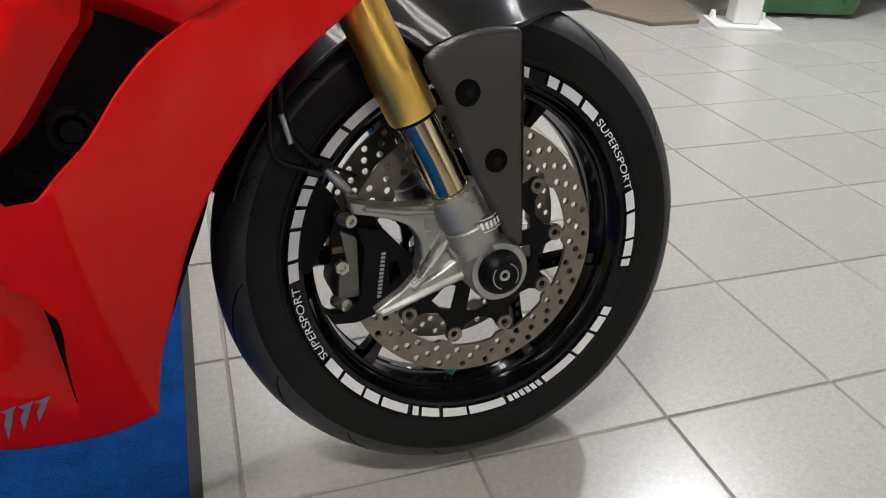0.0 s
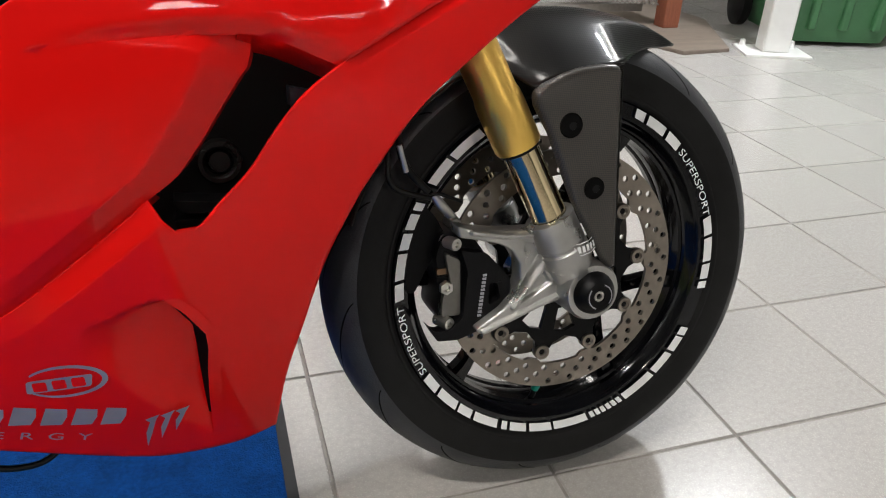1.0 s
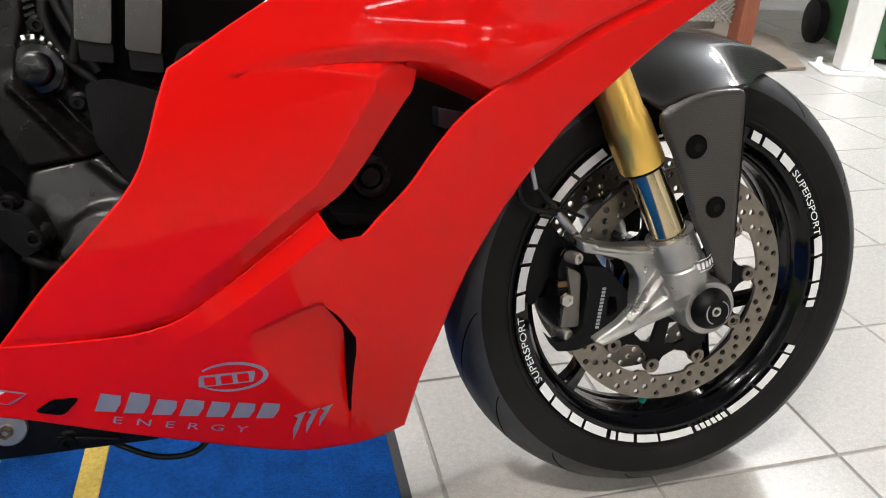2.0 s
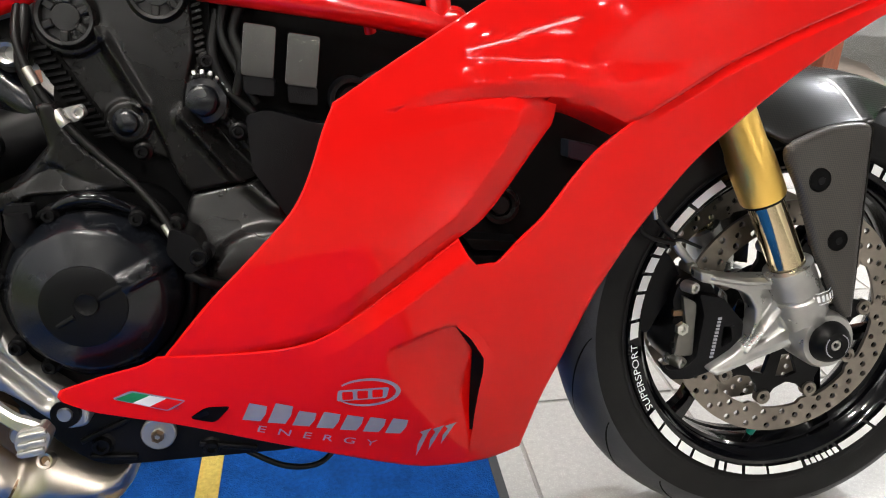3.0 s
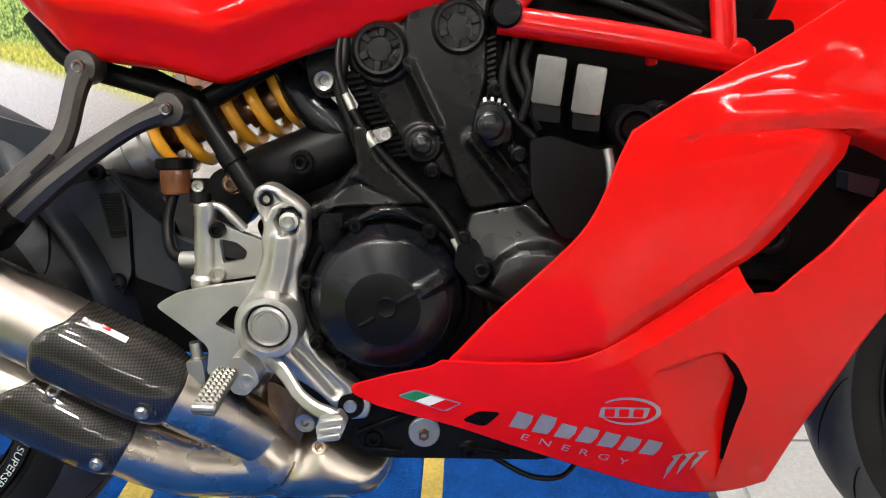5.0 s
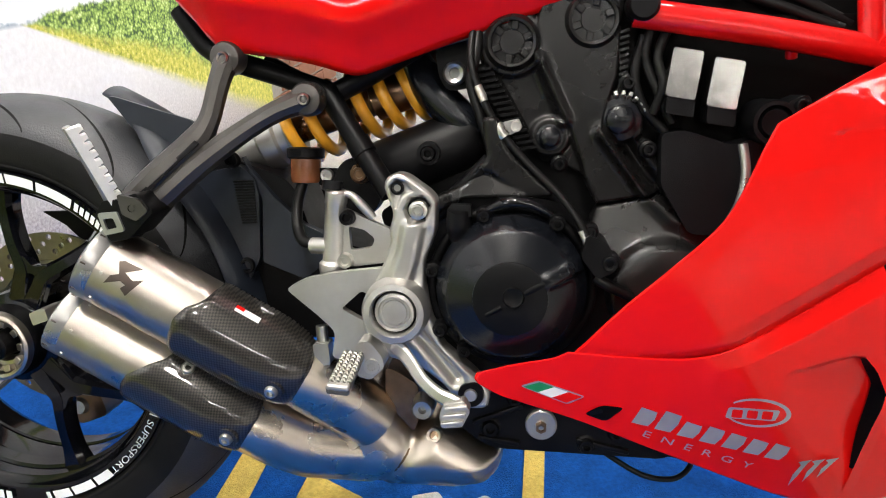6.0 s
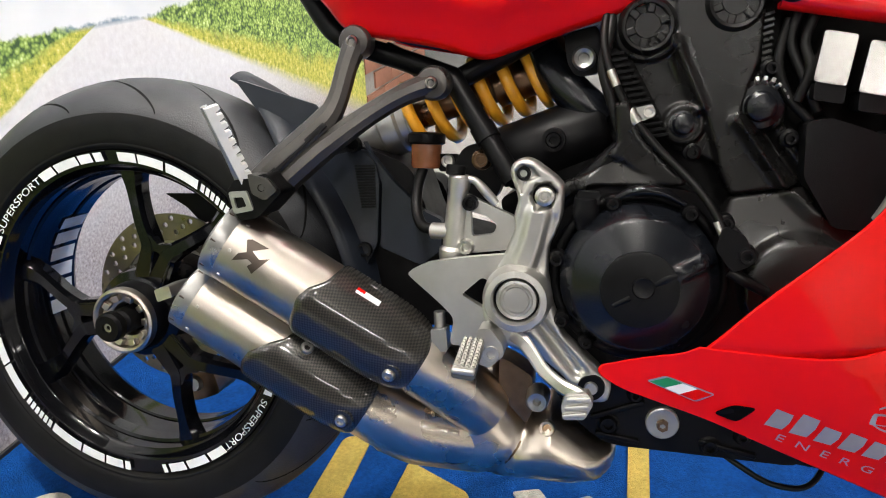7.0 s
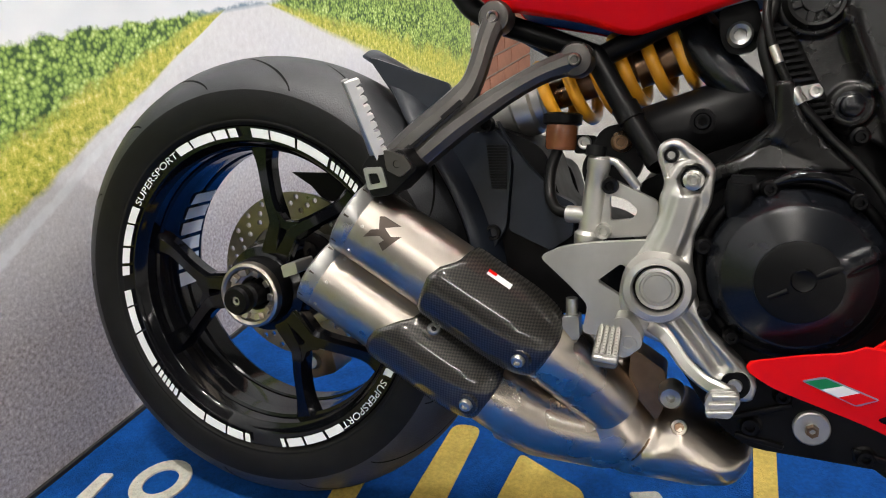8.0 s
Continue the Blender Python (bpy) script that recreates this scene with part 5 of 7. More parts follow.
TAIL_EDGE = [(-0.475, 0.775), (-0.452, 0.745), (-0.430, 0.721), (-0.412, 0.700), (-0.392, 0.690), (-0.306, 0.676), (-0.262, 0.664), (-0.246, 0.662), (-0.226, 0.667), (-0.146, 0.694),
             (-0.060, 0.722), (0.020, 0.748), (0.075, 0.79)]
edge = resample(TAIL_EDGE, 70)
rows = []
for k in range(15):
    f = k / 14
    up = 0.16 * f ** 1.2
    bulge = 0.040 * math.sin(math.pi * min(1.0, f * 1.15) * 0.5)
    fold = -0.008 * math.exp(-((f - 0.42) / 0.10) ** 2)
    rows.append([(x + 0.05 * f * (x + 0.2), -0.098 - bulge + fold + 0.10 * max(0, f - 0.7) ** 2, z + up * (1.0 if x < 0.03 else 0.9)) for x, z in edge])
bm = B()
loft(bm, rows)
panel("tail_panel", bm, RED, "glossy red tail panel below the seat")
bm = B()
loft(bm, [[(x, y, z + (0.002 if abs(y) > 0.09 else 0.012)) for x, z in edge] for y in (-0.097, -0.07, 0.0, 0.07, 0.097)])
part("tail_underside", bm, PLASTIC, bike)

bm = B()
tube(bm, [(0.045, -0.115, 0.722), (0.18, -0.118, 0.700), (0.300, -0.120, 0.676)], [0.0152, 0.0152, 0.0152], 20)
part("frame_tube", bm, FRAME_RED, bike, "red steel trellis frame tube")
for pts in ([(0.275, -0.120, 0.681), (0.262, -0.118, 0.80)], [(0.05, -0.112, 0.725), (0.14, -0.11, 0.83)], [(0.203, -0.105, 0.690), (0.206, -0.10, 0.676)]):
    bm = B()
    tube(bm, pts, 0.0125 if pts[0][0] != 0.203 else 0.006, 20)
    part("frame_tube", bm, FRAME_RED, bike)
bm = B()
lathe(bm, (0.287, -0.122, 0.684), [(0.0, -0.013), (0.012, -0.012), (0.016, 0.0)], 24)
part("weld_bead", bm, FRAME_RED, bike)
bm = B()
lathe(bm, (0.052, -0.120, 0.728), [(0.0, -0.016), (0.013, -0.016), (0.016, -0.012), (0.016, 0.02)], 28)
part("frame_plug", bm, PLASTIC, bike, "black plastic frame plug")
# airbox block, coloured near-black for the shade behind the tubes
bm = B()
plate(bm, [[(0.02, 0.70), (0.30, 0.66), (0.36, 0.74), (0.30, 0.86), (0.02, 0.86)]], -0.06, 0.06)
part("airbox", bm, CAVITY_SHADE, bike, "near-black airbox block standing in for shade behind the frame tubes", bevel=0.02)
for pts in ([(0.12, -0.075, 0.755), (0.20, -0.078, 0.728), (0.26, -0.08, 0.705)], [(0.16, -0.07, 0.76), (0.22, -0.075, 0.735), (0.27, -0.075, 0.71)]):
    bm = B()
    tube(bm, pts, 0.006, 10)
    part("cable", bm, HOSE, bike)

# black rear subframe
for pts, r in (([(-0.410, -0.062, 0.682), (-0.345, -0.06, 0.662), (-0.283, -0.055, 0.641)], 0.0125),
               ([(-0.290, -0.055, 0.640), (-0.235, -0.058, 0.668), (-0.180, -0.062, 0.698), (-0.115, -0.066, 0.735)], 0.0125),
               ([(-0.292, -0.068, 0.646), (-0.262, -0.082, 0.602), (-0.232, -0.098, 0.560), (-0.212, -0.108, 0.532)], 0.0125),
               ([(-0.41, 0.062, 0.682), (-0.283, 0.06, 0.641), (-0.115, 0.066, 0.735)], 0.0125),
               ([(-0.41, -0.06, 0.683), (-0.44, -0.055, 0.70), (-0.47, -0.05, 0.74)], 0.0125)):
    bm = B()
    tube(bm, pts, r, 16)
    part("subframe_tube", bm, SATIN, bike, "satin black subframe tube")
bm = B()
tube(bm, [(-0.253, -0.087, 0.590), (-0.243, -0.092, 0.575)], 0.0145, 16)
part("tube_collar", bm, SATIN, bike)
bm = B()
tube(bm, [(-0.243, -0.0925, 0.575), (-0.226, -0.102, 0.550)], 0.0105, 14)
part("tube_end", bm, PLASTIC, bike)

# passenger footrest bracket: a Y of dark cast metal
bm = B()
tube(bm, [(-0.395, -0.100, 0.682), (-0.402, -0.112, 0.655), (-0.412, -0.122, 0.615), (-0.428, -0.130, 0.590), (-0.475, -0.142, 0.548), (-0.522, -0.150, 0.502)], [0.015, 0.0125, 0.0125, 0.016, 0.0165, 0.015], 10)
hang = part("footrest_hanger", bm, HANGER, bike, "dark grey cast passenger footrest hanger", smooth=25)
bm = B()
tube(bm, [(-0.303, -0.108, 0.637), (-0.335, -0.114, 0.625), (-0.370, -0.120, 0.605), (-0.405, -0.130, 0.580), (-0.440, -0.138, 0.552), (-0.500, -0.148, 0.498)], [0.015, 0.0125, 0.0125, 0.014, 0.0155, 0.015], 10)
part("hanger_arm", bm, HANGER, hang, smooth=25)
for x, y, z in ((-0.395, -0.100, 0.682), (-0.303, -0.108, 0.637)):
    bm = B()
    lathe(bm, (x, y, z), [(0.0, -0.012), (0.0115, -0.012), (0.0165, -0.010), (0.019, -0.004), (0.019, 0.012)], 28)
    part("hanger_eye", bm, HANGER, hang)
    bolt(x, y - 0.012, z, 0.0070, hang, BOLT_BLACK)
    bm = B()
    lathe(bm, (x, y - 0.0145, z), [(0.0040, -0.001), (0.0055, -0.0028), (0.0066, -0.001)], 20)
    part("bolt_rim", bm, STEEL, hang)
# black bar along the arm paints the shade of its groove
bm = B()
slab_between(bm, (-0.418, -0.142, 0.592), (-0.505, -0.163, 0.512), 0.006, 0.006)
part("hanger_groove", bm, SATIN, hang)
bm = B()
plate(bm, [fillet([(-0.519, 0.517), (-0.504, 0.488), (-0.482, 0.492), (-0.452, 0.522), (-0.470, 0.542), (-0.490, 0.535), (-0.509, 0.533)], 0.005)], -0.186, -0.135)
part("clevis", bm, SATIN, hang, "black clevis of the folded footrest", bevel=0.004)
bm = B()
plate(bm, [fillet([(-0.514, 0.520), (-0.492, 0.522), (-0.485, 0.501), (-0.508, 0.496)], 0.003), fillet([(-0.508, 0.514), (-0.497, 0.515), (-0.493, 0.505), (-0.505, 0.502)], 0.002)], -0.189, -0.184)
part("clevis_frame", bm, ALU_GREY, hang, bevel=0.001)
bm = B()
plate(bm, [fillet([(-0.490, 0.541), (-0.466, 0.536), (-0.456, 0.523), (-0.470, 0.512), (-0.486, 0.519)], 0.004)], -0.190, -0.14)
part("clevis_lug", bm, HANGER, hang, bevel=0.003)
# near-black disc for the shade in the lug's hole
bm = B()
lathe(bm, (-0.474, -0.190, 0.526), [(0.0, 0.001), (0.0032, 0.001), (0.0040, -0.0008)], 14)
part("clevis_pin", bm, CAVITY_SHADE, hang)
# folded footrest with a toothed rubber edge
bm = B()
tube(bm, [(-0.502, -0.172, 0.520), (-0.512, -0.195, 0.568), (-0.522, -0.215, 0.612)], [0.0065, 0.0045, 0.004], 10)
peg = part("passenger_footrest", bm, ALU_GREY, bike, "folded alloy passenger footrest with a toothed edge")
p0, p1 = Vector((-0.496, -0.176, 0.522)), Vector((-0.516, -0.216, 0.610))
pd = (p1 - p0).normalized()
ps = pd.cross(Vector((0.35, -0.8, 0.5)).cross(pd)).cross(pd).normalized()
ps = ps if ps.x > 0 else -ps
pn = pd.cross(ps)
PL = (p1 - p0).length
prof = [(0.0, -0.005), (PL * 1.02, -0.005)]
for i in range(10):
    f = PL * (1 - i / 10)
    prof += [(f, 0.010), (f - PL * 0.045, 0.010), (f - PL * 0.060, 0.004), (f - PL * 0.095, 0.004)]
bm = B()
lo = [bm.verts.new(p0 + pd * a + ps * b - pn * 0.0045) for a, b in prof]
hi = [bm.verts.new(p0 + pd * a + ps * b + pn * 0.0045) for a, b in prof]
bm.faces.new(lo), bm.faces.new(hi[::-1])
for i in range(len(prof)):
    j = (i + 1) % len(prof)
    bm.faces.new((lo[i], lo[j], hi[j], hi[i]))
part("footrest_grip", bm, BLASTED, peg, "pale toothed grip", smooth=20)

# ---- shock ----
S0, S1 = Vector((-0.420, 0.0, 0.572)), Vector((-0.150, 0.0, 0.668))
sd = (S1 - S0).normalized()
SL = (S1 - S0).length
bm = B()
lathe(bm, S0, [(0.0, -0.01), (0.030, -0.01), (0.034, 0.0), (0.034, 0.028), (0.038, 0.032), (0.038, 0.052), (0.035, 0.056), (0.035, 0.066), (0.037, 0.068), (0.037, 0.074), (0.02, 0.074)], 32, axis=sd)
shock = part("shock_absorber", bm, ALU, bike, "rear shock with a yellow coil spring", smooth=30)
bm = B()
lathe(bm, S0, [(0.017, 0.07), (0.017, SL * 0.62), (0.024, SL * 0.63), (0.024, SL * 0.80), (0.040, SL * 0.82), (0.042, SL * 0.90), (0.030, SL * 0.96), (0.0, SL)], 32, axis=sd)
part("damper_body", bm, BRONZE, shock, "dull bronze damper body")
bm = B()
u = sd.orthogonal().normalized()
v = sd.cross(u)
helix = []
turns = 6.4
for i in range(int(turns * 20) + 1):
    w = 2 * math.pi * i / 20
    s = 0.066 + (SL * 0.92 - 0.066) * i / (turns * 20)
    helix.append(tuple(S0 + sd * s + 0.0405 * (math.cos(w) * u + math.sin(w) * v)))
tube(bm, helix, 0.0075, 10, n=1)
part("coil_spring", bm, SPRING, shock, "yellow painted coil spring", smooth=60)
bm = B()
lathe(bm, Vector((-0.236, -0.044, 0.548)), [(0.0, -0.002), (0.034, 0.0), (0.038, 0.006), (0.038, 0.122), (0.034, 0.128), (0.0, 0.130)], 32, axis=(0.93, 0.05, 0.36))
part("fluid_canister", bm, SATIN, shock, "black remote canister")
bm = B()
tube(bm, [(-0.196, -0.028, 0.684), (-0.180, -0.036, 0.656), (-0.160, -0.046, 0.632), (-0.136, -0.052, 0.612), (-0.118, -0.052, 0.598)], [0.018, 0.022, 0.022, 0.021, 0.018], 18)
part("linkage_arm", bm, COVER, shock)
bolt(-0.172, -0.0895, 0.576, 0.008, shock, BOLT_BLACK)
bm = B()
lathe(bm, (-0.172, -0.079, 0.576), [(0.0, -0.006), (0.008, -0.006), (0.009, -0.010), (0.013, -0.010), (0.0135, 0.01)], 24)
part("canister_cap", bm, SATIN, shock)
bm = B()
lathe(bm, (-0.143, -0.074, 0.664), [(0.0, 0.006), (0.0058, 0.006), (0.0064, -0.006), (0.0102, -0.008), (0.0130, -0.004), (0.0136, 0.03)], 32)
part("top_mount", bm, ALU_GREY, shock, "alloy top mount")
bm = B()
plate(bm, [fillet([(-0.166, 0.690), (-0.130, 0.700), (-0.120, 0.668), (-0.126, 0.648), (-0.152, 0.644), (-0.162, 0.660)], 0.008)], -0.066, -0.03)
part("mount_plate", bm, SATIN, bike, bevel=0.004)

bm = B()
plate(bm, [fillet([(-0.278, 0.566), (-0.252, 0.572), (-0.226, 0.540), (-0.238, 0.505), (-0.285, 0.480), (-0.300, 0.520)], 0.012)], -0.066, -0.03)
part("shock_link", bm, SATIN, shock, "black shock link", bevel=0.004)
bm = B()
lathe(bm, (-0.255, -0.068, 0.551), [(0.0, -0.007), (0.0045, -0.007), (0.0050, -0.010), (0.0080, -0.010), (0.0088, -0.004), (0.0120, -0.002), (0.0125, 0.004)], 24)
part("link_bolt", bm, BRONZE, shock)

# ---- rear brake fluid pot ----
bm = B()
lathe(bm, (-0.325, -0.055, 0.538), [(0.0, 0.0), (0.0165, 0.0), (0.0185, 0.003), (0.0185, 0.028)], 28, axis=(0, 0.1, 1))
pot = part("brake_fluid_pot", bm, FLUID, bike, "amber brake fluid pot with a black cap")
bm = B()
lathe(bm, (-0.325, -0.052, 0.566), [(0.0185, 0.0), (0.0225, 0.002), (0.0225, 0.012), (0.019, 0.014), (0.0, 0.014)], 28, axis=(0, 0.1, 1))
part("pot_cap", bm, PLASTIC, pot)
bm = B()
tube(bm, [(-0.328, -0.058, 0.538), (-0.333, -0.066, 0.515), (-0.330, -0.080, 0.488), (-0.318, -0.095, 0.474), (-0.300, -0.10, 0.473)], 0.0068, 12)
part("pot_hose", bm, HOSE, pot)
bm = B()
plate(bm, [fillet([(-0.312, 0.556), (-0.285, 0.556), (-0.285, 0.535), (-0.308, 0.535)], 0.003)], -0.058, -0.052)
part("pot_bracket", bm, SATIN, pot, bevel=0.001)
bolt(-0.297, -0.062, 0.548, 0.0075, pot)

# ---- rider footrest plate ----
bm = B()
main = fillet([(-0.2125, 0.545), (-0.209, 0.556), (-0.197, 0.561), (-0.186, 0.558), (-0.162, 0.541), (-0.1545, 0.532), (-0.156, 0.500), (-0.163, 0.480), (-0.169, 0.467), (-0.170, 0.440), (-0.164, 0.405), (-0.150, 0.370), (-0.113, 0.338), (-0.0965, 0.317),
               (-0.100, 0.298), (-0.119, 0.296), (-0.136, 0.309), (-0.150, 0.326), (-0.176, 0.344), (-0.204, 0.352), (-0.228, 0.362), (-0.240, 0.385), (-0.239, 0.412), (-0.229, 0.434), (-0.215, 0.460), (-0.206, 0.484), (-0.207, 0.500), (-0.202, 0.516)], 0.006, 3)
LIMB = [(-0.176, 0.384), (-0.150, 0.352), (-0.134, 0.332)]
OVAL = [(-0.191, 0.521), (-0.184, 0.505), (-0.168, 0.509), (-0.161, 0.526), (-0.170, 0.537), (-0.184, 0.534)]
HEAD = [(-0.206, 0.546), (-0.199, 0.554), (-0.188, 0.551), (-0.181, 0.541), (-0.192, 0.536), (-0.199, 0.522)]
def plate_form(x, z):
    """A faceted upper limb with two sunk seats, a flute down its front edge, and two ridges with a trough down the lower limb."""
    low = sm((0.400 - z) / 0.03)
    g = line_gap(x, z, LIMB)
    trough = low * (0.0075 * (1 - sm((g - 0.003) / 0.005)) - 0.0035 * math.exp(-((g - 0.013) / 0.006) ** 2))
    facet = -0.0060 * sm((0.0115 - line_gap(x, z, [(-0.181, 0.500), (-0.187, 0.470), (-0.198, 0.440)])) / 0.010 + 0.5) * (1 - low)
    flute = 0.0025 * math.exp(-(line_gap(x, z, [(-0.166, 0.497), (-0.174, 0.470), (-0.178, 0.445)]) / 0.0060) ** 2)
    seat = 0.0085 * sm(inside_by(x, z, OVAL) / 0.003 + 0.3) + 0.005 * sm(inside_by(x, z, HEAD) / 0.003 + 0.3)
    return trough + facet + flute + seat
casting(bm, main, -0.148, plate_form, 0.0020, 0.022, 0.005)
brk = part("footrest_plate", bm, ALU, bike, "bare cast aluminium footrest plate", smooth=50)
bm = B()
wing = fillet([(-0.205, 0.458), (-0.268, 0.450), (-0.302, 0.443), (-0.326, 0.430), (-0.291, 0.401), (-0.271, 0.382), (-0.276, 0.350), (-0.246, 0.350), (-0.205, 0.362), (-0.200, 0.41)], 0.007, 3)
plate(bm, [wing, fillet([(-0.263, 0.409), (-0.240, 0.430), (-0.228, 0.424), (-0.236, 0.394)], 0.004)], -0.146, -0.136)
part("heel_guard", bm, ALU, brk, "aluminium heel guard", bevel=0.003)
bm = B()
lathe(bm, (-0.2005, -0.150, 0.411), [(0.0, -0.013), (0.0135, -0.013), (0.0145, -0.011), (0.0165, -0.011), (0.0180, -0.0135), (0.0215, -0.012), (0.0222, -0.006)], 40)
part("pivot_plug", bm, ALU, brk, "bright pivot plug", smooth=30)
bm = B()
lathe(bm, (-0.2005, -0.150, 0.411), [(0.0225, -0.003), (0.0245, -0.003), (0.0245, -0.014), (0.0265, -0.019), (0.033, -0.018), (0.0365, -0.010), (0.0375, 0.004)], 44)
part("pivot_boss", bm, ALU, brk, smooth=30)
bm = B()
lathe(bm, (-0.2005, -0.154, 0.411), [(0.0218, -0.002), (0.0248, -0.002)], 40)
part("pivot_seal", bm, SATIN, brk)
bm = B()
lathe(bm, (-0.175, -0.147, 0.521), [(0.0, -0.006), (0.0035, -0.006), (0.0042, -0.009), (0.0065, -0.009), (0.0072, -0.004), (0.0100, -0.003), (0.0104, 0.004)], 24)
part("plate_bolt", bm, STEEL, brk)
# black ring for the shade round the sunk bolt
bm = B()
lathe(bm, (-0.175, -0.141, 0.521), [(0.0105, -0.0005), (0.0128, -0.0005), (0.0134, 0.003)], 28)
part("bolt_recess", bm, SATIN, brk)
bm = B()
lathe(bm, (-0.198, -0.144, 0.544), [(0.0, 0.002), (0.0035, 0.002), (0.0045, -0.003), (0.0068, -0.003), (0.0078, 0.001), (0.0085, 0.004)], 20)
part("plate_screw", bm, SATIN, brk)
bm = B()
lathe(bm, (-0.1185, -0.151, 0.3155), [(0.0, -0.004), (0.0065, -0.004), (0.008, -0.0005), (0.0085, 0.004)], 28)
part("lower_bolt", bm, STEEL, brk)
# black disc for the shade in the lower bolt's recess
bm = B()
lathe(bm, (-0.1185, -0.151, 0.3155), [(0.0, -0.0015), (0.0140, -0.0015), (0.0150, 0.003)], 28)
part("bolt_recess", bm, SATIN, brk)

# rear master cylinder
bm = B()
mc = Vector((-0.279, -0.118, 0.444))
ax = Vector((0.008, 0, 0.094)).normalized()
lathe(bm, mc, [(0.0, -0.002), (0.0145, -0.002), (0.0155, 0.004), (0.0155, 0.010), (0.012, 0.014), (0.012, 0.052), (0.0115, 0.078), (0.0125, 0.080), (0.0125, 0.092), (0.010, 0.095), (0.0, 0.095)], 28, axis=ax)
mcyl = part("master_cylinder", bm, ALU, bike, "alloy rear brake master cylinder", smooth=30)
bm = B()
tube(bm, [(-0.282, -0.118, 0.474), (-0.303, -0.112, 0.473)], 0.0095, 16)
part("inlet", bm, ALU, mcyl)
bm = B()
tube(bm, [(-0.269, -0.120, 0.533), (-0.255, -0.120, 0.533), (-0.243, -0.120, 0.522), (-0.230, -0.118, 0.507)], [0.0045, 0.0042, 0.0055, 0.0048], 12)
part("outlet_pipe", bm, ALU, mcyl)
bm = B()
plate(bm, [fillet([(-0.268, 0.520), (-0.232, 0.504), (-0.208, 0.494), (-0.208, 0.458), (-0.250, 0.452), (-0.270, 0.450)], 0.005), fillet([(-0.258, 0.498), (-0.240, 0.494), (-0.228, 0.484), (-0.232, 0.474), (-0.256, 0.470)], 0.004)], -0.122, -0.112)
part("cylinder_bracket", bm, ALU, mcyl, "alloy bracket with a window", bevel=0.002)
for x, z in ((-0.258, 0.508), (-0.262, 0.459)):
    bm = B()
    lathe(bm, (x, -0.122, z), [(0.0, -0.005), (0.004, -0.005), (0.005, -0.009), (0.008, -0.009), (0.009, 0.0)], 16)
    part("bracket_screw", bm, SATIN if z > 0.5 else STEEL, mcyl)
bm = B()
tube(bm, [(-0.276, -0.120, 0.538), (-0.275, -0.118, 0.548)], 0.011, 14)
part("top_plug", bm, SATIN, mcyl)
bm = B()
tube(bm, [(-0.290, -0.135, 0.385), (-0.288, -0.135, 0.348)], 0.0065, 12)
part("push_rod", bm, STEEL, mcyl)
bm = B()
plate(bm, [fillet([(-0.298, 0.366), (-0.280, 0.368), (-0.278, 0.342), (-0.296, 0.340)], 0.003)], -0.146, -0.126)
part("rod_clevis", bm, ALU_GREY, mcyl, bevel=0.002)

# rider footrest and brake pedal
bm = B()
plate(bm, [fillet([(-0.239, 0.381), (-0.226, 0.382), (-0.212, 0.365), (-0.210, 0.353), (-0.226, 0.338), (-0.240, 0.342), (-0.2435, 0.361)], 0.005)], -0.176, -0.140)
rest = part("rider_footrest", bm, ALU, bike, "alloy rider footrest with a knurled top", bevel=0.004)
bm = B()
lathe(bm, (-0.224, -0.176, 0.354), [(0.0, 0.001), (0.004, 0.001), (0.0048, -0.002), (0.0085, -0.002), (0.0095, 0.002)], 20)
part("footrest_pin", bm, STEEL, rest)
g0, g1 = Vector((-0.2430, -0.178, 0.3670)), Vector((-0.2360, -0.272, 0.3665))
gd = (g1 - g0).normalized()
gn = Vector((0.10, -0.10, 1.0))
gn = (gn - gd * gn.dot(gd)).normalized()
gw = gd.cross(gn)
GL = (g1 - g0).length
bm = B()
vs = [bm.verts.new(g0 + gd * a + gw * b + gn * c) for a in (0.0, GL) for b, c in ((-0.0105, -0.006), (0.0105, -0.006), (0.0125, 0.0), (0.0105, 0.004), (-0.0105, 0.004), (-0.0125, 0.0))]
for i in range(6):
    bm.faces.new((vs[i], vs[(i + 1) % 6], vs[6 + (i + 1) % 6], vs[6 + i]))
bm.faces.new(vs[:6][::-1]), bm.faces.new(vs[6:])
part("footrest_bar", bm, FACE, rest, bevel=0.002)
# knurls: small pyramids in four rows
bm = B()
base = [bm.verts.new(gd * a + gw * b) for a, b in ((-0.0036, -0.0027), (0.0036, -0.0027), (0.0036, 0.0027), (-0.0036, 0.0027))]
tip = [bm.verts.new(gd * a + gw * b + gn * 0.0030) for a, b in ((-0.0014, -0.0011), (0.0014, -0.0011), (0.0014, 0.0011), (-0.0014, 0.0011))]
for i in range(4):
    bm.faces.new((base[i], base[(i + 1) % 4], tip[(i + 1) % 4], tip[i]))
bm.faces.new(tip)
knurl_mesh = finish(bm, "knurl", FACE, 20)
for i in range(10):
    for j in (-1.5, -0.5, 0.5, 1.5):
        ob = new("knurl", knurl_mesh)
        ob.parent, ob.location = rest, g0 + gd * (0.006 + i * (GL - 0.012) / 9) + gw * 0.0056 * j + gn * 0.0038
bm = B()
slab_between(bm, g1 - gd * 0.001 - gw * 0.011 + gn * 0.003, g1 - gd * 0.001 + gw * 0.011 + gn * 0.003, 0.006, 0.010)
part("footrest_lip", bm, ALU, rest, bevel=0.002)
bm = B()
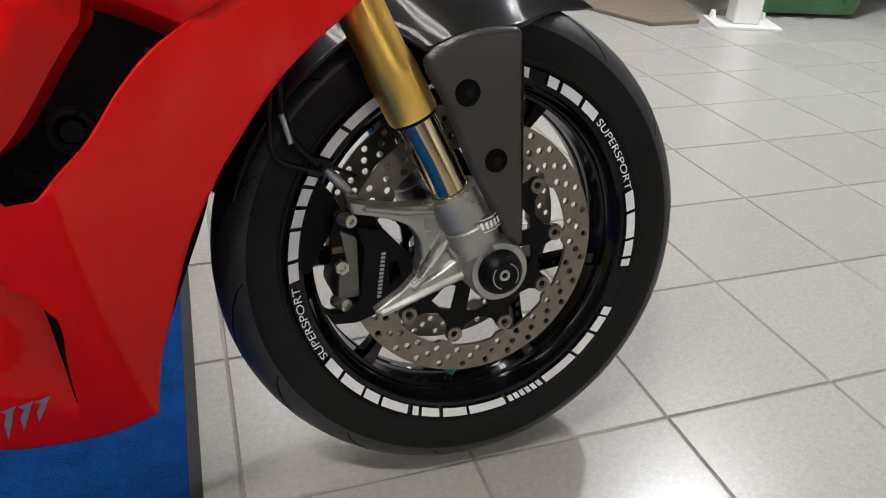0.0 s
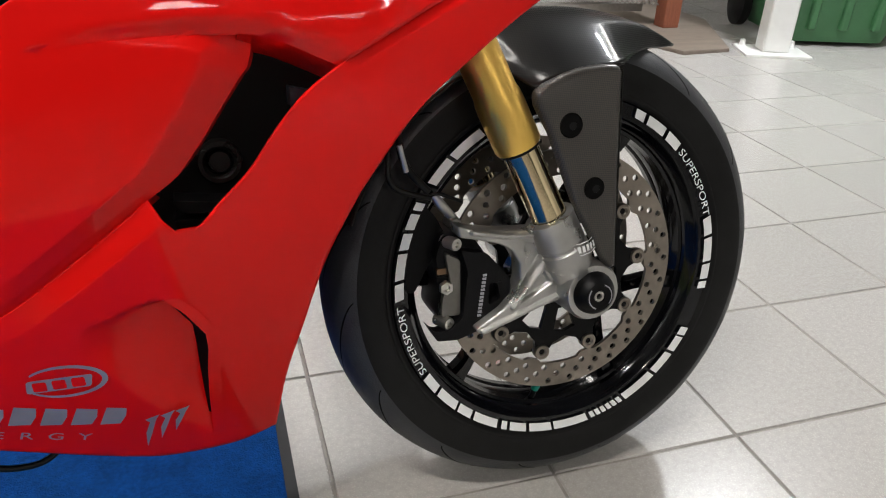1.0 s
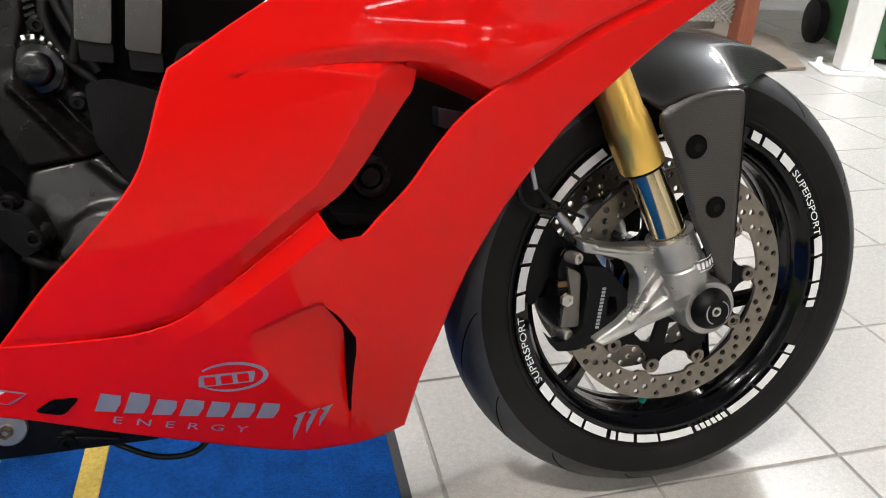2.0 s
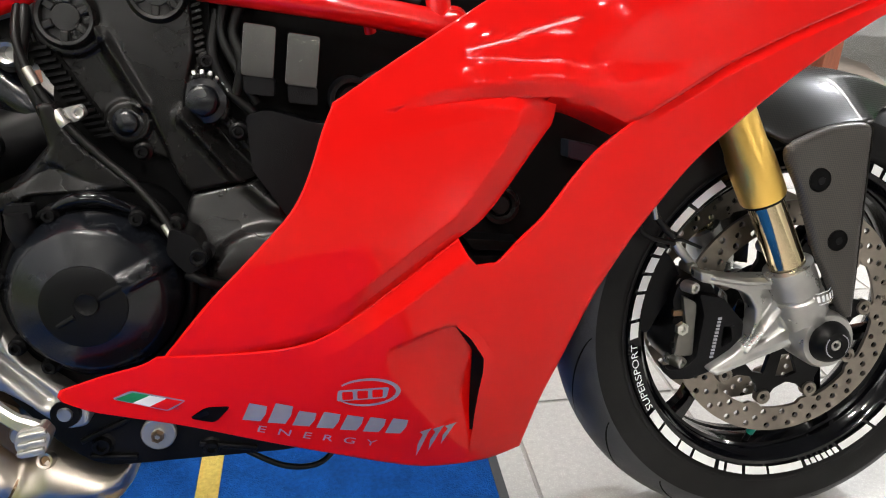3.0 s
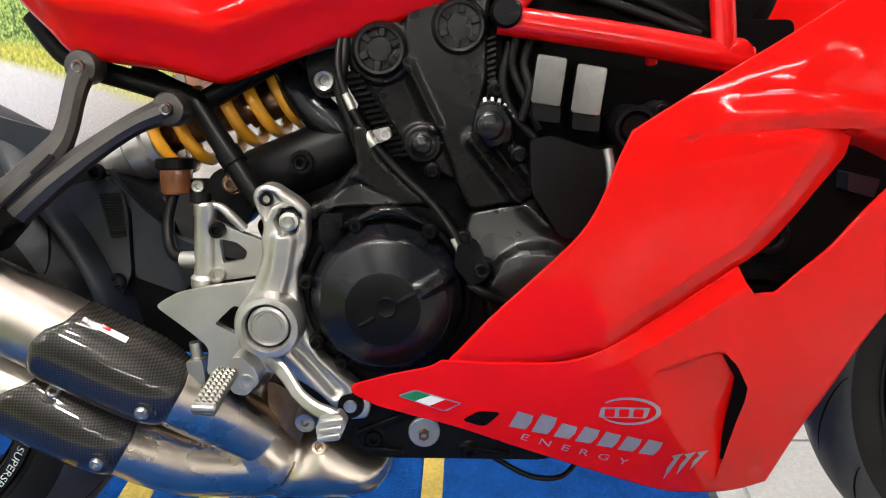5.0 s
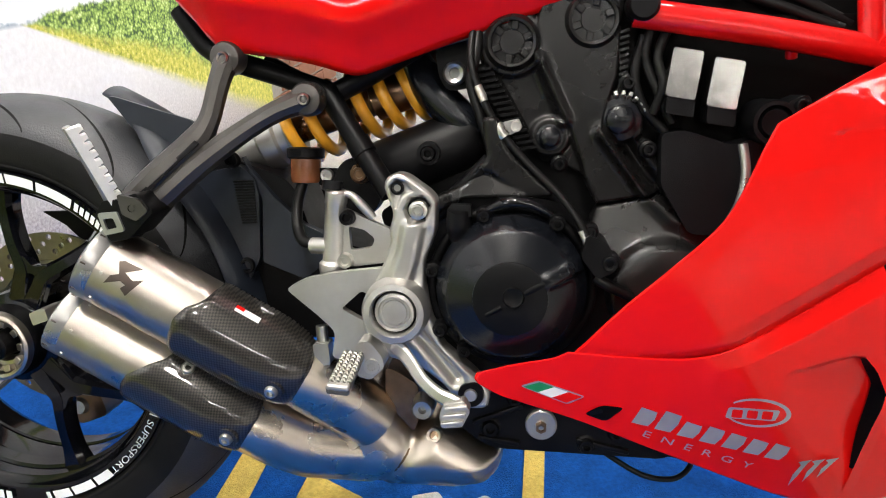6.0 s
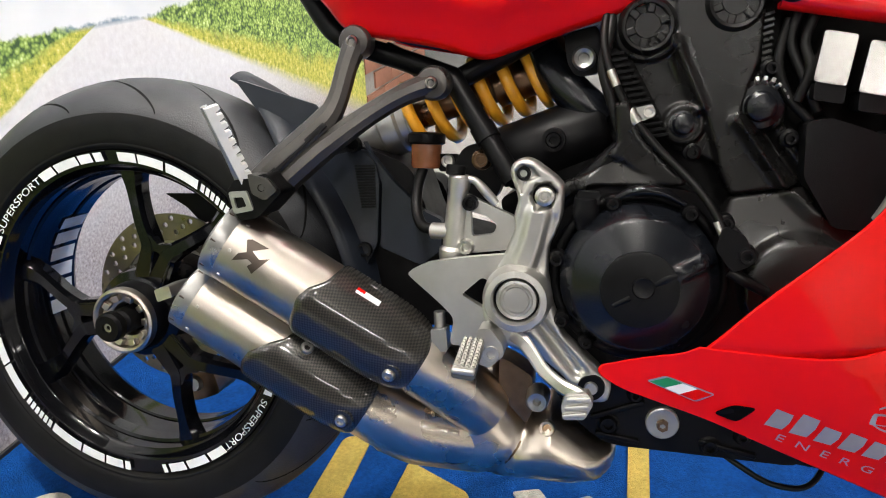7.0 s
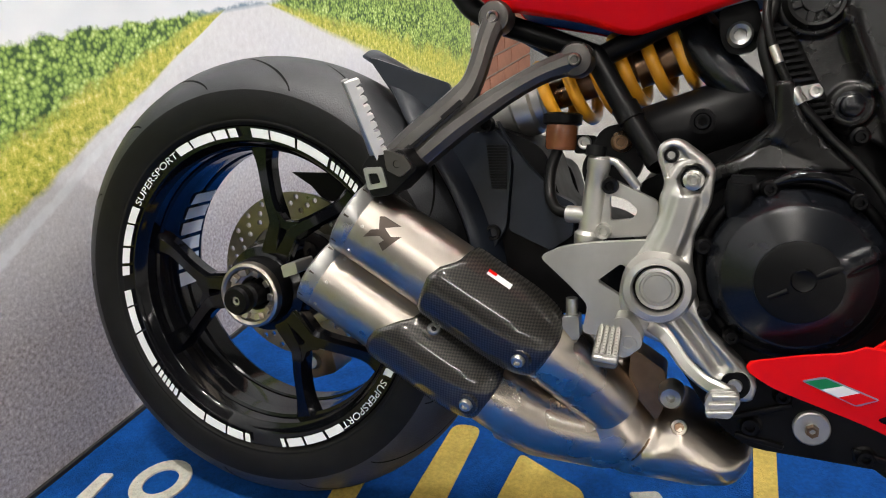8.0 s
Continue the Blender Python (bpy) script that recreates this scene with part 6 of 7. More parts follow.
arm = curve_pts([(-0.206, -0.150, 0.371, 0.0085), (-0.193, -0.160, 0.366, 0.0080), (-0.181, -0.170, 0.356, 0.0070), (-0.168, -0.182, 0.343, 0.0066), (-0.150, -0.190, 0.331, 0.0070), (-0.135, -0.195, 0.326, 0.0078), (-0.121, -0.197, 0.320, 0.0075)], 5)
rows = []
for i, p in enumerate(arm):
    q0, q1 = arm[max(i - 1, 0)], arm[min(i + 1, len(arm) - 1)]
    d = Vector(q1[:3] - q0[:3]).normalized()
    side = d.cross(Vector((0, 1, 0))).normalized()
    o, hw = Vector(p[:3]), float(p[3])
    rows.append([bm.verts.new(o + side * hw * a + Vector((0, 0.0048 * b, 0))) for a, b in ((-1, -0.4), (-0.6, -1), (0.6, -1), (1, -0.4), (1, 0.8), (-1, 0.8))])
for a, b in zip(rows, rows[1:]):
    for j in range(6):
        bm.faces.new((a[j], a[(j + 1) % 6], b[(j + 1) % 6], b[j]))
bm.faces.new(rows[0][::-1]), bm.faces.new(rows[-1])
pedal = part("brake_pedal", bm, ALU, bike, "flat alloy rear brake pedal with a stepped toe piece", smooth=35)
bm = B()
plate(bm, [fillet([(-0.143, 0.326), (-0.121, 0.331), (-0.1145, 0.320), (-0.123, 0.302), (-0.144, 0.300), (-0.147, 0.314)], 0.003)], -0.206, -0.190)
part("toe_piece", bm, ALU, pedal, bevel=0.002)
for i in range(3):
    bm = B()
    slab_between(bm, (-0.145 + 0.002 * i, -0.207, 0.305 + 0.0085 * i), (-0.121 + 0.002 * i, -0.207, 0.309 + 0.0085 * i), 0.0045, 0.006)
    part("toe_ridge", bm, ALU, pedal, bevel=0.001)

# ---- exhaust ----
def along_axis(a, b):
    a, b = Vector(a), Vector(b)
    d = (b - a).normalized()
    out = (Vector((0, -1, 0)) - d * -d.y).normalized()
    return a, d, out, out.cross(d)


UP_A, UP_B = (-0.537, -0.156, 0.461), (-0.262, -0.125, 0.292)
LO_A, LO_B = (-0.590, -0.138, 0.388), (-0.320, -0.118, 0.222)


def silencer(a, b, r, length, label):
    bm = B()
    o, d, out, up = along_axis(a, b)
    lathe(bm, o, [(r * 0.80, 0.004), (r * 0.96, 0.0), (r, 0.003), (r, 0.012), (r, length)], 56, axis=d)
    s = part("silencer", bm, TITAN, bike, label, smooth=30)
    bm = B()
    lathe(bm, o, [(r * 0.62, 0.03), (r * 0.62, -0.004), (r * 0.80, -0.010), (r * 1.01, -0.006), (r * 1.015, 0.010), (r * 1.0, 0.0115)], 56, axis=d)
    part("end_cap", bm, ALU_GREY, s, "grey end cap", smooth=30)
    for k in range(8):
        w = 2 * math.pi * (k + 0.3) / 8
        n = out * math.cos(w) + up * math.sin(w)
        bm = B()
        lathe(bm, o + d * 0.020 + n * r, [(0.0, 0.0016), (0.0018, 0.0014), (0.0022, -0.001)], 8, axis=n)
        part("rivet", bm, STEEL, s)
        bm = B()
        q = o - d * 0.001 + n * (r * 1.006)
        tube(bm, [q - d * 0.003, q + d * 0.003], [0.0014, 0.0009], 6)
        part("cap_slot", bm, ETCHED, s)
    return s, (o, d, out, up)


sil_u, FU = silencer(UP_A, UP_B, 0.0455, 0.215, "brushed titanium upper silencer with a carbon heat shield")
sil_l, FL = silencer(LO_A, LO_B, 0.0455, 0.225, "brushed titanium lower silencer with a carbon heat shield")


SHIELD_REAR = {"u": [(-1.5, 0.122), (-0.52, 0.115), (0.16, 0.110), (0.48, 0.115), (0.8, 0.128), (1.4, 0.133), (1.8, 0.134)],
               "l": [(-1.5, 0.104), (-0.32, 0.096), (0.0, 0.098), (0.48, 0.114), (0.76, 0.126), (1.8, 0.140)]}
SHIELD_NOSE = {"u": 0.2645, "l": 0.2500}


def shield(parent, fr, r, key):
    """A lacquered carbon shell round the outer side of a silencer, with a sloping rear edge and a rounded, closing nose."""
    o, d, out, up = fr
    bm = B()
    rows = []
    n = 44
    for i in range(n + 1):
        w = -1.45 + 3.15 * i / n
        e0, e1 = float(np.interp(w, [p[0] for p in SHIELD_REAR[key]], [p[1] for p in SHIELD_REAR[key]])), SHIELD_NOSE[key] - 0.006 * sm((abs(w) - 0.6) / 0.9)
        row = []
        for j in range(33):
            f = j / 32
            s = e0 + (e1 - e0) * f
            nose = 0.66 + 0.34 * math.sqrt(max(0.0, 1 - (max(0.0, s - e1 + 0.066) / 0.067) ** 2.6))
            lift = 0.0025 * math.exp(-((w - 0.80) / 0.10) ** 2) * (1 - f) ** 2 + 0.0016 * sm((s - e0) / 0.006)
            row.append(bm.verts.new(o + d * s + (r + 0.0028 + lift) * nose * (out * math.cos(w) + up * math.sin(w))))
        rows.append(row)
    for a, b in zip(rows, rows[1:]):
        for j in range(32):
            bm.faces.new((a[j], a[j + 1], b[j + 1], b[j]))
    ob = part("heat_shield", bm, CARBON_GLOSS, parent, "lacquered carbon heat shield")
    mod = ob.modifiers.new("thickness", "SOLIDIFY")
    mod.thickness, mod.offset = 0.0025, 0
    return ob


shield(sil_u, FU, 0.0455, "u")
shield(sil_l, FL, 0.0450, "l")
# web between the two shields
bm = B()
(ou, du, xu, zu), (ol, dl, xl, zl) = FU, FL
rows = []
for j in range(13):
    f = j / 12
    a = ou + du * (0.122 + 0.100 * f) + 0.0480 * (xu * math.cos(-1.25) + zu * math.sin(-1.25))
    b = ol + dl * (0.138 + 0.085 * f) + 0.0478 * (xl * math.cos(1.0) + zl * math.sin(1.0))
    rows.append([bm.verts.new(a.lerp(b, k / 6) + Vector((0, 0.006 * math.sin(math.pi * k / 6), 0))) for k in range(7)])
for a, b in zip(rows, rows[1:]):
    for k in range(6):
        bm.faces.new((a[k], a[k + 1], b[k + 1], b[k]))
ob = part("shield_web", bm, CARBON_GLOSS, sil_l, "carbon web between the heat shields")
mod = ob.modifiers.new("thickness", "SOLIDIFY")
mod.thickness, mod.offset = 0.002, 0
for fr, s, w, par, r in ((FU, 0.240, -0.28, sil_u, 0.0455), (FL, 0.230, -0.20, sil_l, 0.045), (FL, 0.152, 0.82, sil_l, 0.0455)):
    o, d, out, up = fr
    n = out * math.cos(w) + up * math.sin(w)
    p = o + d * s + n * (r * (0.97 if s > 0.2 else 1.0) + 0.0045)
    bm = B()
    lathe(bm, p, [(0.0, 0.0015), (0.0032, 0.0015), (0.0038, 0.0052), (0.0062, 0.0050), (0.0076, 0.0022), (0.0080, -0.004)], 24, axis=n)
    part("shield_screw", bm, STEEL, par)
    bm = B()
    lathe(bm, p, [(0.0082, -0.004), (0.0086, 0.0010), (0.0128, 0.0004), (0.0140, -0.0035)], 28, axis=n)
    part("shield_dimple", bm, CARBON_GLOSS, par)
# small red and white tag on the upper shield
o, d, out, up = FU
bm = B()
for w0, w1, s0, s1, in ((0.94, 1.09, 0.160, 0.190),):
    q = [o + d * s + (0.0455 + 0.0062) * (out * math.cos(w) + up * math.sin(w)) for s, w in ((s0, w0), (s1, w0), (s1, w1), (s0, w1))]
    bm.faces.new([bm.verts.new(p) for p in q])
part("shield_tag", bm, WHITE, sil_u, "small white and red tag")
bm = B()
q = [o + d * s + (0.0455 + 0.0066) * (out * math.cos(w) + up * math.sin(w)) for s, w in ((0.160, 1.01), (0.170, 1.01), (0.170, 1.09), (0.160, 1.09))]
bm.faces.new([bm.verts.new(p) for p in q])
part("shield_tag", bm, RED, sil_u)
# etched arrow-like mark on the upper silencer
bm = B()
MARK = [(0.0293, 0.676), (0.034, 0.751), (0.0554, 0.773), (0.0417, 0.508), (0.0525, 0.417), (0.0621, 0.558), (0.0535, 0.021), (0.0451, 0.127), (0.0481, 0.252), (0.0416, 0.282), (0.027, 0.049), (0.0296, 0.292), (0.0367, 0.414)]
bm.faces.new([bm.verts.new((a, b * 0.0455, 0)) for a, b in MARK])
bmesh.ops.triangulate(bm, faces=bm.faces[:])
for k in range(1, 20):
    bmesh.ops.bisect_plane(bm, geom=bm.verts[:] + bm.edges[:] + bm.faces[:], dist=1e-6, plane_co=(0, k * 0.04 * 0.0455, 0), plane_no=(0, 1, 0))
for v in bm.verts:
    w = v.co.y / 0.0455
    v.co = o + d * v.co.x + 0.0459 * (out * math.cos(w) + up * math.sin(w))
part("etched_mark", bm, ETCHED, sil_u, "dark etched mark")

# collector box and the two pipes that feed the silencers
bm = B()
tube(bm, [(-0.365, -0.139, 0.356), (-0.328, -0.131, 0.332), (-0.290, -0.108, 0.298), (-0.245, -0.074, 0.245)], [0.036, 0.040, 0.042, 0.036], 28)
tub = part("collector_box", bm, COLLECT, bike, "heat-tinted steel exhaust collector", smooth=50)
bm = B()
tube(bm, [(-0.420, -0.131, 0.284), (-0.380, -0.121, 0.258), (-0.330, -0.094, 0.222), (-0.260, -0.060, 0.200)], [0.036, 0.040, 0.041, 0.036], 28)
part("collector_pipe", bm, COLLECT, tub, smooth=50)
SHELL = fillet([(-0.400, 0.215), (-0.360, 0.280), (-0.325, 0.318), (-0.300, 0.316), (-0.262, 0.296), (-0.240, 0.310), (-0.228, 0.312), (-0.226, 0.286), (-0.215, 0.259), (-0.194, 0.236), (-0.187, 0.240),
                (-0.167, 0.253), (-0.140, 0.236), (-0.113, 0.222), (-0.085, 0.209), (-0.087, 0.182), (-0.104, 0.160), (-0.139, 0.152), (-0.244, 0.152), (-0.345, 0.153), (-0.396, 0.170)], 0.010)
WELD = [(-0.194, 0.236), (-0.200, 0.212), (-0.216, 0.186), (-0.242, 0.158)]
def shell_form(x, z):
    """A pressed shell: full in the middle, pinched along the weld, with a soft fold towards the upper outlet."""
    d = inside_by(x, z, SHELL)
    full = 0.050 * math.sqrt(max(0.0, 1 - (1 - min(max(d, 0.0) / 0.048, 1.0)) ** 2))
    pinch = 0.007 * math.exp(-(line_gap(x, z, WELD) / 0.006) ** 2)
    fold = 0.004 * math.exp(-(line_gap(x, z, [(-0.345, 0.262), (-0.285, 0.240), (-0.246, 0.282)]) / 0.007) ** 2)
    return -full + pinch - fold
bm = B()
casting(bm, SHELL, -0.048, shell_form, 0.005, 0.05, 0.004)
part("collector_shell", bm, COLLECT, tub, "pressed steel collector shell with a weld seam", smooth=70)
bm = B()
tube(bm, [(x, -0.048 + shell_form(x, z) + 0.0005, z) for x, z in WELD], 0.0018, 8)
part("collector_seam", bm, BRONZE, tub)
bm = B()
plate(bm, [fillet([(-0.228, 0.316), (-0.218, 0.314), (-0.188, 0.296), (-0.186, 0.256), (-0.194, 0.234), (-0.217, 0.259), (-0.229, 0.284)], 0.006)], -0.082, -0.04)
part("collector_window", bm, BRONZE, tub, "scorched bronze plate", bevel=0.005)
bm = B()
lathe(bm, (-0.1685, -0.048 + shell_form(-0.1685, 0.233) - 0.001, 0.233), [(0.0, 0.004), (0.0048, 0.004), (0.0056, -0.003), (0.0085, -0.004), (0.0098, 0.001), (0.0100, 0.010)], 24, axis=(0.1, 1, -0.35))
part("sensor_boss", bm, COLLECT, tub)
bm = B()
lathe(bm, (-0.1685, -0.048 + shell_form(-0.1685, 0.233) - 0.001, 0.233), [(0.0, 0.0005), (0.0052, 0.0005)], 20, axis=(0.1, 1, -0.35))
part("boss_hole", bm, BRONZE, tub)
bm = B()
lathe(bm, (-0.180, -0.100, 0.274), [(0.0, 0.002), (0.004, 0.002), (0.005, -0.006), (0.011, -0.007), (0.0135, -0.003), (0.0145, 0.02)], 24)
part("mount_rubber", bm, ALU_GREY, tub)

# ---- engine ----
bm = B()
plate(bm, [fillet([(-0.155, 0.525), (-0.10, 0.535), (-0.02, 0.528), (0.002, 0.50), (0.012, 0.45), (0.10, 0.415), (0.13, 0.30), (0.11, 0.232), (-0.10, 0.236), (-0.135, 0.262), (-0.19, 0.34), (-0.215, 0.42), (-0.195, 0.50)], 0.02)], -0.118, 0.12)
eng = part("engine", bm, SATIN, bike, "black and dark grey twin-cylinder engine", bevel=0.008)
CL = (-0.0755, -0.150, 0.436)
STEP = [(-0.082, 0.530), (-0.080, 0.519), (-0.069, 0.506), (-0.049, 0.505), (-0.026, 0.488), (-0.003, 0.494), (0.03, 0.50), (0.03, 0.54)]
def clutch_form(x, z):
    """A shallow cone with a rounded shoulder; the field above the stepped line lies lower."""
    r = math.hypot(x - CL[0], z - CL[2])
    y = -0.036 + 0.018 * max(0.0, r - 0.038) / 0.034 + 0.014 * sm((r - 0.066) / 0.016)
    arm = 0.0065 * math.exp(-(line_gap(x, z, [(-0.064, 0.441), (-0.036, 0.456), (-0.010, 0.467), (0.014, 0.474)]) / 0.0085) ** 4) * sm((r - 0.030) / 0.02)
    return y - arm + 0.0055 * sm(inside_by(x, z, STEP) / 0.0024 + 0.5)
bm = B()
casting(bm, ring(CL[0], CL[2], 0.081, 72), CL[1], clutch_form, 0.0018, 0.03, 0.003)
part("clutch_cover", bm, COVER, eng, "satin black clutch cover", smooth=60)
bm = B()
lathe(bm, CL, [(0.0, -0.0385), (0.036, -0.0385), (0.0385, -0.0375), (0.0390, -0.034)], 56)
part("cover_disc", bm, SATIN, eng)
bm = B()
tube(bm, [(-0.062, -0.1845, 0.442), (-0.046, -0.1835, 0.451), (-0.026, -0.1765, 0.460)], [0.0045, 0.0060, 0.0070], 16)
tube(bm, [(-0.100, -0.1865, 0.419), (-0.084, -0.1875, 0.428)], 0.0030, 12)
part("slave_housing", bm, SATIN, eng)
bm = B()
lathe(bm, (-0.072, -0.189, 0.439), [(0.0, -0.001), (0.0088, -0.001), (0.0100, -0.0018), (0.0112, -0.0002), (0.0118, 0.004)], 28)
part("cover_boss", bm, SATIN, eng)
bm = B()
rim = [(CL[0] + 0.087 * math.cos(radians(a)), -0.128, CL[2] + 0.087 * math.sin(radians(a))) for a in range(30, 391, 8)]
tube(bm, rim[:-1], 0.0055, 10, n=2, closed=True)
part("cover_flange", bm, SATIN, eng)
for x, z in ((-0.105, 0.516), (-0.028, 0.508), (0.029, 0.469), (-0.160, 0.455), (-0.153, 0.388), (-0.126, 0.366), (0.006, 0.50)):
    bm = B()
    lathe(bm, (x, -0.143, z), [(0.0, -0.007), (0.0030, -0.007), (0.0034, -0.011), (0.0058, -0.011), (0.0066, -0.007), (0.0085, -0.005), (0.0092, 0.01)], 18)
    part("cover_bolt", bm, SATIN, eng)
bm = B()
tube(bm, [(-0.104, -0.146, 0.520), (-0.084, -0.148, 0.529), (-0.058, -0.148, 0.529), (-0.034, -0.146, 0.517)], [0.003, 0.006, 0.006, 0.003], 12)
part("cover_rail", bm, RIM, eng)
bm = B()
lathe(bm, (-0.132, -0.145, 0.507), [(0.0, 0.016), (0.0115, 0.016), (0.0125, 0.013), (0.0125, 0.007), (0.0135, 0.005), (0.0135, -0.004), (0.010, -0.02)], 24, axis=(0, -0.25, 1))
part("filler_cap", bm, PLASTIC, eng, "black oil filler cap")
bm = B()
plate(bm, [fillet([(-0.141, 0.515), (-0.118, 0.515), (-0.118, 0.528), (-0.141, 0.528)], 0.003)], -0.154, -0.140)
part("cap_grip", bm, PLASTIC, eng, bevel=0.002)

# bracket web that joins crankcase and frame
WEB = fillet([(-0.109, 0.618), (-0.092, 0.618), (-0.089, 0.605), (-0.077, 0.581), (-0.055, 0.561), (-0.031, 0.540), (-0.034, 0.533), (-0.128, 0.531), (-0.158, 0.512), (-0.168, 0.522), (-0.158, 0.533), (-0.126, 0.548), (-0.104, 0.576)], 0.005)
FACET = [(-0.112, 0.562), (-0.099, 0.558), (-0.076, 0.545), (-0.058, 0.530), (-0.060, 0.520), (-0.140, 0.520), (-0.135, 0.540)]
bm = B()
casting(bm, WEB, -0.128, lambda x, z: (0.007 - 0.34 * max(0.0, 0.562 - z)) * sm(inside_by(x, z, FACET) / 0.004 + 0.4) - 0.10 * (z - 0.56) * (z > 0.56), 0.004, 0.02, 0.005)
part("engine_bracket", bm, ENGINE, eng, "dark grey cast engine bracket", smooth=55)
# thin near-black bar, the shade of a slit in the bracket
bm = B()
slab_between(bm, (-0.106, -0.1222, 0.5445), (-0.084, -0.1222, 0.5455), 0.0022, 0.002)
part("bracket_slit", bm, CAVITY_SHADE, eng)
bm = B()
tube(bm, [(-0.100, -0.116, 0.572), (-0.135, -0.113, 0.535), (-0.165, -0.108, 0.503), (-0.205, -0.100, 0.462)], [0.009, 0.0105, 0.0115, 0.012], 14)
part("engine_strut", bm, SATIN, eng)
# added black block fills the gaps behind bracket and belt cover
bm = B()
plate(bm, [fillet([(-0.235, 0.505), (-0.181, 0.534), (-0.156, 0.545), (-0.122, 0.565), (-0.110, 0.640), (-0.080, 0.66), (-0.030, 0.60), (0.03, 0.57), (0.03, 0.44), (-0.20, 0.40)], 0.01)], -0.060, 0.03)
part("crankcase_rear", bm, SATIN, eng, bevel=0.006)

# belt cover of the upright cylinder
BELT = fillet([(-0.114, 0.775), (-0.114, 0.674), (-0.097, 0.662), (-0.061, 0.588), (-0.046, 0.568), (-0.019, 0.562), (-0.003, 0.555), (0.0145, 0.5220), (0.097, 0.5365), (0.074, 0.584),
               (0.062, 0.598), (0.063, 0.622), (0.051, 0.640), (0.037, 0.651), (0.034, 0.698), (0.040, 0.770)], 0.006)
FIELD = [(-0.040, 0.79), (-0.054, 0.712), (-0.047, 0.668), (-0.017, 0.605), (-0.003, 0.566), (0.012, 0.50), (0.085, 0.51), (0.019, 0.602), (0.025, 0.634), (0.033, 0.659), (0.036, 0.698), (0.05, 0.79)]
CAPS = ((-0.079, 0.695), (0.005, 0.717))
KNOBS = ((0.037, 0.614, 0.0235, 0.020), (-0.037, 0.595, 0.0170, 0.014))
def belt_form(x, z):
    """Raised middle field with soft flanks, round bosses under caps and knobs, a long ridge and a hollow beside it."""
    y = -0.010 * sm(inside_by(x, z, FIELD) / 0.007 + 0.5)
    for cx, cz in CAPS:
        y = min(y, -0.007 * (1 - sm((math.hypot(x - cx, z - cz) - 0.033) / 0.006)))
    for cx, cz, r, h in KNOBS:
        y = min(y, -0.006 * (1 - sm((math.hypot(x - cx, z - cz) - r - 0.002) / 0.005)))
    y -= 0.012 * math.exp(-(line_gap(x, z, [(0.019, 0.598), (0.040, 0.571), (0.072, 0.530)]) / 0.0075) ** 2)
    y -= 0.008 * math.exp(-(line_gap(x, z, [(-0.054, 0.684), (-0.040, 0.650), (-0.022, 0.612)]) / 0.006) ** 2)
    return y + 0.010 * math.exp(-(line_gap(x, z, [(0.044, 0.590), (0.060, 0.566), (0.086, 0.534)]) / 0.006) ** 2)
bm = B()
casting(bm, BELT, -0.092, belt_form, 0.0021, 0.06, 0.005)
part("belt_cover", bm, ENGINE, eng, "dark grey cast belt cover", smooth=60)
for x, z, r in ((-0.079, 0.695, 0.029), (0.005, 0.717, 0.029)):
    bm = B()
    lathe(bm, (x, -0.098, z), [(0.0, -0.006), (0.0125, -0.006), (0.0135, 0.0), (0.0215, 0.0), (0.0225, -0.010), (0.0255, -0.011), (r, -0.006), (r + 0.004, 0.01)], 40)
    part("cam_cap", bm, ENGINE, eng, "dark cam cap with notched rim", smooth=30)
    for k in range(6):
        w = radians(60 * k + 20)
        bm = B()
        slab_between(bm, (x + 0.0125 * math.cos(w), -0.100, z + 0.0125 * math.sin(w)), (x + 0.023 * math.cos(w), -0.100, z + 0.023 * math.sin(w)), 0.008, 0.010)
        part("cap_lug", bm, ENGINE, eng, bevel=0.0015)
for x, z, r, h in KNOBS:
    bm = B()
    lathe(bm, (x, -0.094, z), [(0.0, -h), (r * 0.45, -h), (r * 0.62, -h * 0.85), (r * 0.68, -h * 0.35), (r * 0.95, -h * 0.25), (r * 1.05, 0.0), (r * 1.08, 0.01)], 36)
    part("cover_knob", bm, COVER, eng, "round black cover knob")
bolt(-0.042, -0.096, 0.719, 0.010, eng, BOLT_BLACK)
for i in range(6):
    w = radians(102 - 16 * i)
    bm = B()
    slab_between(bm, (0.037 + 0.0240 * math.cos(w), -0.101, 0.614 + 0.0240 * math.sin(w)), (0.037 + 0.0290 * math.cos(w), -0.099, 0.614 + 0.0290 * math.sin(w)), 0.0042, 0.010)
    part("belt_tooth", bm, ALU_GREY, eng, bevel=0.0008)
# slatted belt vents
for i in range(15):
    f = i / 14
    x, z = -0.110 + 0.050 * f, 0.668 - 0.084 * f
    bm = B()
    slab_between(bm, (x - 0.010, -0.094, z - 0.002), (x + 0.009, -0.094, z + 0.001), 0.0030, 0.010)
    part("vent_slat", bm, SATIN, eng)
# near-black backings put the shade behind the slats into colour
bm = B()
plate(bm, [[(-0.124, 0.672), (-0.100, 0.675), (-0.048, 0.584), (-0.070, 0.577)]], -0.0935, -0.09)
part("vent_recess", bm, CAVITY_SHADE, eng)
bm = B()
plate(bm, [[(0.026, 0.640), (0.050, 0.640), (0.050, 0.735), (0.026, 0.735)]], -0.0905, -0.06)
part("vent_recess", bm, CAVITY_SHADE, eng)
for i in range(10):
    z = 0.648 + i * 0.0062
    bm = B()
    slab_between(bm, (0.034, -0.094, z), (0.043, -0.094, z + 0.003), 0.0028, 0.008)
    part("vent_slat", bm, ENGINE, eng)
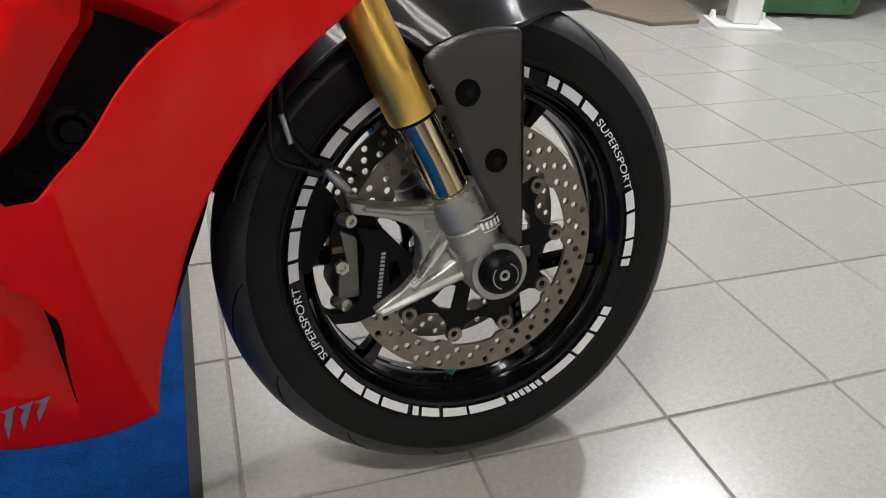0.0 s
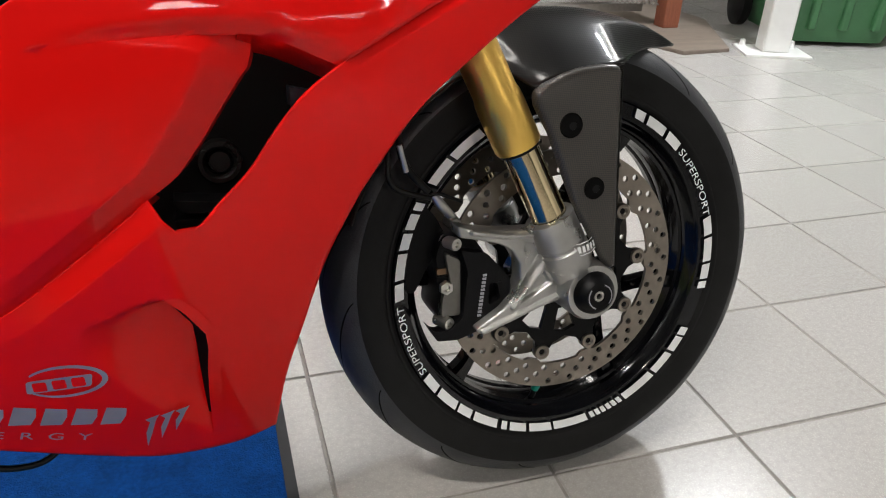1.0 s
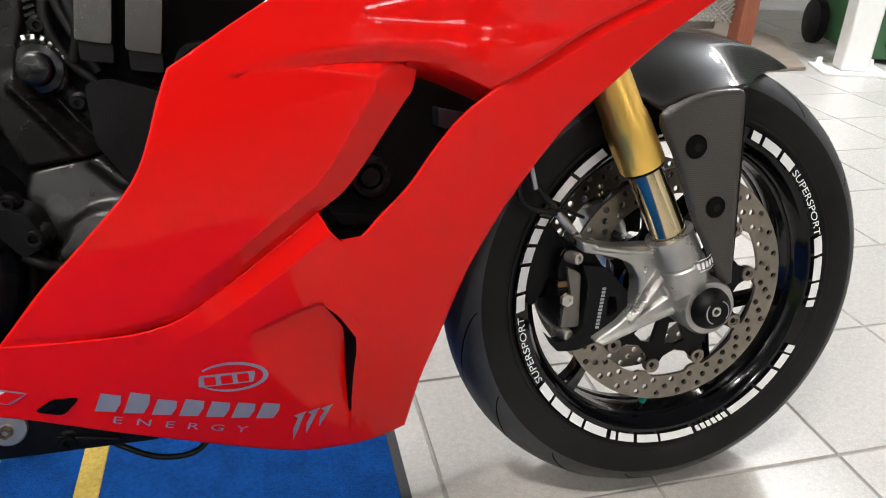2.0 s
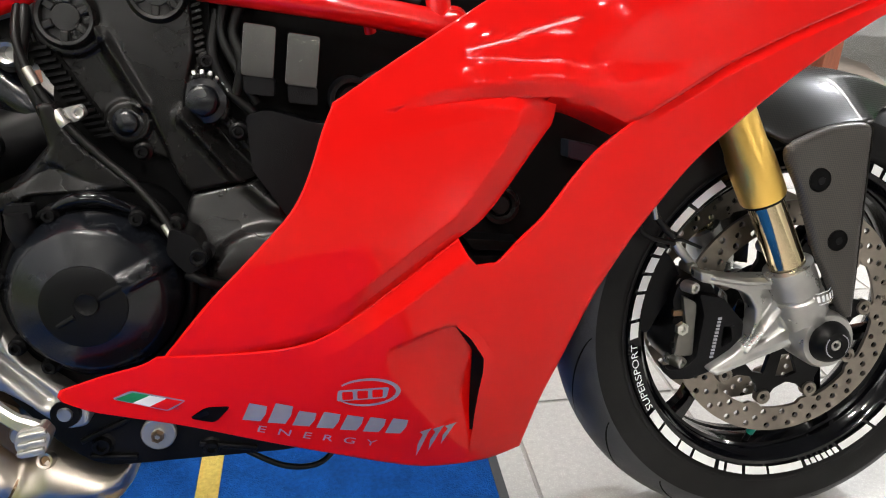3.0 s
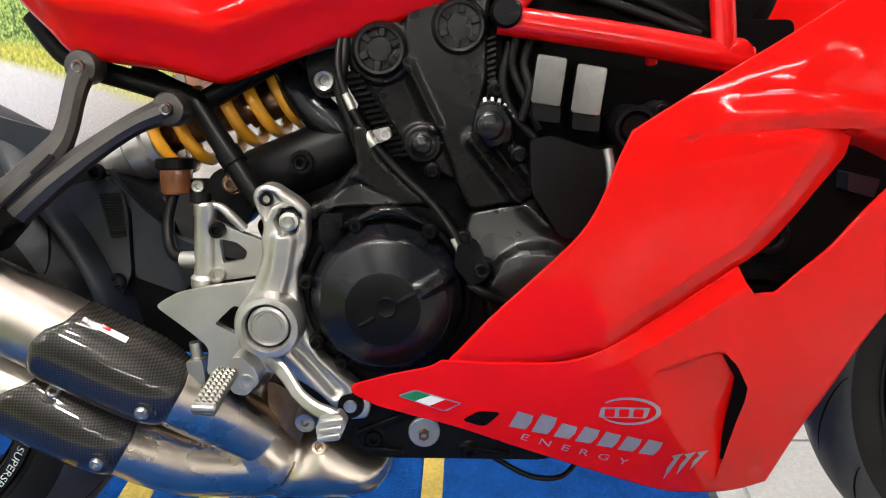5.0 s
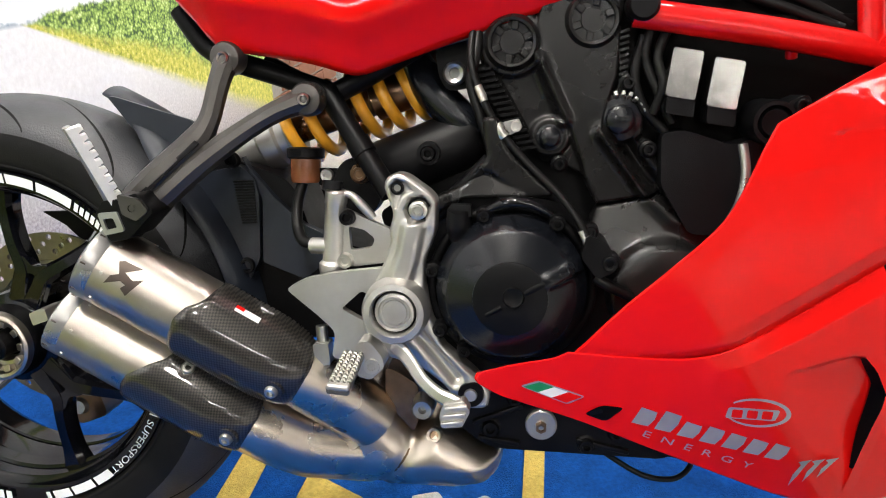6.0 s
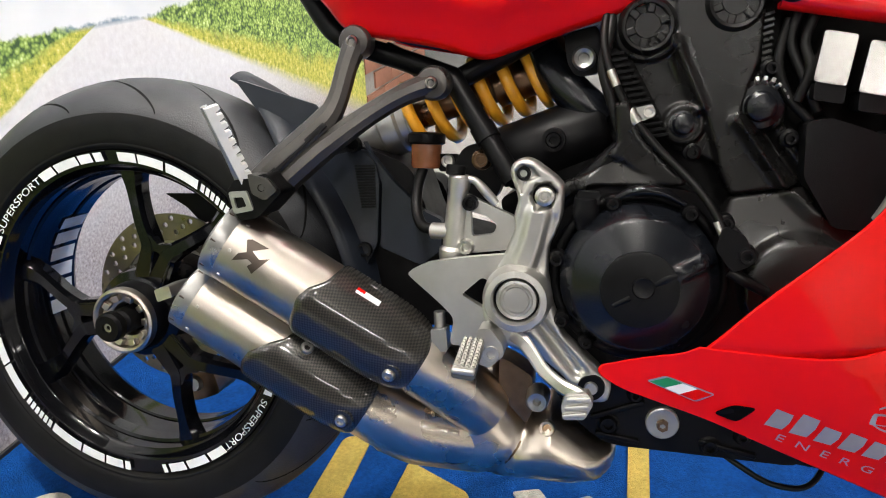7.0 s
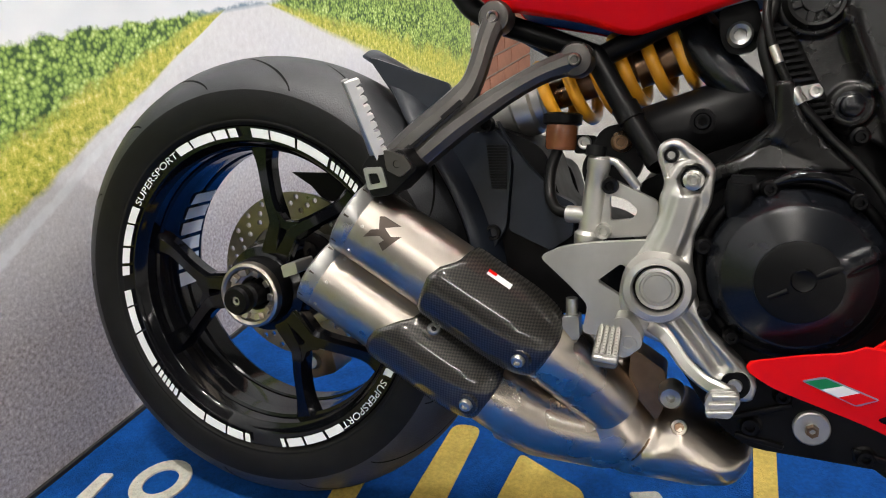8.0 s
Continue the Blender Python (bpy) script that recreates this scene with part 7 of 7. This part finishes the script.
# horizontal cylinder cover in front
FRONT = fillet([(0.0150, 0.5200), (0.097, 0.5340), (0.112, 0.516), (0.135, 0.511), (0.165, 0.506), (0.168, 0.41), (0.03, 0.40), (0.018, 0.46), (0.009, 0.50)], 0.006)
def front_form(x, z):
    """A shoulder that falls forward from a ridge, and a low dome with a crisp upper edge."""
    dome = -0.014 * sm((0.060 - math.hypot((x - 0.086) * 0.95, z - 0.430)) / 0.010)
    ridge = -0.007 * math.exp(-(line_gap(x, z, [(0.074, 0.530), (0.096, 0.508), (0.122, 0.497)]) / 0.008) ** 2)
    body = -0.022 * sm((0.555 - z) / 0.13) + 0.010 * sm((x - 0.10) / 0.04) * sm((z - 0.49) / 0.02)
    return min(dome, 0.0) + ridge + body
bm = B()
casting(bm, FRONT, -0.096, front_form, 0.004, 0.06, 0.004)
part("front_cover", bm, ENGINE, eng, "dark grey cast cover", smooth=60)
for x, z in ((0.101, 0.524), (0.068, 0.582), (0.044, 0.652), (-0.026, 0.566)):
    bm = B()
    lathe(bm, (x, -0.096, z), [(0.0, -0.005), (0.0030, -0.005), (0.0034, -0.010), (0.0058, -0.010), (0.0066, -0.004), (0.0095, -0.002), (0.0100, 0.02)], 18)
    part("cover_bolt", bm, SATIN, eng)

# electrics beside the head
for cx, cz in ((0.0965, 0.661), (0.1375, 0.651)):
    bm = B()
    plate(bm, [fillet([(cx - 0.0190, cz - 0.022), (cx + 0.0110, cz - 0.027), (cx + 0.0175, cz + 0.021), (cx - 0.0125, cz + 0.026)], 0.003)], -0.128, -0.095)
    part("relay", bm, RELAY, bike, "pale grey metal relay", bevel=0.0015)
    bm = B()
    plate(bm, [fillet([(cx - 0.017, cz - 0.040), (cx + 0.011, cz - 0.044), (cx + 0.012, cz - 0.027), (cx - 0.017, cz - 0.023)], 0.003)], -0.126, -0.092)
    part("relay_socket", bm, PLASTIC, bike, bevel=0.001)
# added near-black sheet closes the gap and gives shade behind the relays
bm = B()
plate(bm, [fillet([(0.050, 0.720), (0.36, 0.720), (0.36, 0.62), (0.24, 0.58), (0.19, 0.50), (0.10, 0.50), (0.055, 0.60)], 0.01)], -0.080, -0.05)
part("electrics_tray", bm, CAVITY_SHADE, bike, bevel=0.004)
bm = B()
plate(bm, [fillet([(0.078, 0.600), (0.100, 0.604), (0.150, 0.588), (0.176, 0.596), (0.182, 0.56), (0.150, 0.492), (0.112, 0.494), (0.080, 0.545)], 0.006)], -0.118, -0.075)
part("electrics_cover", bm, PLASTIC, bike, "black plastic cover", bevel=0.003)
bm = B()
lathe(bm, (0.182, -0.140, 0.612), [(0.0, -0.004), (0.013, -0.006), (0.016, -0.002), (0.0175, -0.008), (0.0215, -0.008), (0.023, 0.0), (0.023, 0.05)], 32)
part("filler_neck", bm, SATIN, bike, "round black filler neck")
bm = B()
lathe(bm, (0.188, -0.149, 0.603), [(0.0, -0.002), (0.005, -0.001), (0.006, 0.004)], 14)
part("neck_screw", bm, STEEL, bike)
bm = B()
plate(bm, [fillet([(0.192, 0.632), (0.212, 0.640), (0.220, 0.624), (0.204, 0.608)], 0.005)], -0.142, -0.10)
part("neck_lug", bm, SATIN, bike, bevel=0.003)
bolt(0.207, -0.146, 0.628, 0.0075, bike, BOLT_BLACK)
bm = B()
tube(bm, [(0.158, -0.125, 0.590), (0.162, -0.13, 0.560), (0.158, -0.13, 0.530), (0.150, -0.12, 0.505)], 0.005, 14)
part("coolant_pipe", bm, ALU_GREY, bike)
for pts in ([(0.070, -0.10, 0.720), (0.060, -0.10, 0.680), (0.075, -0.105, 0.640), (0.090, -0.105, 0.61)], [(0.085, -0.10, 0.715), (0.072, -0.105, 0.680), (0.078, -0.11, 0.650), (0.070, -0.105, 0.620)],
            [(0.058, -0.095, 0.700), (0.050, -0.10, 0.660), (0.062, -0.10, 0.625), (0.085, -0.10, 0.60)]):
    bm = B()
    tube(bm, pts, 0.0052, 10)
    part("wiring_hose", bm, HOSE, bike)

# cables down the engine's side
bm = B()
tube(bm, [(-0.118, -0.088, 0.725), (-0.122, -0.112, 0.680), (-0.110, -0.122, 0.640), (-0.089, -0.126, 0.603), (-0.060, -0.130, 0.569), (-0.026, -0.140, 0.537), (-0.003, -0.150, 0.506), (0.013, -0.155, 0.470)], 0.0042, 12)
cable = part("clutch_line", bm, HOSE, bike, "black sheathed line with steel ends")
for a, b, r in (((-0.114, -0.1215, 0.650), (-0.107, -0.1235, 0.634), 0.0046), ((-0.004, -0.152, 0.502), (0.013, -0.156, 0.466), 0.0036)):
    bm = B()
    tube(bm, [a, b], r, 12)
    part("line_ferrule", bm, STEEL, cable)
bm = B()
lathe(bm, (-0.089, -0.126, 0.603), [(0.0062, -0.008), (0.0068, -0.006), (0.0068, 0.006), (0.0062, 0.008)], 18, axis=(0.55, -0.1, -0.8))
part("line_clamp", bm, STEEL, cable)
bm = B()
plate(bm, [fillet([(-0.088, 0.612), (-0.070, 0.616), (-0.066, 0.606), (-0.080, 0.598)], 0.003)], -0.124, -0.118)
part("clamp_tab", bm, ALU_GREY, cable, bevel=0.001)
bolt(-0.073, -0.128, 0.608, 0.006, cable)
bm = B()
tube(bm, [(-0.116, -0.085, 0.725), (-0.116, -0.102, 0.690), (-0.122, -0.108, 0.655), (-0.112, -0.11, 0.62), (-0.100, -0.112, 0.585)], 0.006, 12)
part("breather_hose", bm, HOSE, bike)
bm = B()
plate(bm, [fillet([(0.002, 0.500), (0.024, 0.490), (0.034, 0.462), (0.014, 0.452), (-0.004, 0.475)], 0.006)], -0.160, -0.11)
part("clutch_slave", bm, SATIN, bike, "black clutch slave cylinder", bevel=0.003)
bolt(0.026, -0.163, 0.470, 0.008, bike, BOLT_BLACK)
bm = B()
tube(bm, [(0.012, -0.150, 0.452), (0.030, -0.152, 0.442), (0.050, -0.14, 0.430)], 0.006, 10)
part("slave_hose", bm, HOSE, bike)

# small fittings low on the crankcase
for x, z, r in ((-0.098, 0.262, 0.010), (0.012, 0.246, 0.009), (-0.070, 0.300, 0.008), (0.045, 0.262, 0.008)):
    bm = B()
    lathe(bm, (x, -0.118, z), [(0.0, -0.003), (r * 0.45, -0.003), (r * 0.5, -0.008), (r * 0.85, -0.008), (r, -0.002), (r * 1.3, 0.0), (r * 1.35, 0.01)], 18)
    part("case_bolt", bm, SATIN, eng)
for a, b in (((-0.118, 0.268), (-0.060, 0.292)), ((-0.112, 0.250), (-0.064, 0.244)), ((0.0, 0.252), (0.06, 0.240))):
    bm = B()
    slab_between(bm, (a[0], -0.119, a[1]), (b[0], -0.119, b[1]), 0.006, 0.008)
    part("case_rib", bm, SATIN, eng, bevel=0.0015)

# sump and the loose hose below it
bm = B()
plate(bm, [fillet([(-0.150, 0.300), (-0.115, 0.262), (-0.098, 0.238), (-0.075, 0.229), (0.03, 0.227), (0.16, 0.214), (0.24, 0.20), (0.26, 0.32), (-0.10, 0.34)], 0.012)], -0.085, 0.085)
part("sump", bm, SATIN, eng, "black engine sump", bevel=0.006)
bm = B()
lathe(bm, (-0.040, -0.122, 0.270), [(0.0, -0.009), (0.0055, -0.009), (0.0065, -0.003), (0.0165, -0.0035), (0.018, -0.002), (0.018, 0.008)], 36)
part("frame_washer", bm, ALU_GREY, eng, "pale grey washer with a dull bolt", smooth=30)
bm = B()
lathe(bm, (-0.040, -0.1315, 0.270), [(0.0, 0.001), (0.003, 0.001), (0.0035, -0.002), (0.0062, -0.002), (0.0070, 0.004)], 6)
part("washer_bolt", bm, BRONZE, eng, smooth=20)
bm = B()
tube(bm, [(0.02, -0.06, 0.222), (0.05, -0.07, 0.205), (0.085, -0.075, 0.188), (0.118, -0.07, 0.182), (0.138, -0.06, 0.188), (0.150, -0.05, 0.205)], 0.0035, 10)
part("drain_hose", bm, HOSE, bike)
# radiator block, near-black for the shade behind the fairing
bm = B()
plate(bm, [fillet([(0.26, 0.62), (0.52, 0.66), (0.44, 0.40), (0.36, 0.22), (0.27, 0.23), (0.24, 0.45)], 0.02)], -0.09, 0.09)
part("radiator", bm, CAVITY_SHADE, bike, "near-black radiator block standing in for shade behind the fairing")

# ---- swingarm, chain side and hugger ----
bm = B()
plate(bm, [fillet([(-0.480, 0.590), (-0.400, 0.560), (-0.345, 0.540), (-0.320, 0.470), (-0.245, 0.455), (-0.215, 0.41), (-0.240, 0.345), (-0.330, 0.340), (-0.470, 0.38), (-0.50, 0.48)], 0.02)], -0.050, 0.05)
arm_ob = part("swingarm", bm, SATIN, bike, "satin black single-sided swingarm", bevel=0.012, segs=3)
bm = B()
plate(bm, [fillet([(-0.34, 0.52), (-0.55, 0.47), (-0.70, 0.43), (-0.80, 0.36), (-0.79, 0.27), (-0.70, 0.24), (-0.52, 0.30), (-0.28, 0.34)], 0.03)], 0.085, 0.14)
part("swingarm_leg", bm, SATIN, arm_ob, bevel=0.012, segs=3)
bm = B()
plate(bm, [fillet([(-0.463, 0.533), (-0.442, 0.551), (-0.404, 0.560), (-0.385, 0.544), (-0.3805, 0.520), (-0.384, 0.445), (-0.400, 0.415), (-0.421, 0.432), (-0.436, 0.485)], 0.006)], -0.066, -0.046)
part("swingarm_guard", bm, GUARD, arm_ob, "dark plastic swingarm guard with a meshed field", bevel=0.005)
bm = B()
plate(bm, [fillet([(-0.403, 0.571), (-0.394, 0.557), (-0.365, 0.522), (-0.327, 0.487), (-0.304, 0.477), (-0.305, 0.440), (-0.330, 0.420), (-0.382, 0.440), (-0.3785, 0.520)], 0.005)], -0.061, -0.046)
part("swingarm_shield", bm, GUARD, arm_ob, bevel=0.003)
bm = B()
for i in range(16):
    f = i / 15
    x0, x1, z = -0.411 + 0.008 * f, -0.386 + 0.001 * f, 0.540 - 0.050 * f
    slab_between(bm, (x0, -0.0668, z), (x1, -0.0668, z + 0.001), 0.0022, 0.002)
ob = part("guard_mesh", bm, SATIN, arm_ob)
tagged(ob, kind="stuff")
for x, z in ((-0.400, 0.437), (-0.413, 0.565)):
    bm = B()
    lathe(bm, (x, -0.066, z), [(0.0, 0.002), (0.005, 0.002), (0.006, -0.005), (0.009, -0.005), (0.0105, 0.004)], 18)
    part("guard_screw", bm, SATIN, arm_ob)
bm = B()
rows = []
for i in range(25):
    a = 66 - 74 * i / 24
    f = i / 24
    w = 0.030 + 0.060 * sm(f / 0.35)
    row = []
    for j in range(17):
        uu = -1 + j / 8
        row.append(bm.verts.new(wheel_point(RW, 0.352 - 0.030 * abs(uu) ** 3 * (0.3 + 0.7 * sm(f / 0.3)), a, w * uu)))
    rows.append(row)
for a, b in zip(rows, rows[1:]):
    for j in range(16):
        bm.faces.new((a[j], a[j + 1], b[j + 1], b[j]))
hug = part("hugger", bm, GUARD, bike, "dark plastic rear hugger over the tyre")
mod = hug.modifiers.new("thickness", "SOLIDIFY")
mod.thickness, mod.offset = 0.003, 1
bm = B()
plate(bm, [fillet([(-0.572, 0.642), (-0.560, 0.640), (-0.465, 0.612), (-0.455, 0.585), (-0.500, 0.560), (-0.520, 0.575), (-0.545, 0.607)], 0.004)], -0.052, -0.046)
part("hugger_fin", bm, GUARD, hug, bevel=0.002)
# what shows behind the rear wheel: chain guard, sprocket, caliper
bm = B()
plate(bm, [fillet([(-0.746, 0.481), (-0.650, 0.484), (-0.56, 0.478), (-0.50, 0.44), (-0.62, 0.448), (-0.690, 0.440), (-0.712, 0.462)], 0.003)], 0.050, 0.056)
part("chain_guard", bm, PLASTIC, arm_ob, bevel=0.001)
bm = B()
teeth = []
for i in range(86):
    r = 0.098 if i % 2 else 0.104
    w = 2 * math.pi * i / 86
    teeth.append((RW[0] + r * math.cos(w), RW[2] + r * math.sin(w)))
plate(bm, [teeth, ring(RW[0], RW[2], 0.062, 32)], 0.062, 0.068)
part("sprocket", bm, STEEL, rw, "steel rear sprocket")
bm = B()
plate(bm, [fillet([(-0.728, 0.222), (-0.700, 0.236), (-0.660, 0.228), (-0.650, 0.196), (-0.690, 0.180), (-0.722, 0.190)], 0.008)], 0.005, 0.055)
rc = part("rear_caliper", bm, BRONZE, bike, "bronze-grey rear brake caliper", bevel=0.004)
bm = B()
lathe(bm, (-0.690, 0.004, 0.208), [(0.0, -0.006), (0.010, -0.006), (0.013, 0.0)], 20)
part("caliper_piston", bm, STEEL, rc)
bm = B()
plate(bm, [fillet([(-0.682, 0.374), (-0.660, 0.381), (-0.656, 0.366), (-0.678, 0.358)], 0.003)], -0.090, -0.045)
part("hub_tag", bm, ALU, rw, "bright tag on the hub", bevel=0.002)
# side stand, hidden side
bm = B()
tube(bm, [(-0.10, 0.13, 0.27), (-0.12, 0.20, 0.12), (-0.13, 0.235, 0.055)], 0.012, 12)
part("side_stand", bm, SATIN, bike, "black side stand")
